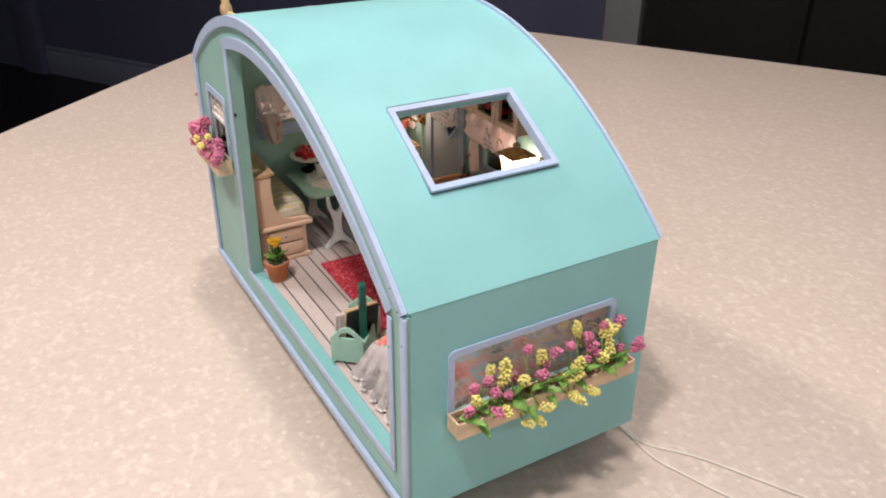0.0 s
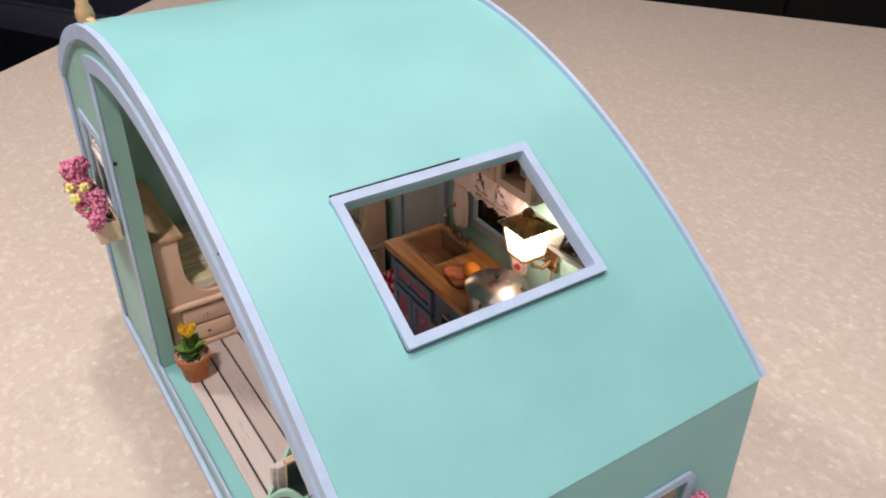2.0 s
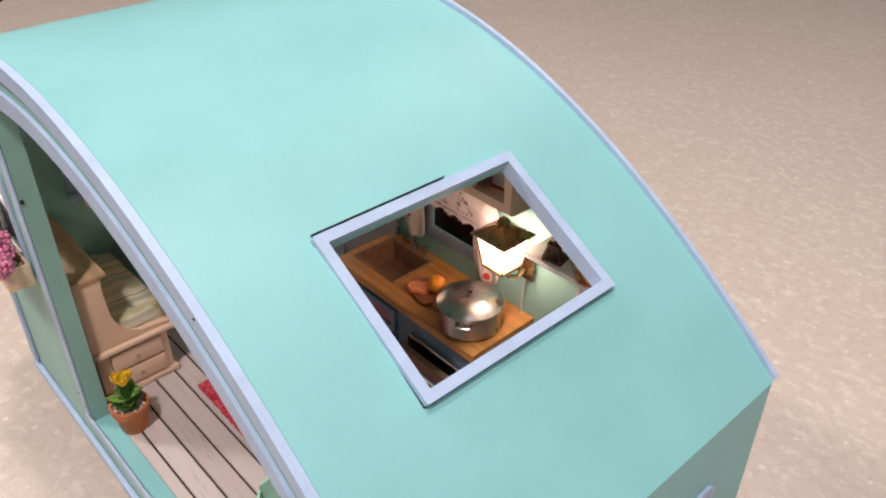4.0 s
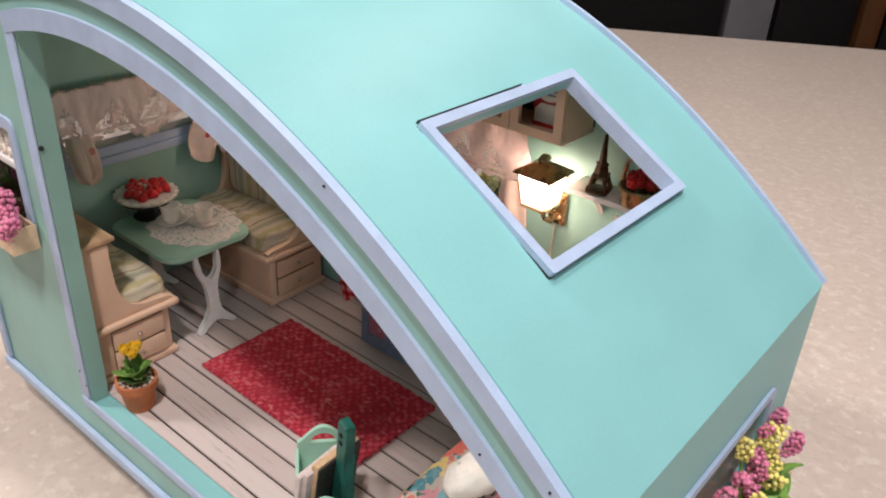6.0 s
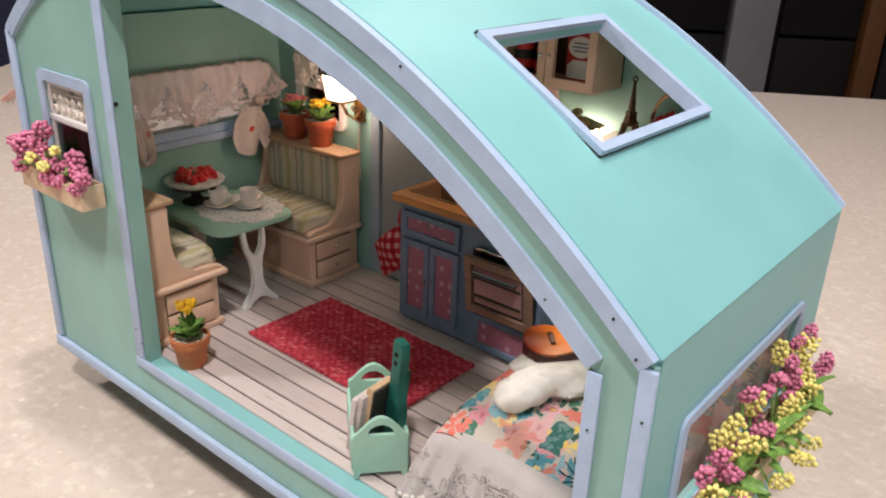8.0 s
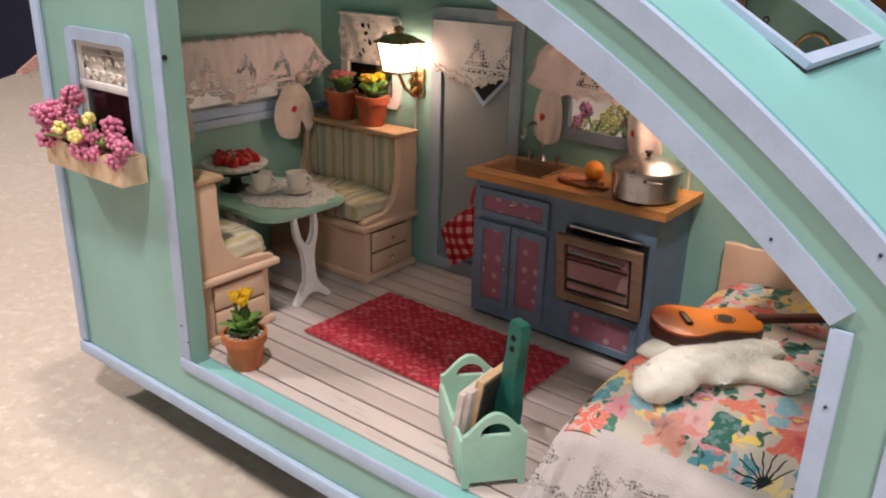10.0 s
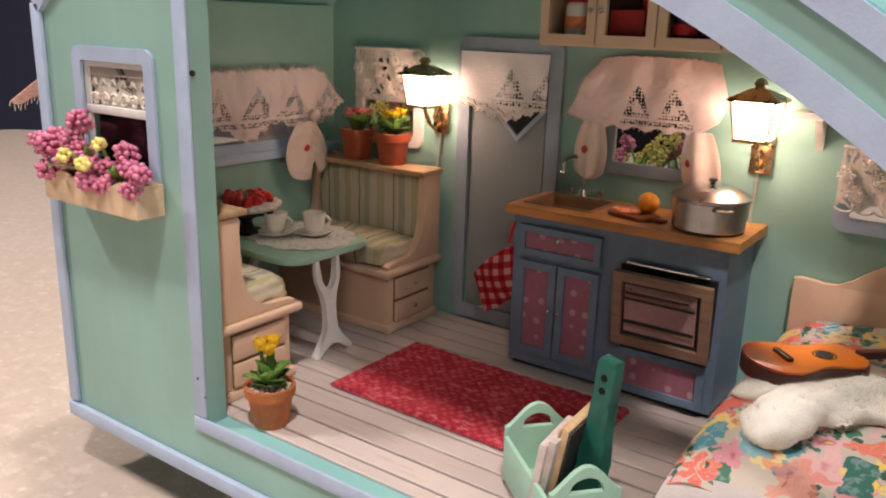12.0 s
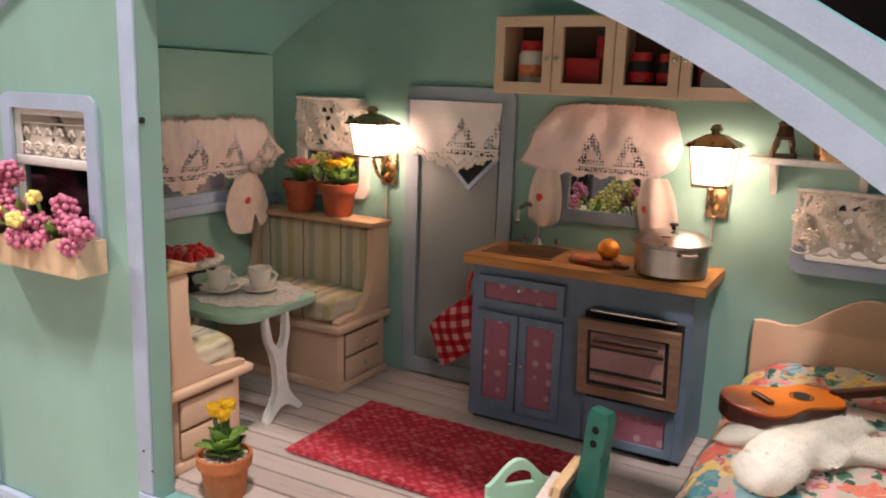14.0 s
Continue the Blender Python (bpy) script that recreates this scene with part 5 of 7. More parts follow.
def crochet_blind(name, axis, y0, y1, z0, z1, at_x, label, cloth=None):
    """A crocheted half-curtain: a lace sheet edged with a scalloped cord of loops."""
    c = thing(name, (at_x, (y0 + y1) / 2, z1), 0, label, "lace curtain", "lace window blinds")
    w, h = (y1 - y0), (z1 - z0)

    def fn(u, v):
        return (-0.0004 - 0.0004 * math.sin(u * 17 + v * 5), (u - 0.5) * w, -v * h * (1 + 0.06 * math.sin(u * math.pi * 8)))

    part("lace_sheet", sheet(fn, 48, 20, 0.0003), cloth or LACE_OPEN, c, smooth=70)
    cord = bmesh.new()
    n = max(5, int(w / 0.0050))
    for k in range(n):
        cy = -w / 2 + w * (k + 0.5) / n
        arc = [(-0.0010, cy + 0.5 * w / n * math.cos(a), -h * 1.0 - 0.0012 * math.sin(a)) for a in (math.pi * i / 8 for i in range(9))]
        tube(arc, 0.00036, 5, cord)
    m = max(4, int(n * 1.6))
    for k in range(m):
        cy, cz = -w / 2 + w * (k + 0.5 + rand(-0.2, 0.2)) / m, -h * (0.24, 0.74, 0.48)[k % 3] + rand(-0.0008, 0.0008)
        for i in range(6):
            a = 2 * math.pi * i / 6 + rand(-0.2, 0.2)
            r = rand(0.0018, 0.0027)
            loop = [(-0.0011, cy + r * q * math.cos(a + e), cz + r * q * math.sin(a + e)) for q, e in ((0.2, 0), (0.6, 0.38), (1.0, 0.2), (1.0, -0.2), (0.6, -0.38), (0.2, 0))]
            tube(loop, 0.00046, 5, cord)
    tube([(-0.0009, -w / 2, -0.0004), (-0.0009, w / 2, -0.0004)], 0.0007, 6, cord)
    part("crochet_edging", cord, CORD, c, "raised crochet edging")
    return c


def side_blind():
    """A flat strip of ivory guipure lace: pierced leaves above a row of scrolled rosettes."""
    c = thing("lace_blind", (0.0016, 0.2356, 0.1190), 0, "flat ivory lace strip inside the side window", "lace curtain", "lace window blinds")
    w, h = 0.0280, 0.0124

    def fn(u, v):
        return (-0.0003 * math.sin(u * 9 + v * 3), (u - 0.5) * w, -v * h)

    part("lace_sheet", sheet(fn, 40, 16, 0.0003), BLIND_LACE, c, smooth=70)
    cord = bmesh.new()
    n = 6
    for k in range(n):
        cy = -w / 2 + w * (k + 0.5) / n
        spin = 1 if k % 2 else -1
        tube([(-0.0004, cy + spin * 0.0020 * (1 - q / 15) * math.cos(q * 0.8), -h + 0.0026 + 0.0020 * (1 - q / 15) * math.sin(q * 0.8)) for q in range(14)], 0.00048, 6, cord)
        tube([(-0.0004, cy + spin * 0.0022 * (q / 6 - 0.5), -h * 0.46 + 0.0016 * math.sin(math.pi * q / 6)) for q in range(7)], 0.00046, 6, cord)
    tube([(-0.0004, -w / 2, -h + 0.0003), (-0.0004, w / 2, -h + 0.0003)], 0.0004, 5, cord)
    tube([(-0.0004, -w / 2, -h * 0.22), (-0.0004, w / 2, -h * 0.22)], 0.0003, 5, cord)
    part("lace_edging", cord, IVORY_CORD, c, "raised scroll edging")
    return c


crochet_blind("lace_blind", 0, 0.2175, 0.2500, 0.1045, 0.1235, XB - 0.0018, "white crocheted half-blind on the window above the settle")
crochet_blind("lace_blind", 0, 0.0330, 0.0645, 0.0855, 0.1032, XB - 0.0018, "white crocheted blind on the window over the bed")
side_blind()


def door_curtain():
    def fn(u, v):
        half = 0.0162 - 0.0006 * v
        tip = 0.0186 + 0.0056 * (1 - abs(2 * u - 1))
        return (-0.0016 - 0.0003 * math.sin(u * 13 + v * 4) - 0.0018 * u ** 3, (u - 0.5) * 2 * half + 0.0034 * u ** 3, -v * tip * (1 + 0.03 * math.sin(u * 40)))

    c = thing("door_curtain", (XB - 0.0012, 0.1768, 0.1240), 0, "pointed white lace curtain on the caravan door", "curtain")
    part("lace_sheet", sheet(fn, 50, 24, 0.0003), DOOR_LACE, c, smooth=70)
    cord = bmesh.new()
    for row in (1.0, 0.90):
        pts = [Vector(fn(k / 60, row)) + Vector((-0.0005, 0, 0.0004 * math.sin(k * 1.6))) for k in range(61)]
        tube(pts, 0.00035, 5, cord)
    part("cord_edge", cord, CORD, c)
    return c


door_curtain()


# ---- wall lanterns ----
def lantern(place, label, reach=0.0150, size=1.0):
    """A square carriage lantern on a brass back plate; origin on the wall at the plate's foot."""
    l = thing("wall_lantern", place, 0, label, "wall lamp", "wall lanterns")
    l.matrix_basis = l.matrix_basis @ Matrix.Diagonal((size, size, size, 1))
    cx = -reach
    part("back_plate", boxed(-0.0016, -0.0001, -0.0034, 0.0034, 0.0, 0.0120, bevel=0.0004), BRASS, l, "antique brass back plate")
    part("arm", tube([(-0.001, 0, 0.0040), (cx * 0.4, 0, 0.0022), (cx * 0.7, 0, 0.0045), (cx, 0, 0.0108)], 0.0008, 8), BRASS, l)
    part("scroll", tube([(-0.0045 - 0.0022 * math.cos(a) * (1 - a / 9), 0, 0.0062 + 0.0022 * math.sin(a) * (1 - a / 9)) for a in (0.5 * k for k in range(14))], 0.0005, 6), BRASS, l)
    h0, h1, w0, w1 = 0.0122, 0.0225, 0.0043, 0.0057
    shade = bmesh.new()
    a = [shade.verts.new((cx + sx * w0, sy * w0, h0)) for sx, sy in ((-1, -1), (1, -1), (1, 1), (-1, 1))]
    b = [shade.verts.new((cx + sx * w1, sy * w1, h1)) for sx, sy in ((-1, -1), (1, -1), (1, 1), (-1, 1))]
    shade.faces.new(a[::-1])
    shade.faces.new(b)
    for i in range(4):
        shade.faces.new((a[i], a[(i + 1) % 4], b[(i + 1) % 4], b[i]))
    part("glass_shade", shade, LAMP_GLASS, l, "lit frosted glass shade", smooth=0)
    part("base_frame", frame_ring(cx - 0.0050, cx + 0.0050, -0.0050, 0.0050, 0.0010, 2, h0 - 0.0012, h0 - 0.0001, 0.0006), BRASS, l, "open brass base frame")
    part("led", lathe([(0.0, -0.0008), (0.0016, -0.0006), (0.0020, -0.0001), (0.0, -0.0001)], 16, (cx, 0, h0)), LED, l, "lit white lamp chip")
    for sx in (-1, 1):
        for sy in (-1, 1):
            part("corner_bar", tube([(cx + sx * (w0 + 0.0003), sy * (w0 + 0.0003), h0 - 0.0004), (cx + sx * (w1 + 0.0003), sy * (w1 + 0.0003), h1 + 0.0002)], 0.00035, 6), BRASS, l)
    roof_bm = lathe([(0.0104, 0.0), (0.0102, 0.0007), (0.0068, 0.0021), (0.0038, 0.0034), (0.0016, 0.0038), (0.0016, 0.0044), (0.0023, 0.0048), (0.0015, 0.0062), (0.0, 0.0066)], 4)
    bmesh.ops.rotate(roof_bm, verts=roof_bm.verts, cent=(0, 0, 0), matrix=Matrix.Rotation(radians(45), 3, "Z"))
    bmesh.ops.translate(roof_bm, verts=roof_bm.verts, vec=(cx, 0, h1 + 0.0003))
    part("canopy", roof_bm, BRASS, l, "pyramid brass canopy with a finial", smooth=20)
    part("wire", tube([(-0.0004, 0.0006, 0.0), (-0.0006, 0.0012, -0.012), (-0.0005, 0.0004, -0.028)], 0.0004, 6), WIRE, l, "thin white wire")
    return l


lantern((XB - 0.0002, 0.0870, 0.0918), "lit brass carriage lantern on the wall by the window", 0.0132)
lantern((XB - 0.0002, 0.2072, 0.0920), "lit brass carriage lantern on the wall beside the door", 0.0125)


# ---- the kitchen ----
def kitchen_unit():
    k = thing("kitchen_unit", (0.0928, 0.0857, FLOOR), 0, "blue kitchen unit with dusty rose dotted doors and an oven", "kitchen unit")
    w = 0.0710
    hexes = []
    xs, ys, zs = [0.0012, 0.0056, 0.0252, 0.0288], [0.0, 0.0463, 0.0700, w], [0.0016, 0.0462, 0.0536]
    for i in range(3):
        for j in range(3):
            for n in range(2):
                if (i, j, n) != (1, 1, 1):
                    hexes.append([(xs[i], ys[j], zs[n]), (xs[i + 1], ys[j], zs[n]), (xs[i + 1], ys[j + 1], zs[n]), (xs[i], ys[j + 1], zs[n]),
                                  (xs[i], ys[j], zs[n + 1]), (xs[i + 1], ys[j], zs[n + 1]), (xs[i + 1], ys[j + 1], zs[n + 1]), (xs[i], ys[j + 1], zs[n + 1])])
    part("carcass", cells(hexes), BLUE, k, smooth=0)
    part("plinth", boxed(0.0028, 0.0288, 0.0010, w - 0.001, 0.0, 0.0016), DARK, k)

    def front(name, y0, y1, z0, z1, border, label):
        d = part(name, ribbon([(y0 + border, z0 + border), (y1 - border, z0 + border), (y1 - border, z1 - border), (y0 + border, z1 - border)],
                              [(y0, z0), (y1, z0), (y1, z1), (y0, z1)], 0, -0.0006, 0.0012, closed=True), BLUE, k, label, smooth=0)
        part("inset_panel", boxed(0.0003, 0.0012, y0 + border - 0.0002, y1 - border + 0.0002, z0 + border - 0.0002, z1 - border + 0.0002), POLKA, d, "dusty rose dotted inset", smooth=0)
        return d

    a, b = 0.0388, 0.0683
    dr = front("drawer", a, b, 0.0405, 0.0505, 0.0022, "blue drawer front with a rose inset")
    part("knob", ball((-0.0014, (a + b) / 2, 0.0470), 0.0008, sub=2), CHROME, dr, "small chrome knob")
    mid = (a + b) / 2
    for y0, y1, hy in ((a, mid - 0.0003, mid - 0.0018), (mid + 0.0003, b, mid + 0.0018)):
        dd = front("door", y0, y1, 0.0060, 0.0385, 0.0026, "blue door with a rose inset")
        part("knob", ball((-0.0014, hy, 0.0225), 0.0008, sub=2), CHROME, dd, "small chrome knob")
    front("lower_drawer", 0.0024, 0.0300, 0.0026, 0.0170, 0.0024, "blue drawer front with a rose inset")
    # oven with a door that stands a little open at the top
    # nothing is cut out: a flat dark panel stands for the oven's shaded inside
    part("oven_inner_shade", boxed(-0.0001, 0.0012, 0.0020, 0.0318, 0.0192, 0.0440), DARK, k, "flat dark panel for the shaded oven inside", smooth=0)
    part("oven_top_strip", boxed(-0.0008, 0.0012, 0.0040, 0.0300, 0.0440, 0.0454, bevel=0.0003), CHROME, k, "metal strip above the oven")
    tilt = Matrix.Translation((-0.0006, 0, 0.0190)) @ Matrix.Rotation(radians(-6.5), 4, "Y")
    od = ribbon([(0.0048, 0.0030), (0.0292, 0.0030), (0.0292, 0.0212), (0.0048, 0.0212)], [(0.0018, 0.0), (0.0322, 0.0), (0.0322, 0.0242), (0.0018, 0.0242)], 0, -0.0020, 0.0, closed=True)
    bmesh.ops.transform(od, matrix=tilt, verts=od.verts)
    door_ob = part("oven_door", od, OVEN_WOOD, k, "brown wooden oven door frame, slightly open", smooth=0)
    # dark panel behind the glass paints the shadow in the gap round it
    bm = boxed(-0.0006, -0.0002, 0.0046, 0.0294, 0.0028, 0.0214)
    bmesh.ops.transform(bm, matrix=tilt, verts=bm.verts)
    part("oven_gap_shade", bm, DARK, door_ob, "dark panel for the shade round the glass", smooth=0)
    bm = boxed(-0.0012, -0.0007, 0.0062, 0.0284, 0.0046, 0.0203)
    bmesh.ops.transform(bm, matrix=tilt, verts=bm.verts)
    part("oven_window", bm, plain("rosy_oven_glass", (0.50, 0.30, 0.30), 0.22, vary=0.16), door_ob, "rosy reflecting oven window", smooth=0)
    for z, tone in ((0.0070, OVEN_WOOD), (0.0080, DARK), (0.0158, DARK), (0.0167, OVEN_WOOD)):
        bm = boxed(-0.0016, -0.0013, 0.0064, 0.0282, z - 0.0005, z + 0.0005)
        bmesh.ops.transform(bm, matrix=tilt, verts=bm.verts)
        part("rack", bm, tone, door_ob, "rack bar", smooth=0)
    bm = tube([(-0.0034, 0.0075, 0.0188), (-0.0034, 0.0270, 0.0188)], 0.0008, 8)
    for y in (0.0080, 0.0265):
        tube([(-0.0034, y, 0.0188), (-0.0006, y, 0.0188)], 0.0006, 6, bm)
    bmesh.ops.transform(bm, matrix=tilt, verts=bm.verts)
    part("oven_handle", bm, CHROME, door_ob, "metal oven handle")
    # worktop with the sink cut into it
    xs, ys = [-0.0015, 0.0058, 0.0250, 0.0288], [-0.0030, 0.0465, 0.0698, 0.0735]
    hexes = []
    for i in range(3):
        for j in range(3):
            if i == 1 and j == 1:
                continue
            x0, x1, y0, y1, z0, z1 = xs[i], xs[i + 1], ys[j], ys[j + 1], 0.0538, 0.0567
            hexes.append([(x0, y0, z0), (x1, y0, z0), (x1, y1, z0), (x0, y1, z0), (x0, y0, z1), (x1, y0, z1), (x1, y1, z1), (x0, y1, z1)])
    part("worktop", cells(hexes), OCHRE, k, "orange-brown wooden worktop", smooth=0)
    a0, a1, b0, b1 = 0.0058, 0.0250, 0.0465, 0.0698
    sink = boxed(a0 + 0.0008, a1 - 0.0008, b0 + 0.0008, b1 - 0.0008, 0.0466, 0.0474)
    for x0, x1, y0, y1 in ((a0, a0 + 0.0008, b0, b1), (a1 - 0.0008, a1, b0, b1), (a0 + 0.0008, a1 - 0.0008, b0, b0 + 0.0008), (a0 + 0.0008, a1 - 0.0008, b1 - 0.0008, b1)):
        box(sink, x0, x1, y0, y1, 0.0466, 0.0566)
    part("sink", sink, BASIN, k, "wooden sink basin", smooth=0)
    part("sink_rim", ribbon([(a0 + 0.0003, b0 + 0.0003), (a1 - 0.0003, b0 + 0.0003), (a1 - 0.0003, b1 - 0.0003), (a0 + 0.0003, b1 - 0.0003)], [(a0 - 0.0006, b0 - 0.0006), (a1 + 0.0006, b0 - 0.0006), (a1 + 0.0006, b1 + 0.0006), (a0 - 0.0006, b1 + 0.0006)], 2, 0.0565, 0.0571, closed=True), BASIN, k, "dark outline of the sink", smooth=0)
    ty, tx = 0.0595, 0.0268
    bend = [(tx - 0.0012 * (1 - math.cos(q)), ty + 0.0034 * (1 - math.cos(q)), 0.0662 + 0.0046 * math.sin(q)) for q in (0.3 * i for i in range(1, 12))]
    spout = [(tx, ty, 0.0567 + 0.0095 * i / 5) for i in range(6)] + bend
    tap = part("tap", tube(spout, 0.0007, 8), STEEL, k, "curved steel tap")
    part("tap_nozzle", ball((spout[-1][0], spout[-1][1] + 0.0002, spout[-1][2] - 0.0006), 0.0011, sub=2), CHROME, tap, "bright tap nozzle")
    part("tap_foot", lathe([(0.0, 0.0), (0.0018, 0.0), (0.0014, 0.0012), (0.0010, 0.0024), (0.0, 0.0024)], 14, (tx, ty, 0.0567)), STEEL, tap)
    for y in (0.0524, 0.0643):
        bm = lathe([(0.0, 0.0), (0.0010, 0.0), (0.0008, 0.0016), (0.0014, 0.0021), (0.0013, 0.0032), (0.0, 0.0036)], 14, (tx, y, 0.0567))
        part("tap_knob", bm, CHROME, tap, "round chrome tap knob")
    return k


kitchen_unit()
WORKTOP = FLOOR + 0.0567


def cooking_pot():
    p = thing("cooking_pot", (0.1026, 0.0955, WORKTOP), 35, "lidded steel cooking pot standing on the worktop", "pot")
    part("body", lathe([(0.0, 0.0), (0.0096, 0.0), (0.0106, 0.0012), (0.0108, 0.0105), (0.0116, 0.0110), (0.0116, 0.0116), (0.0104, 0.0116), (0.0102, 0.0105), (0.0, 0.0102)], 40), STEEL, p, "polished pot body")
    lid = part("lid", lathe([(0.0114, 0.0116), (0.0115, 0.0120), (0.0106, 0.0126), (0.0088, 0.0142), (0.0050, 0.0154), (0.0, 0.0158)], 40), STEEL, p, "domed steel lid")
    part("knob", lathe([(0.0, 0.0157), (0.0007, 0.0157), (0.0006, 0.0166), (0.0013, 0.0172), (0.0013, 0.0178), (0.0, 0.0181)], 14), DARK, lid, "black lid knob")
    for s in (-1, 1):
        part("handle", tube([(s * 0.0106, -0.0024, 0.0092), (s * 0.0128, -0.0022, 0.0094), (s * 0.0132, 0, 0.0094), (s * 0.0128, 0.0022, 0.0094), (s * 0.0106, 0.0024, 0.0092)], 0.0006, 7), STEEL, p)
    for ob in p.children_recursive:
        for v in ob.data.vertices:
            v.co.z *= 0.87
    return p


cooking_pot()
board = prism(ring_outline(-0.0050, 0.0050, -0.0078, 0.0078, 0.0030, 5), 2, 0.0, 0.0013, 0.0003)
box(board, -0.0016, 0.0016, -0.0118, -0.0074, 0.0001, 0.0012, bevel=0.0004)
single("cutting_board", board, wood("red_brown_board", (0.34, 0.11, 0.05), 1, 0.5, 0.25, 420), (0.1030, 0.1192, WORKTOP), -14, "small red-brown cutting board on the worktop", "cutting board")
single("orange", ball((0, 0, 0.0033), 0.0034, sub=3), ORANGE_PEEL, (0.1054, 0.1156, WORKTOP + 0.0013), 0, "whole orange on the cutting board", "fruit")
for x, y, t in ((0.1010, 0.1222, 20), (0.1025, 0.1197, 75)):
    bm = lathe([(0.0, 0.0), (0.0030, 0.0), (0.0033, 0.0008), (0.0028, 0.0015), (0.0, 0.0017)], 22)
    single("orange_slice", bm, ORANGE_FLESH, (x, y, WORKTOP + 0.0013), t, "salmon orange slice on the cutting board", "fruit", "orange slices")

mitt = thing("oven_mitt", (0.0975, 0.1580, 0.0690), 0, "red gingham oven mitt hanging askew from the unit's side", "oven mitt")


def mitt_fn(u, v):
    """A slanting pad: u from the hook outwards and down, v down its side."""
    y = 0.0004 + 0.0160 * u - 0.0060 * v
    z = -0.0070 - 0.0135 * u - 0.0150 * v
    round_ = 0.0010 * (abs(2 * u - 1) ** 4 * (2 * v - 1))
    puff = 0.0022 * math.sin(math.pi * u) * math.sin(math.pi * v)
    return (-0.0006 - puff + 0.0006 * math.sin(u * 7 + v * 4), y, z + round_)


part("cloth", sheet(mitt_fn, 20, 18, 0.0016), GINGHAM, mitt, smooth=60)
part("loop", tube([(0.0, 0.0006, 0.0), (-0.0006, 0.0018, -0.0035), (-0.0006, 0.0022, -0.0078)], 0.0007, 6), RED_TIN, mitt, "red hanging loop")


def wall_cabinet():
    c = thing("wall_cabinet", (0.1022, 0.0780, 0.1277), 0, "cream wall cabinet with four open-fronted doors full of jars", "cabinet")
    w, d, h = 0.0780, 0.0190, 0.0240
    part("bottom", boxed(0.0, d, 0.0, w, 0.0, 0.0016, bevel=0.0003), CREAM, c)
    part("top", boxed(0.0, d, 0.0, w, h - 0.0016, h, bevel=0.0003), CREAM, c)
    # back panel darker than the cream: the cabinet's inner shade put into its colour
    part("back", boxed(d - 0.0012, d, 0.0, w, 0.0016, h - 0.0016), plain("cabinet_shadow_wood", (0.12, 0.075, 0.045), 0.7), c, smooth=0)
    for i in range(5):
        y = (w - 0.0014) * i / 4
        if i in (0, 2, 4):
            part("side", boxed(0.0012, d - 0.0012, y, y + 0.0014, 0.0016, h - 0.0016), CREAM, c)
    for i in range(4):
        y0, y1 = w * i / 4 + 0.0002, w * (i + 1) / 4 - 0.0002
        dd = part("door", ribbon([(y0 + 0.0030, 0.0036), (y1 - 0.0030, 0.0036), (y1 - 0.0030, h - 0.0036), (y0 + 0.0030, h - 0.0036)], [(y0, 0.0006), (y1, 0.0006), (y1, h - 0.0006), (y0, h - 0.0006)], 0, -0.0010, 0.0008, closed=True), CREAM, c, "cream door frame", smooth=0)
        hy = y1 - 0.0014 if i % 2 == 0 else y0 + 0.0014
        part("knob", ball((-0.0017, hy, h * 0.45), 0.0008, sub=2), CHROME, dd, "small chrome knob")
    return c


wall_cabinet()
SHELF_Z = 0.1277 + 0.0016


def jar(place, body, label, r=0.0032, h=0.0085, cap=RED_TIN, band=None):
    j = thing("jar", place, rand(0, 360), label, "jar", "jars in the cabinet")
    part("body", lathe([(0.0, 0.0), (r * 0.95, 0.0), (r, 0.0006), (r, h * 0.72), (r * 0.8, h * 0.8), (0.0, h * 0.8)], 22), body, j)
    part("cap", lathe([(0.0, h * 0.8), (r * 0.86, h * 0.8), (r * 0.86, h), (0.0, h)], 22), cap, j, "screw cap")
    if band:
        part("label_band", lathe([(r + 0.0001, h * 0.25), (r + 0.00015, h * 0.26), (r + 0.00015, h * 0.50), (r + 0.0001, h * 0.51)], 22), band, j, "printed label band")
    return j


jar((0.1103, 0.1470, SHELF_Z), PORCELAIN, "white jar with a red cap and an orange label", 0.0042, 0.0148, RED_TIN, ORANGE_FLESH)
jar((0.1083, 0.1107, SHELF_Z), DARK, "small dark jar with a wide red cap", 0.0036, 0.0115, RED_TIN, RED_GLAZE)
jar((0.1083, 0.1022, SHELF_Z), DARK, "small dark jar with a wide red cap", 0.0034, 0.0112, RED_TIN, RED_GLAZE)
single("tin", boxed(-0.0036, 0.0036, -0.0055, 0.0055, 0.0, 0.0098, bevel=0.0006), RED_TIN, (0.1105, 0.1291, SHELF_Z), 6, "red square tin in the cabinet", "tin")
jar((0.1122, 0.1239, SHELF_Z + 0.0098), RED_TIN, "small red jar with a dark cap", 0.0022, 0.0085, DARK)
box_t = thing("food_carton", (0.1118, 0.0886, SHELF_Z), 4, "red carton with a white oval and a white lower panel", "carton")
part("carton", boxed(-0.0030, 0.0030, -0.0054, 0.0054, 0.0, 0.0172, bevel=0.0004), RED_TIN, box_t)


def oval(ry, rz, z):
    return [(ry * math.cos(2 * math.pi * k / 24), z + rz * math.sin(2 * math.pi * k / 24)) for k in range(24)]


part("label_oval", prism(oval(0.0046, 0.0036, 0.0122), 0, -0.0033, -0.0029), PORCELAIN, box_t, "white oval")
part("label_panel", prism([(-0.0046, 0.0016), (0.0046, 0.0016), (0.0046, 0.0058), (0.0026, 0.0078), (-0.0026, 0.0078), (-0.0046, 0.0058)], 0, -0.0033, -0.0029), PORCELAIN, box_t, "white lower panel")
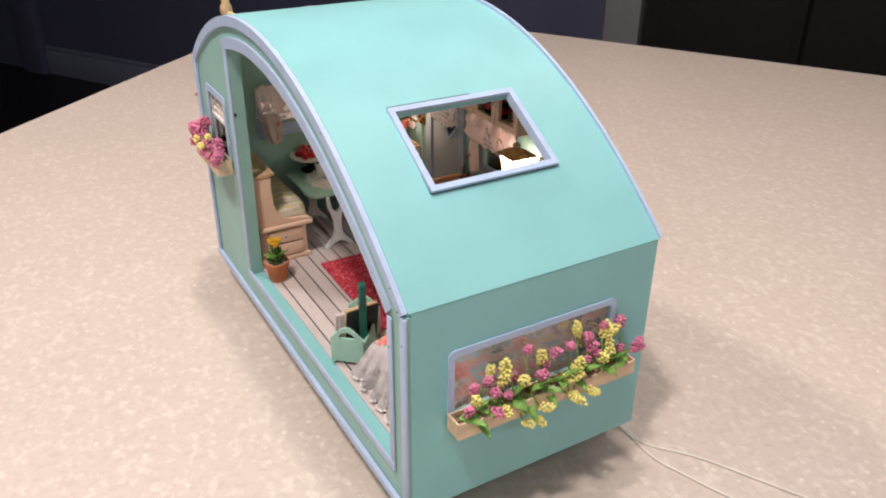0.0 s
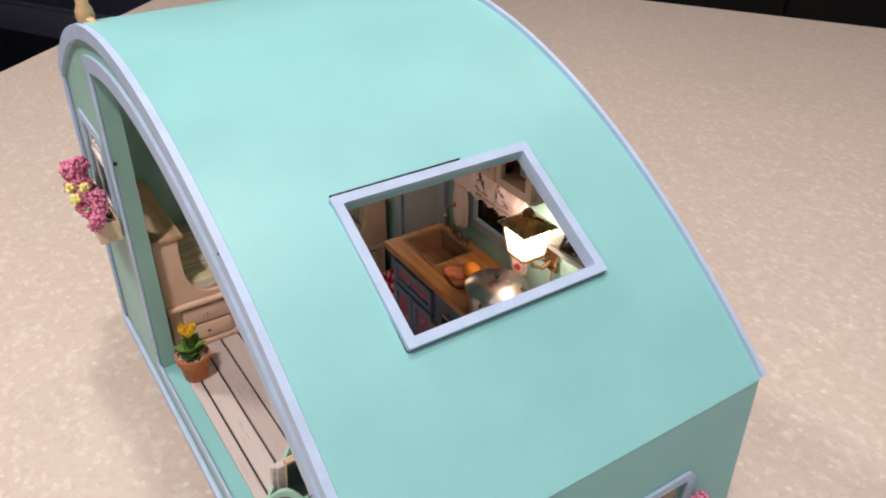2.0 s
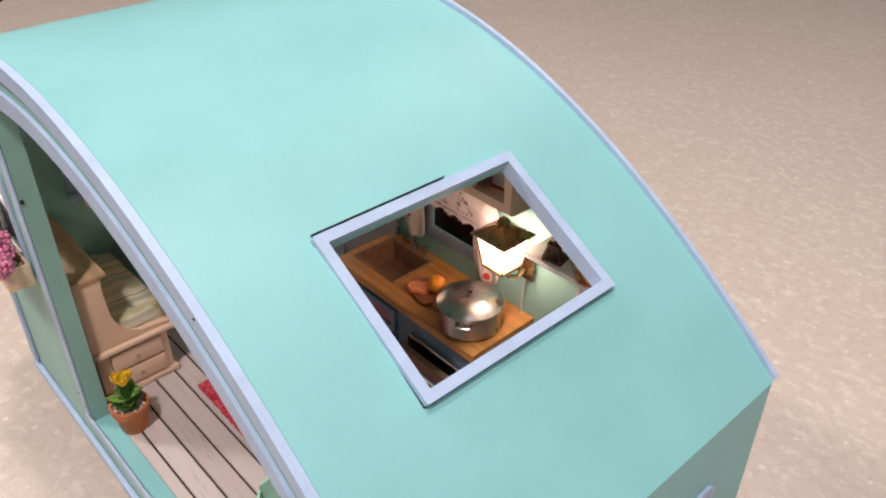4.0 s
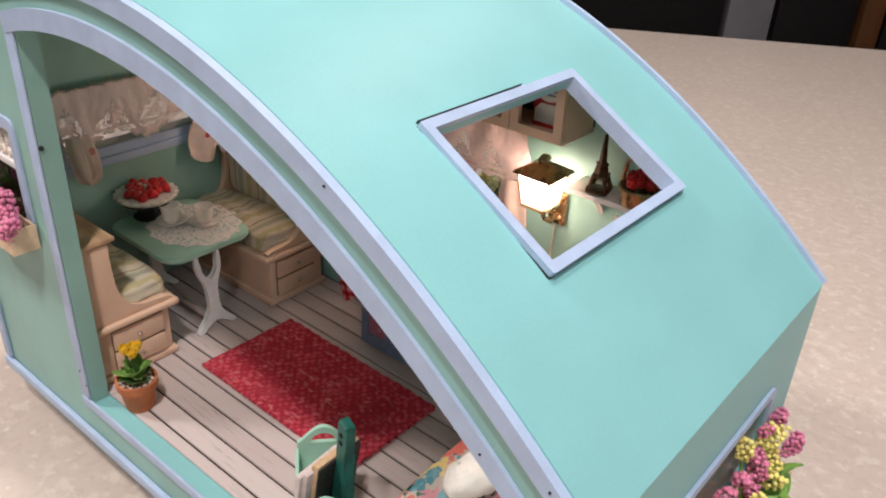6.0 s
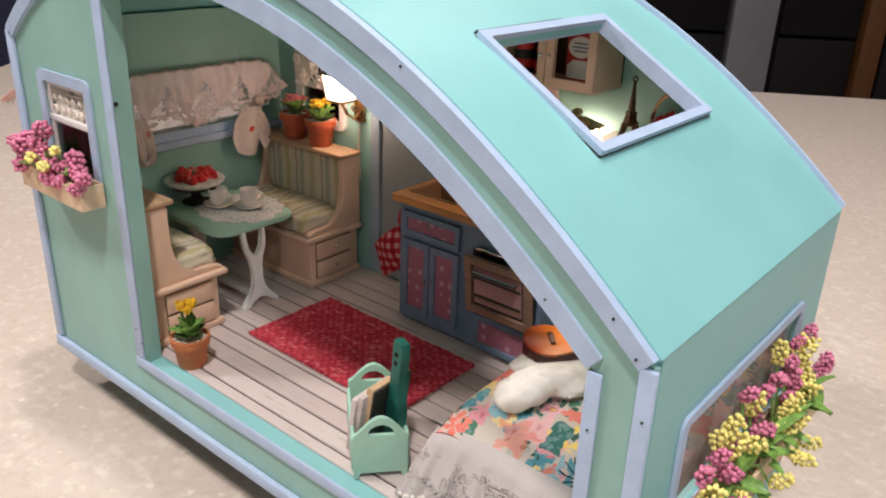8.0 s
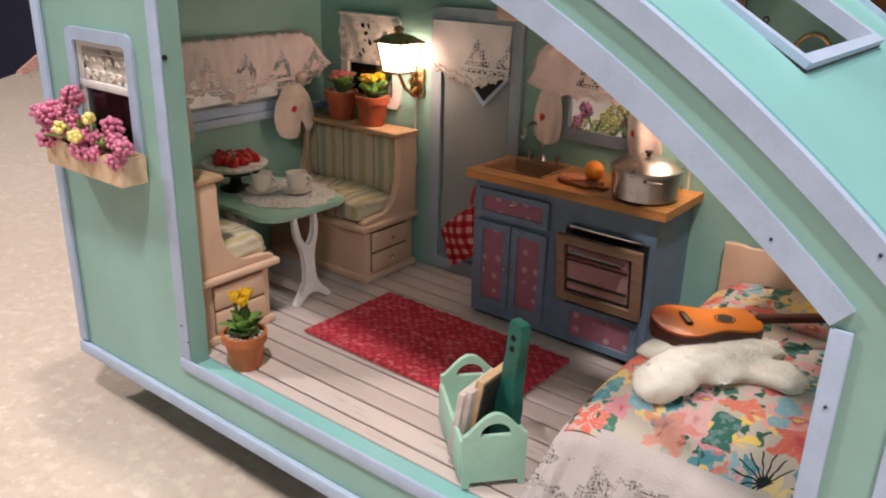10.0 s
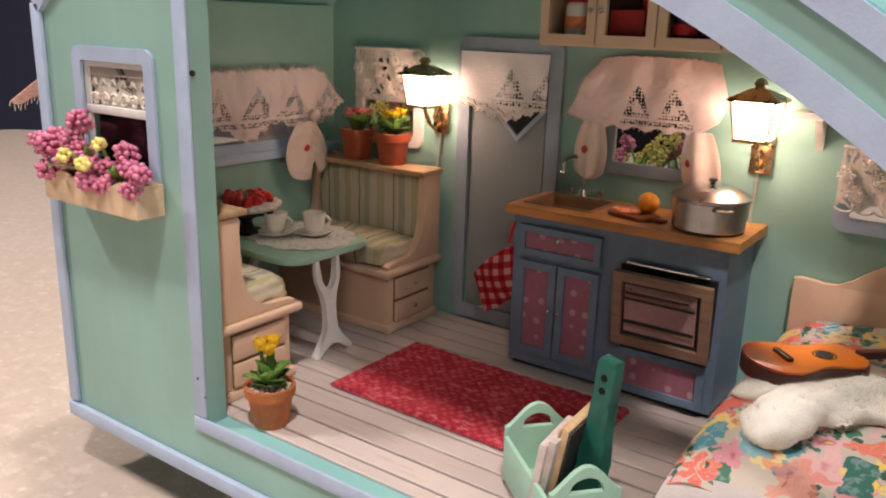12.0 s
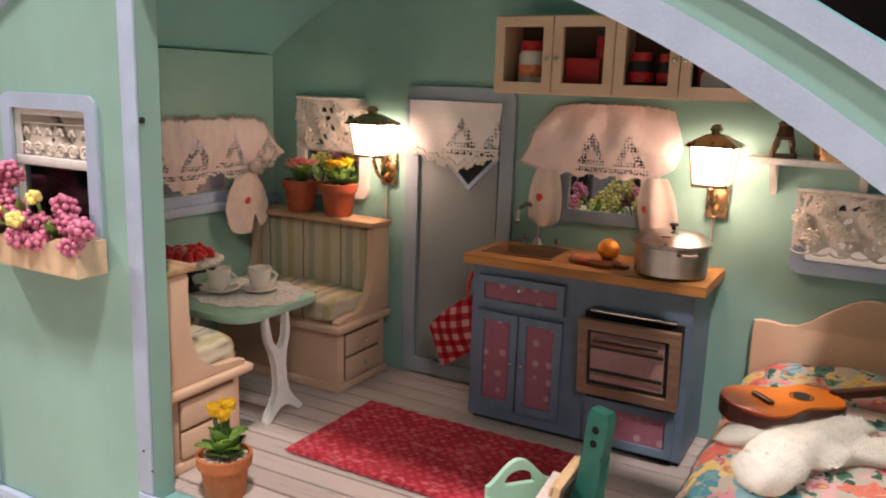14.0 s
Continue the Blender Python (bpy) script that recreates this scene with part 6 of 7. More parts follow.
for z, half in ((0.0135, 0.0026), (0.0122, 0.0032), (0.0109, 0.0024)):
    part("print_bar", boxed(-0.0035, -0.0032, -half, half, z - 0.0003, z + 0.0003), SHADED_TRIM_GREY, box_t, "grey print")


# ---- the shelf over the bed ----
sh = thing("wall_shelf", (XB - 0.0002, 0.0405, 0.1105), 0, "short whitewashed shelf on a small bracket", "shelf")
edge = [(-0.0125 - 0.0004 * math.sin(k * 1.7), 0.0382 * k / 12) for k in range(13)]
part("board", prism([(0.0, 0.0)] + edge + [(0.0, 0.0382)], 2, 0.0, 0.0018, 0.0003), WHITE_PAINT, sh, "white board with a wavy edge")
for y in (0.0298, 0.0060):
    part("bracket", prism([(0.0, 0.0), (-0.0080, 0.0), (-0.0060, -0.0030), (-0.0018, -0.0060), (0.0, -0.0100)], 1, y, y + 0.0022, 0.0003), WHITE_PAINT, sh, "curved white bracket")


def tower():
    t = thing("tower_figurine", (0.1130, 0.0690, 0.1124), 12, "dark bronze lattice tower souvenir on the shelf", "figurine")
    t.matrix_basis = t.matrix_basis @ Matrix.Diagonal((0.82, 0.82, 0.98, 1))
    part("foot", boxed(-0.0042, 0.0042, -0.0042, 0.0042, 0.0, 0.0010, bevel=0.0003), BRONZE, t)
    for sx in (-1, 1):
        for sy in (-1, 1):
            part("leg", tube([(sx * 0.0036, sy * 0.0036, 0.0008), (sx * 0.0026, sy * 0.0026, 0.0036), (sx * 0.0020, sy * 0.0020, 0.0058)], 0.0009, 6), BRONZE, t)
    part("platform", boxed(-0.0030, 0.0030, -0.0030, 0.0030, 0.0052, 0.0062, bevel=0.0003), BRONZE, t)
    part("middle", lathe([(0.0030, 0.0062), (0.0022, 0.0092), (0.0026, 0.0094), (0.0026, 0.0100), (0.0016, 0.0102), (0.0009, 0.0170), (0.0005, 0.0205), (0.0, 0.0206)], 4), BRONZE, t, smooth=20)
    part("ring", tube([(0, 0.0009 * math.cos(a), 0.0213 + 0.0009 * math.sin(a)) for a in (2 * math.pi * k / 12 for k in range(13))], 0.00035, 6), BRONZE, t)
    return t


tower()
bk = thing("berry_basket", (0.1140, 0.0550, 0.1124), 0, "small copper basket of red berries on the shelf", "basket")
bk.matrix_basis = bk.matrix_basis @ Matrix.Diagonal((1.15, 1.15, 1.3, 1))
part("basket", lathe([(0.0, 0.0), (0.0052, 0.0), (0.0060, 0.0040), (0.0064, 0.0044), (0.0060, 0.0048), (0.0054, 0.0040), (0.0, 0.0030)], 26), BRASS, bk, "copper basket")
part("handle", tube([(0.0, 0.0060 * math.cos(a), 0.0044 + 0.0095 * math.sin(a)) for a in (math.pi * k / 14 for k in range(15))], 0.0006, 7), BRASS, bk)
for k in range(12):
    a, r = k * 2.4, 0.0042 * math.sqrt(k / 12)
    part("berry", ball((r * math.cos(a), r * math.sin(a), 0.0056 + 0.0022 * (1 - r / 0.0042)), 0.0019), RED_GLAZE, bk)


# ---- the bed ----
BED = (0.0120, 0.0065)


def bed_cover(u, v):
    """u from the foot to the head, v across; the far side of v slopes out and down."""
    x = 0.0078 + 0.0974 * u
    if v < 0.68:
        y, z = 0.0002 + 0.0560 * v / 0.68, 0.0292
    else:
        q = (v - 0.68) / 0.32
        y, z = 0.0562 + 0.0112 * math.sin(q * math.pi / 2) ** 0.9, 0.0292 - 0.0102 * (1 - math.cos(q * math.pi / 2)) ** 0.9
    front = max(0.0, 0.20 - u) / 0.20
    z -= (0.0085 if v < 0.68 else 0.0085 - 0.0060 * (v - 0.68) / 0.32) * front ** 1.9
    z += (0.0010 * math.sin(u * 15 + 4 * v) + 0.0007 * noise.noise(Vector((u * 9, v * 7, 3)))) * (1 - front) * (1 - v ** 6)
    z += 0.0014 * math.exp(-((u - 0.3) / 0.2) ** 2) * math.sin(math.pi * min(1, v / 0.7)) * (1 - front)
    return (x, y + 0.0008 * math.sin(u * 21) * max(0, v - 0.7), z)


def bed_top(x, y):
    """Height of the cover under a point of the room."""
    u, side = (x - BED[0] - 0.0078) / 0.0974, y - BED[1]
    v = 0.68 * (side - 0.0002) / 0.0560 if side < 0.0562 else 0.68 + 0.32 * 2 / math.pi * math.asin(min(1.0, (side - 0.0562) / 0.0112) ** 1.11)
    return FLOOR + bed_cover(max(0.0, min(1.0, u)), max(0.0, min(1.0, v)))[2]


def bed():
    b = thing("bed", (*BED, FLOOR), 0, "small bed with floral cotton cover, lace skirt and cream headboard", "bed")
    part("frame", boxed(0.0120, 0.1060, 0.0015, 0.0585, 0.0, 0.0160, bevel=0.0006), CARD, b, "tan wooden bed frame")
    part("mattress", boxed(0.0215, 0.1050, 0.0035, 0.0570, 0.0160, 0.0262, bevel=0.003), CARD, b)

    part("cover", sheet(bed_cover, 80, 56, 0.0012), FLORAL, b, "white cotton cover printed with large flowers", smooth=80)

    def skirt(u, v):
        ruff = math.sin(u * 46 + 1.3 * math.sin(u * 9)) * 0.0016 + math.sin(u * 103) * 0.0005
        q = min(1, u / 0.80)
        y = 0.0002 + 0.0545 * q + 0.0125 * max(0.0, u - 0.80) / 0.20 + 0.0055 * v * max(0.0, u - 0.7) / 0.3
        drop = 0.0224 - 0.0030 * max(0.0, (u - 0.80) / 0.20) ** 1.5
        x = 0.0096 - 0.0022 * math.sin(min(1, v * 5) * math.pi / 2) - (0.0096 + ruff) * v ** 1.1
        return (x, y, 0.0008 + drop * (1 - v) + 0.0008 * (0.5 + 0.5 * math.sin(u * 150)) * v)

    part("lace_skirt", sheet(skirt, 110, 30, 0.0004), BED_LACE, b, "white lace skirt hanging over the foot end", smooth=80)
    hem = bmesh.new()
    for k in range(64):
        p = skirt(0.97 * k / 63, 0.99)
        ball((p[0] - 0.0004, p[1], p[2] + 0.0002), 0.0008, hem, 1)
    part("lace_hem", hem, CORD, b, "picot hem of the lace")

    def side_skirt(u, v):
        x = 0.0090 + 0.0860 * u
        y = 0.0668 + 0.0070 * v ** 1.1 + (math.sin(u * 70) * 0.0014 + math.sin(u * 160) * 0.0005) * v
        return (x, y, 0.0195 * (1 - v) ** 0.8 + 0.0006)

    part("lace_skirt", sheet(side_skirt, 90, 14, 0.0004), BED_LACE, b, "white lace hanging along the side", smooth=80)
    top = []
    for k in range(33):
        u = k / 32
        q = max(0.0, min(1.0, (1 - abs(2 * u - 1) - 0.36) / 0.52))
        top.append((0.0005 + 0.0655 * u, 0.0424 + 0.0104 * q * q * (3 - 2 * q) + 0.0006 * math.cos(abs(2 * u - 1) * 14)))
    part("headboard", prism([(0.0005, 0.010), *top, (0.0660, 0.010)], 0, 0.1065, 0.1088, 0.0005), CREAM, b, "cream headboard with a wavy top")
    return b


bed()
single("pillow", cushion(-0.0120, 0.0120, -0.0300, 0.0300, 0.0, 0.0096, 0.0030, 9), FLORAL, (0.1050, 0.0360, FLOOR + 0.0206), 0, "plump floral pillow against the headboard", "pillow", smooth=80)


def fleece():
    """A small white pelt: two thick fluffy rolls that lie crosswise, with short pile standing on them."""
    f = thing("fleece_throw", (0.0555, 0.0500, bed_top(0.0555, 0.0500)), 0, "soft white fleece pelt with four plump limbs on the bed", "throw")
    core = bmesh.new()
    for ax, ay, bx, by, r0, r1, flat, lift in ((-0.0010, 0.0146, 0.0015, -0.0160, 0.0062, 0.0068, 0.34, 0.0002), (-0.0178, 0.0072, 0.0140, -0.0070, 0.0074, 0.0066, 0.50, 0.0013)):
        for k in range(13):
            q = k / 12
            waist = 1 - 0.08 * math.sin(math.pi * q)
            ball((ax + (bx - ax) * q + 0.0008 * math.sin(q * 9), ay + (by - ay) * q, lift + 0.0005 * math.sin(q * 7)), (r0 + (r1 - r0) * q) * waist, core, 2, (1, 1, flat))
    ball((-0.0008, 0.0, 0.0002), 0.0108, core, 3, (1.05, 0.95, 0.28))
    me = finish("pelt", core, FELT_WHITE, 80)
    ob = new("pelt", me)
    fuse = ob.modifiers.new("fuse", "REMESH")
    fuse.mode, fuse.voxel_size, fuse.use_smooth_shade = "VOXEL", 0.0007, True
    soft = ob.modifiers.new("soft", "SMOOTH")
    soft.factor, soft.iterations = 0.6, 14
    solid = bpy.data.meshes.new_from_object(ob.evaluated_get(bpy.context.evaluated_depsgraph_get()))
    bpy.data.objects.remove(ob)
    for v in solid.vertices:
        v.co.z += 0.0018 + bed_top(f.location.x + v.co.x, f.location.y + v.co.y) - f.location.z
        v.co += v.normal * (0.00018 * noise.noise(v.co * 480) + 0.0010 * noise.noise(v.co * 210) + 0.0013 * noise.noise(v.co * 95))
    solid.shade_smooth()
    pelt = new("pelt", solid)
    pelt.parent = f
    verts, faces = [], []
    rng = random.Random(4)
    for k in range(14000):
        v = solid.vertices[rng.randrange(len(solid.vertices))]
        if v.normal.z < -0.3:
            continue
        way = (v.normal + Vector((rng.uniform(-0.8, 0.8), rng.uniform(-0.8, 0.8), rng.uniform(-0.5, 0.4)))).normalized()
        side = way.orthogonal().normalized() * 0.00004
        p = v.co - v.normal * 0.0001 + side * rng.uniform(-4, 4)
        i = len(verts)
        verts += [p + side, p - side, p + way * rng.uniform(0.0003, 0.0012)]
        faces.append((i, i + 1, i + 2))
    nap = bpy.data.meshes.new("nap")
    nap.from_pydata(verts, [], faces)
    nap.materials.append(NAP)
    hair = new("nap", nap)
    hair.parent = f
    tagged(hair, "short soft white nap", kind="stuff")
    return f


fleece()


def guitar():
    g = thing("toy_guitar", (0.0668, 0.0577, FLOOR + 0.0334), -47, "orange toy guitar with a dark neck lying on the bed", "guitar", roll=0, pitch=0)

    shape = ((0.0, 0.0), (0.03, 0.0050), (0.09, 0.0080), (0.18, 0.0098), (0.28, 0.0102), (0.40, 0.0090), (0.50, 0.0075), (0.58, 0.0068), (0.68, 0.0070), (0.78, 0.0077), (0.88, 0.0076), (0.95, 0.0060), (0.985, 0.0040), (1.0, 0.0))
    outline = []
    for k in range(49):
        s = (1 - math.cos(math.pi * k / 48)) / 2
        outline.append((-0.0150 + 0.0300 * s, float(np.interp(s, [p[0] for p in shape], [p[1] for p in shape]))))
    full = outline + [(x, -y) for x, y in reversed(outline[1:-1])]
    part("body", prism(full, 2, 0.0, 0.0040, 0.0004), GUITAR_SIDE, g, "dark guitar body")
    part("soundboard", prism([(x * 0.985, y * 0.97) for x, y in full], 2, 0.0039, 0.0046, 0.0002), GUITAR_TOP, g, "orange soundboard")
    part("sound_hole", lathe([(0.0, 0.0), (0.0021, 0.0), (0.0021, 0.0002), (0.0, 0.0002)], 24, (0.0052, 0, 0.00455)), DARK, g, "dark sound hole")
    part("rosette", ribbon([(0.0025 * math.cos(a) + 0.0052, 0.0025 * math.sin(a)) for a in (2 * math.pi * k / 24 for k in range(24))], [(0.0029 * math.cos(a) + 0.0052, 0.0029 * math.sin(a)) for a in (2 * math.pi * k / 24 for k in range(24))], 2, 0.0045, 0.0047, closed=True), GUITAR_SIDE, g)
    part("bridge", boxed(-0.0066, -0.0050, -0.0036, 0.0036, 0.0045, 0.0056, bevel=0.0003), GUITAR_SIDE, g, "dark bridge")
    part("neck", boxed(0.0140, 0.0440, -0.0013, 0.0013, 0.0034, 0.0056, bevel=0.0005), GUITAR_SIDE, g, "dark neck")
    part("headstock", boxed(0.0438, 0.0520, -0.0020, 0.0020, 0.0030, 0.0050, bevel=0.0005), GUITAR_SIDE, g)
    return g


guitar()


# ---- rack with magazines, rug ----
def magazine_rack():
    r = thing("magazine_rack", (0.0222, 0.1002, FLOOR), -41, "mint green magazine rack with arched handles", "magazine rack")
    w, d = 0.0168, 0.0326

    def end_panel(y0, y1):
        """A board on two small feet whose top edge sweeps up into a handle with a slot."""
        n = 32
        xs = [w / 2 - w * k / n for k in range(n + 1)]
        top = [0.0158 + 0.0060 * max(0.0, math.cos(min(1.0, abs(q) / 0.0080) * math.pi / 2)) ** 1.3 for q in xs]
        slot = [0.0154 + (0.0038 * math.sqrt(max(0.0, 1 - (q / 0.0042) ** 2)) if abs(q) < 0.0042 else 0.0) for q in xs]
        low = ribbon([(q, 0.0018 if abs(q) < w / 2 - 0.0018 else 0.0) for q in xs], [(q, 0.0154) for q in xs], 1, y0, y1)
        arch = ribbon(list(zip(xs, slot)), list(zip(xs, top)), 1, y0, y1)
        me = bpy.data.meshes.new("tmp")
        arch.to_mesh(me)
        arch.free()
        low.from_mesh(me)
        bpy.data.meshes.remove(me)
        return low

    part("end_panel", end_panel(-d / 2, -d / 2 + 0.0015), MINT_CRAFT, r, "mint end panel with a cut-out handle", smooth=25)
    part("end_panel", end_panel(d / 2 - 0.0015, d / 2), MINT_CRAFT, r, "mint end panel with a cut-out handle", smooth=25)
    for s in (-1, 1):
        part("side_panel", boxed(s * w / 2 - 0.0006, s * w / 2 + 0.0006, -d / 2 + 0.0015, d / 2 - 0.0015, 0.0020, 0.0136, bevel=0.0003), MINT_CRAFT, r)
    part("bottom", boxed(-w / 2 + 0.0006, w / 2 - 0.0006, -d / 2 + 0.0015, d / 2 - 0.0015, 0.0022, 0.0034), MINT_CRAFT, r)
    return r


magazine_rack()
RACK = pose(0.0222, 0.1002, FLOOR, 0, 0, -41)


def in_rack(x, y, z, tilt, turn=0):
    return RACK @ pose(x, y, z, 0, 0, turn) @ pose(0, 0, 0, 0, tilt, 0)


for x, h, tilt, turn in ((-0.0036, 0.0200, 8, -44), (-0.0015, 0.0208, 9, -46)):
    ob = single("magazine", boxed(-0.0009, 0.0009, -0.0088, 0.0084, 0.0, h, bevel=0.0002), MAGAZINE, (0, 0, 0), 0, "thin pale magazine standing in the rack", "magazine", "magazines in the rack")
    ob.matrix_basis = in_rack(x, 0.0, 0.0036, tilt, turn)
book = thing("book", (0, 0, 0), 0, "tan-edged book with black covers leaning in the rack", "book")
book.matrix_basis = in_rack(0.0016, 0.0008, 0.0036, 9, -47)
part("page_block", boxed(-0.0009, 0.0009, -0.0088, 0.0088, 0.0, 0.0232, bevel=0.0003), CARD, book, "tan page block")
for s in (-1, 1):
    part("cover", boxed(s * 0.0013 - 0.0003, s * 0.0013 + 0.0003, -0.0090, 0.0090, -0.0002, 0.0228, bevel=0.0002), CARD if s < 0 else BLACK_COVER, book, "tan back cover" if s < 0 else "black speckled cover")


def guitar_case():
    g = thing("guitar_case", (0, 0, 0), 0, "dark teal guitar case standing in the rack", "guitar case")
    g.matrix_basis = in_rack(0.0052, -0.0052, 0.0036, 0, 24) @ pose(0, 0, 0, 6, 0, 0)
    pts = [(0.0038, 0.0), (0.0047, 0.0034), (0.0047, 0.0076), (0.0035, 0.0118), (0.0031, 0.0142), (0.0036, 0.0176), (0.0031, 0.0212), (0.0021, 0.0238), (0.0020, 0.0290), (0.0027, 0.0304), (0.0028, 0.0390), (0.0021, 0.0404)]
    outline = pts + [(-x, z) for x, z in reversed(pts)]
    part("shell", prism(outline, 0, -0.0017, 0.0017, 0.0006), TEAL_CASE, g, "teal case shell")
    for z in (0.0328, 0.0360):
        part("latch", lathe([(0.0, 0.0), (0.0009, 0.0), (0.0008, 0.0004), (0.0, 0.0005)], 10), BLACK_CABINET, g, "small dark latch").matrix_basis = pose(-0.0016, 0, z, 0, -90, 0)
    return g


guitar_case()


def rug():
    def fn(u, v):
        x, y = (u - 0.5) * 0.0445, (v - 0.5) * 0.0830
        lift = 0.0004 * noise.noise(Vector((u * 5, v * 7, 8))) + 0.0003 * abs(math.sin(v * 9))
        rag = 0.0003 * math.sin(v * 90) if u in (0.0, 1.0) else 0.0
        ragv = 0.0004 * noise.noise(Vector((u * 60, v, 2))) if v in (0.0, 1.0) else 0.0
        return (x + rag, y + ragv, 0.0008 + lift)

    r = thing("rug", (0.0615, 0.1487, FLOOR), -0.5, "red and pink woven rug on the boards", "rug")
    part("weave", sheet(fn, 40, 70, 0.0009), RUG, r, smooth=80)
    bm = bmesh.new()
    for k in range(110):
        x = (k / 109 - 0.5) * 0.0441
        for s in (-1, 1):
            if random.random() < 0.8:
                tube([(x, s * 0.0413, 0.0010), (x + rand(-0.0004, 0.0004), s * (0.0415 + rand(0.0003, 0.0011)), 0.0006)], 0.0002, 4, bm)
    for k in range(160):
        y = (k / 159 - 0.5) * 0.0826
        for s in (-1, 1):
            tube([(s * 0.0220, y, 0.0010), (s * (0.0223 + rand(0.0001, 0.0006)), y + rand(-0.0005, 0.0005), 0.0006)], 0.0002, 4, bm)
    tagged(part("fringe", bm, RUG, r, "short frayed ends"), "short frayed ends", kind="stuff")
    return r


rug()


# ---- window boxes with flowers ----
HEADS = {}


def bud_cluster(n, size, r, seed):
    """A loose head of round buds that fill a lumpy egg, along local z."""
    rng = random.Random(seed)
    bm = bmesh.new()
    for k in range(n):
        u = (k + 0.5) / n
        a = k * 2.4 + rng.uniform(-0.3, 0.3)
        lat = math.acos(1 - 2 * u)
        w = 0.82 + 0.30 * rng.random()
        ball((size[0] * w * math.sin(lat) * math.cos(a), size[0] * w * math.sin(lat) * math.sin(a), size[1] * (1 - w * math.cos(lat))), r * rng.uniform(0.8, 1.2), bm, 1)
    return bm


def flower_head(parent, place, lean, turn, colour, full):
    key = (colour, full, random.randrange(4))
    if key not in HEADS:
        k = key[2]
        if full and colour == "pink":
            bm = bud_cluster(26 + 3 * k, (0.0024 + 0.00015 * k, 0.0029 + 0.0002 * k), 0.00098, 10 + k)
        elif full:
            bm = bud_cluster(8 + k, (0.0015, 0.0014), 0.00105, 30 + k)
        elif colour == "pink":
            bm = bud_cluster(24 + 3 * k, (0.0014 + 0.0001 * k, 0.0026 + 0.0003 * k), 0.00070, 10 + k)
        else:
            bm = bud_cluster(22 + 4 * k, (0.0014 + 0.0002 * k, 0.0028 + 0.0006 * k), 0.00066, 30 + k)
        HEADS[key] = finish("flower_head", bm, PINK_BUD if colour == "pink" else YELLOW_BUD, 60)
    ob = new("flower_head", HEADS[key])
    ob.parent = parent
    ob.matrix_basis = Matrix.Translation(place) @ Matrix.Rotation(turn, 4, "Z") @ Matrix.Rotation(lean, 4, "Y") @ Matrix.Diagonal((1.0, 1.0, 1.0, 1) if full else (1.15, 1.15, 1.05, 1))
    return tagged(ob, "pink bud cluster" if colour == "pink" else "yellow bud cluster")


def trough(width, depth, height, wave):
    """A planter box with a wavy front edge; its back lies along local y at x = 0."""
    n = 24
    bm = boxed(-depth, 0.0, 0.0, width, 0.0, 0.0010)
    front = [(width * k / n, height - wave * (0.5 + 0.5 * math.sin(k * 1.25))) for k in range(n + 1)]
    me = bpy.data.meshes.new("tmp")
    f = prism([(0.0, 0.0), *front, (width, 0.0)], 0, -depth - 0.0010, -depth)
    f.to_mesh(me)
    f.free()
    bm.from_mesh(me)
    bpy.data.meshes.remove(me)
    box(bm, -depth, 0.0, 0.0, 0.0010, 0.0010, height - 0.0006)
    box(bm, -depth, 0.0, width - 0.0010, width, 0.0010, height - 0.0006)
    box(bm, -0.0008, 0.0, 0.001, width - 0.001, 0.0010, height - 0.0006)
    return bm


def window_box(place, turn, width, depth, height, label, heads, blades, seed, size=1.0, full=False):
    """heads: (share of the width, rise over the rim, reach outwards, colour)."""
    random.seed(seed)
    w = thing("window_box", place, turn, label, "window box", "window boxes")
    part("trough", trough(width, depth, height, 0.0016), TROUGH_WOOD, w, "pale wooden trough with a wavy edge", smooth=20)
    moss = bmesh.new()
    for k in range(120):
        ball((-rand(0.001, depth - 0.0006), rand(0.0015, width - 0.0015), height - 0.0022 + rand(-0.0005, 0.0014)), rand(0.0006, 0.0016), moss, 1, (1, 1, 0.6))
    part("moss", moss, MOSS_AND_SHADE, w, "dry brown moss")
    for share, rise, reach, colour in heads:
        tip = Vector((-reach, width * share, height + rise))
        root = Vector((-depth * rand(0.35, 0.65), min(width - 0.003, max(0.003, width * share + rand(-0.004, 0.004))), height - 0.001))
        low = rise < 0.002
        lean = radians(rand(60, 125) if low else rand(12, 68))
        turn_ = radians(rand(120, 240))
        middle = root.lerp(tip, 0.5) + Vector((0, 0, 0.0030 if low else 0.0004))
        part("stem", tube([root, middle, tip], 0.00042, 6), LEAF, w)
        flower_head(w, tip - Vector((0, 0, 0.0018 if full else 0.0012)), lean, turn_, colour, full)
    for share, length, lift, swing in blades:
        m = Matrix.Translation((-depth * 0.6, width * share, height - 0.001)) @ Matrix.Rotation(radians(180 + swing), 4, "Z") @ Matrix.Rotation(radians(-lift), 4, "Y")
        part("leaf", leaf_mesh(length, 0.0030 * size, -length * 0.22, m=m), LEAF, w, "bright green blade", smooth=60)
    return w


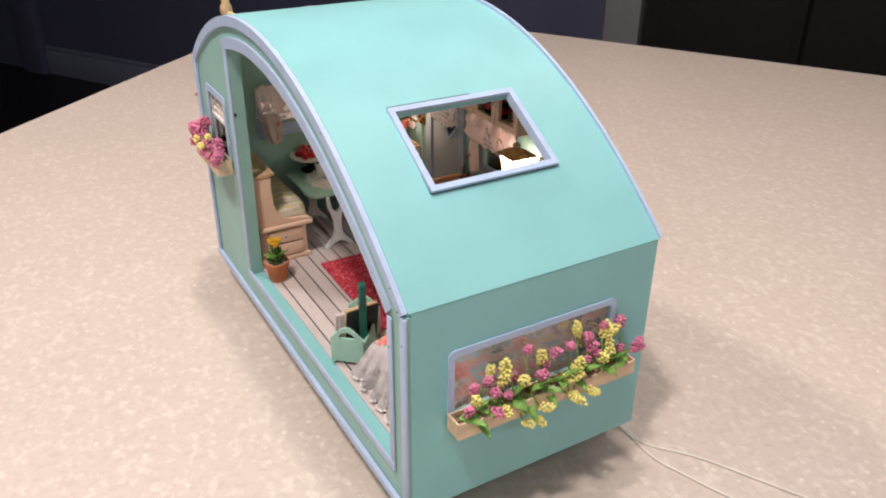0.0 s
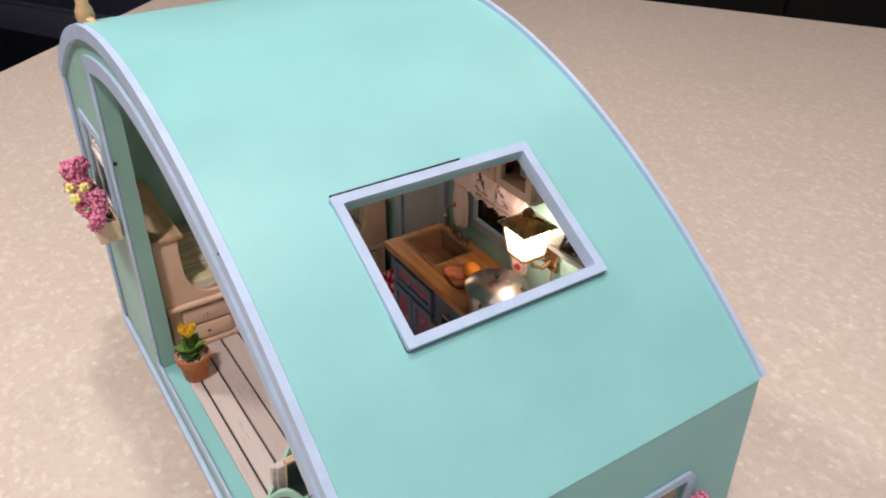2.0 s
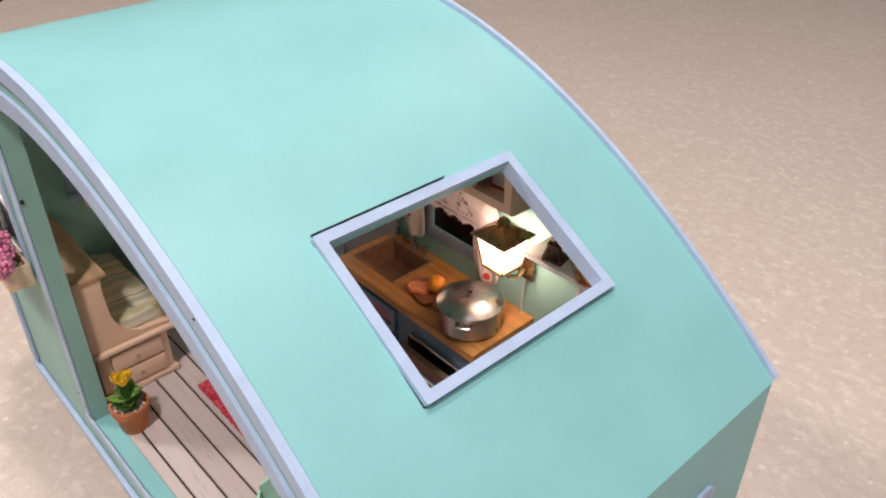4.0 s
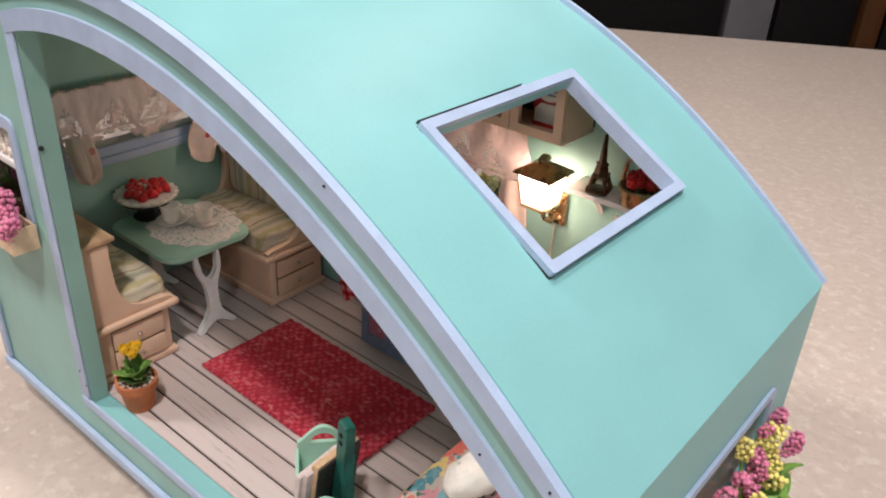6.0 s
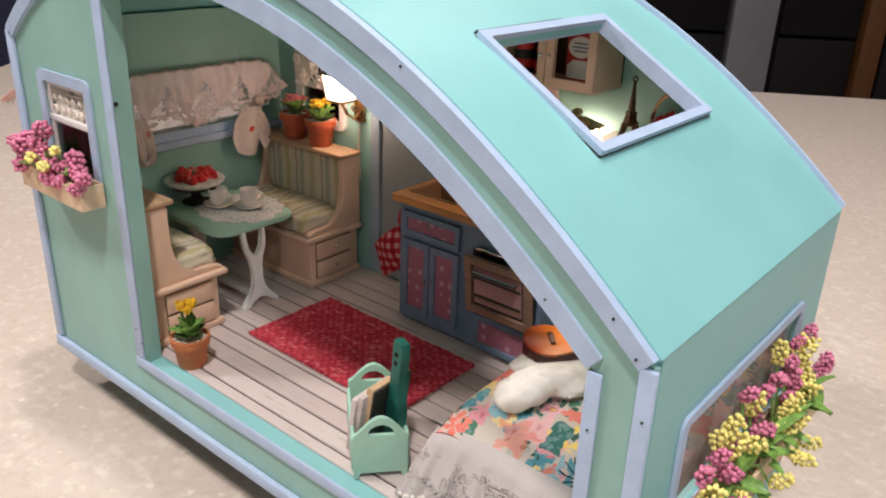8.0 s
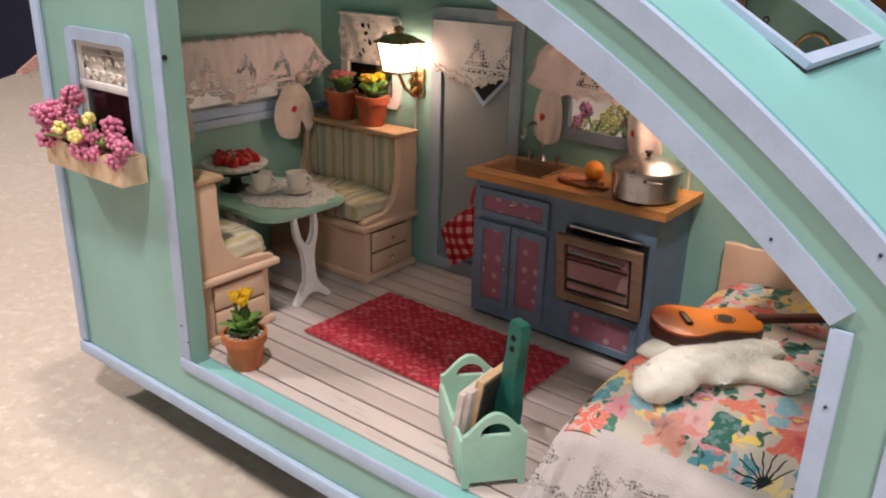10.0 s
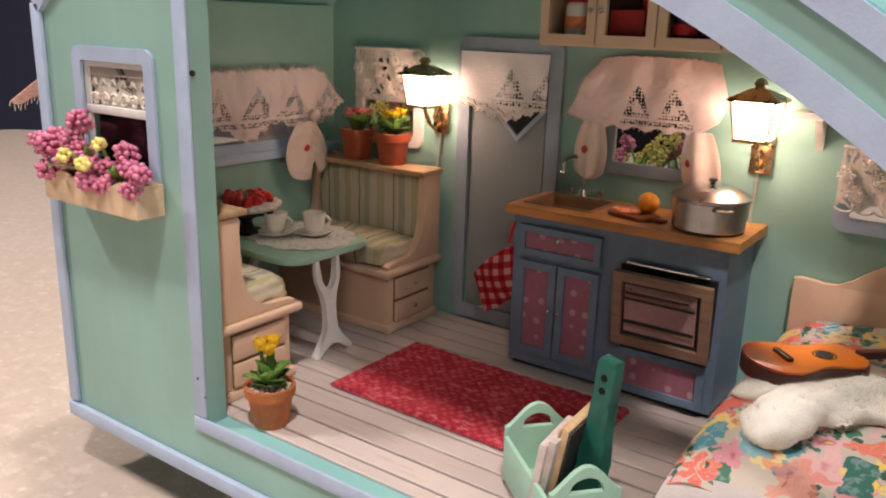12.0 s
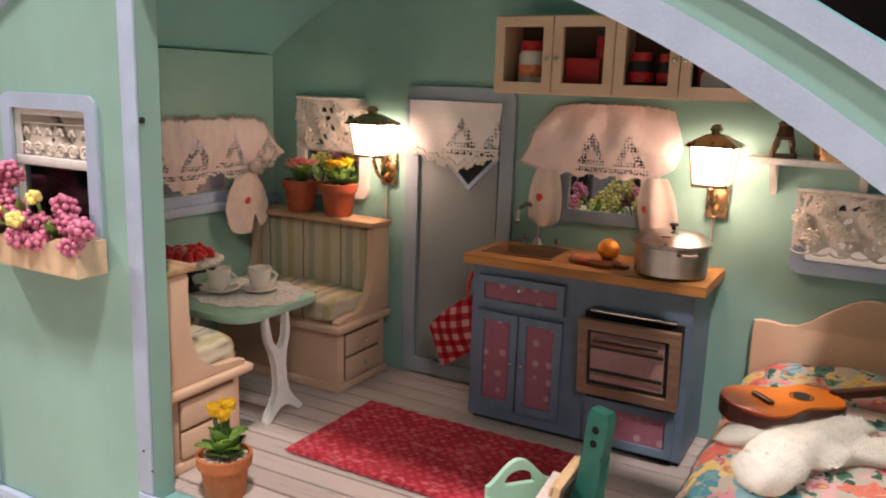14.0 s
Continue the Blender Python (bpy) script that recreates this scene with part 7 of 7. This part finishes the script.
PINK, YELLOW = "pink", "yellow"
window_box((-0.0012, 0.2145, 0.0795), 0, 0.0450, 0.0080, 0.0094, "pale wooden window box of pink and yellow bud clusters, side window",
           [(0.7, 0.0140, 0.003, PINK), (1, 0.0060, 0.006, PINK), (0.89, 0.0082, 0.004, PINK), (0.81, 0.0035, 0.007, PINK), (0.62, 0.0052, 0.004, PINK), (0.53, 0.0002, 0.008, PINK),
            (0.29, 0.0018, 0.007, PINK), (0.13, 0.0022, 0.004, PINK), (0.2, 0.0058, 0.003, PINK), (0.39, 0.0032, 0.003, PINK), (0.06, -0.0010, 0.006, PINK), (0.74, 0.0078, 0.006, PINK), (0.92, 0.0012, 0.006, PINK),
            (0.38, 0.0102, 0.007, YELLOW), (0.6, 0.0068, 0.011, YELLOW), (0.42, 0.0050, 0.011, YELLOW), (0.90, 0.0060, 0.008, PINK), (0.50, 0.0020, 0.006, PINK), (0.02, 0.0030, 0.006, PINK)],
           [(0.58, 0.013, 62, 50), (0.60, 0.010, 35, -20), (0.30, 0.010, 40, 40), (0.84, 0.009, 30, 10), (0.40, 0.009, 50, -50)], 11, full=True)
window_box((0.1094, -0.0012, 0.0424), 90, 0.0925, 0.0080, 0.0080, "pale wooden window box of pink and yellow bud clusters, end window",
           [(0.6, 0.0185, 0.000, PINK), (0.83, 0.0115, 0.002, PINK), (0.88, 0.0080, 0.002, PINK), (0.78, 0.0055, 0.003, PINK), (0.82, 0.0010, 0.007, PINK), (0.935, 0.0020, 0.006, PINK), (0.757, 0.0012, 0.007, YELLOW), (0.75, 0.0080, 0.002, YELLOW), (0.8, 0.0140, 0.001, YELLOW),
            (0.714, 0.0120, 0.001, YELLOW), (0.62, 0.0068, 0.003, YELLOW), (0.67, -0.0085, 0.010, YELLOW), (0.6, -0.0088, 0.010, YELLOW), (0.59, -0.0036, 0.011, YELLOW), (0.536, 0.0058, 0.003, PINK), (0.62, 0.0036, 0.003, PINK), (0.66, 0.0060, 0.001, PINK), (0.514, 0.0100, 0.001, YELLOW),
            (0.45, 0.0120, 0.000, PINK), (0.48, 0.0064, 0.001, PINK), (0.42, 0.0026, 0.006, YELLOW), (0.364, 0.0040, 0.005, YELLOW), (0.33, 0.0034, 0.006, YELLOW), (0.38, -0.0036, 0.010, YELLOW), (0.33, -0.0030, 0.011, YELLOW), (0.42, -0.0024, 0.011, YELLOW), (0.35, 0.0138, 0.001, PINK),
            (0.3, 0.0172, 0.000, YELLOW), (0.25, 0.0100, 0.002, PINK), (0.264, 0.0036, 0.004, PINK), (0.21, 0.0060, 0.002, PINK), (0.164, 0.0058, 0.004, YELLOW), (0.19, 0.0038, 0.005, YELLOW), (0.12, 0.0068, 0.003, YELLOW), (0.164, 0.0132, 0.001, YELLOW), (0.13, 0.0120, 0.001, YELLOW),
            (0.15, 0.0165, 0.000, PINK), (0.23, 0.0142, 0.000, PINK), (0.053, 0.0150, 0.001, PINK), (0, 0.0030, 0.005, PINK), (-0.03, 0.0034, 0.006, PINK), (0.045, 0.0030, 0.003, PINK), (0.7, 0.0030, 0.004, PINK), (0.88, 0.0038, 0.003, YELLOW)],
           [(0.95, 0.013, 45, 70), (0.90, 0.012, -25, 15), (0.70, 0.014, 62, 60), (0.62, 0.013, -35, 0), (0.50, 0.018, 38, -60), (0.45, 0.014, 55, 40), (0.28, 0.015, 45, -55), (0.05, 0.018, 35, -75), (0.12, 0.012, 60, 20), (0.72, 0.010, 10, 20), (0.35, 0.010, 5, 0),
            (0.80, 0.010, 65, -30), (0.57, 0.012, 60, 30), (0.40, 0.013, 30, -40), (0.20, 0.011, 20, 10), (0.85, 0.010, 40, -20), (0.76, 0.012, 20, -50), (0.55, 0.012, 15, 45), (0.33, 0.012, 40, 55), (0.15, 0.013, 25, -30), (0.02, 0.014, 15, -60), (0.66, 0.010, 0, -15), (0.97, 0.012, 10, 40), (0.30, 0.014, 65, -20), (0.52, 0.010, -20, 10)], 23, 1.45)
for place, width, seed, label in (((XB + 0.0040, 0.1420, 0.0770), 0.0380, 31, "pale wooden window box with flowers outside the kitchen window"), ((XB + 0.0040, 0.2540, 0.0790), 0.0360, 37, "pale wooden window box with flowers outside the window above the settle")):
    rng = random.Random(seed)
    window_box(place, 180, width, 0.0110, 0.0100, label, [(0.06 + 0.88 * (k + 0.5) / 15, rng.uniform(0.001, 0.012), rng.uniform(0.002, 0.009), rng.choice((PINK, YELLOW, YELLOW))) for k in range(15)],
               [(0.1 + 0.8 * k / 6, 0.011, rng.uniform(20, 75), rng.uniform(-60, 60)) for k in range(7)], seed)

# ---- awning, figurine and wire outside ----
aw = thing("awning", (0.0010, LENGTH + 0.0004, 0.1145), 0, "pink striped fringed cloth awning over the end window", "awning")


def awning_fn(u, v):
    return (0.1080 * u, 0.0005 + 0.0225 * v, 0.0 - 0.0100 * v - 0.0012 * math.sin(u * 60) * v)


part("cloth", sheet(awning_fn, 60, 10, 0.0004), AWNING, aw, smooth=70)
fr = bmesh.new()
for k in range(90):
    p = awning_fn(k / 89, 1.0)
    tube([p, (p[0] + rand(-0.0006, 0.0006), p[1] + rand(0.0, 0.0010), p[2] - rand(0.0015, 0.0030))], 0.00018, 4, fr)
part("fringe", fr, PORCELAIN, aw, "pale cotton fringe")

fig = bmesh.new()
lathe([(0.0, 0.0), (0.0026, 0.0004), (0.0032, 0.0022), (0.0028, 0.0046), (0.0020, 0.0062), (0.0022, 0.0078), (0.0016, 0.0096), (0.0, 0.0102)], 18, (0, 0.0010, 0), fig)
ball((0, -0.0032, 0.0012), 0.0022, fig, 2, (0.8, 1.7, 0.6))
single("roof_figurine", fig, FIGURE_WOOD, (0.0022, 0.2000, roof_z(0.200) - 0.0012), 12, "small tan carved figurine standing on the roof edge", "figurine", smooth=60)

def wire(points, radius):
    """A limp wire: the given points, smoothed."""
    for _ in range(2):
        fine = [points[0]]
        for p, q in zip(points, points[1:]):
            p, q = Vector(p), Vector(q)
            fine += [p.lerp(q, 0.25), p.lerp(q, 0.75)]
        points = fine + [points[-1]]
    return tube(points, radius, 8)


for points, radius in (([(0.118, 0.020, -0.0050), (0.128, 0.018, -0.0120), (0.1345, 0.0142, -0.0192), (0.1333, 0.0039, -0.0193), (0.1324, -0.0063, -0.0193), (0.1335, -0.0144, -0.0193), (0.1365, -0.0230, -0.0193), (0.146, -0.050, -0.0193), (0.170, -0.095, -0.0193)], 0.00055),
                       ([(0.119, 0.023, -0.0050), (0.129, 0.020, -0.0125), (0.1360, 0.0140, -0.0192), (0.1345, 0.0030, -0.0193), (0.1398, -0.0057, -0.0193), (0.1494, -0.0159, -0.0193), (0.1569, -0.0277, -0.0193), (0.1652, -0.0446, -0.0193), (0.19, -0.09, -0.0193), (0.24, -0.17, -0.0193)], 0.00050)):
    single("power_wire", wire(points, radius), WIRE, (0, 0, 0), 0, "thin white power wire lying on the countertop", "wire", "power wires", smooth=60)

# ---- floor boards ----
random.seed(5)
board_w, gap, x = 0.00855, 0.00090, 0.0066
widths = [0.0052]
while x < XB - 0.002:
    x1 = min(x + (widths.pop() if widths else board_w), XB - 0.0004)
    cuts = [0.0032, *sorted(rand(0.19, 0.23) for _ in range(random.choice((0, 0, 0, 0, 1)))), END_IN - 0.0002]
    for a, b in zip(cuts, cuts[1:]):
        if b - a > 0.006:
            part("plank", boxed(x, x1 - gap, a + 0.00015, b - 0.00015, FLOOR_TOP - 0.0002, FLOOR + rand(-0.00012, 0.0), bevel=0.00025, seg=1), PLANK, deck, smooth=0)
    x = x1
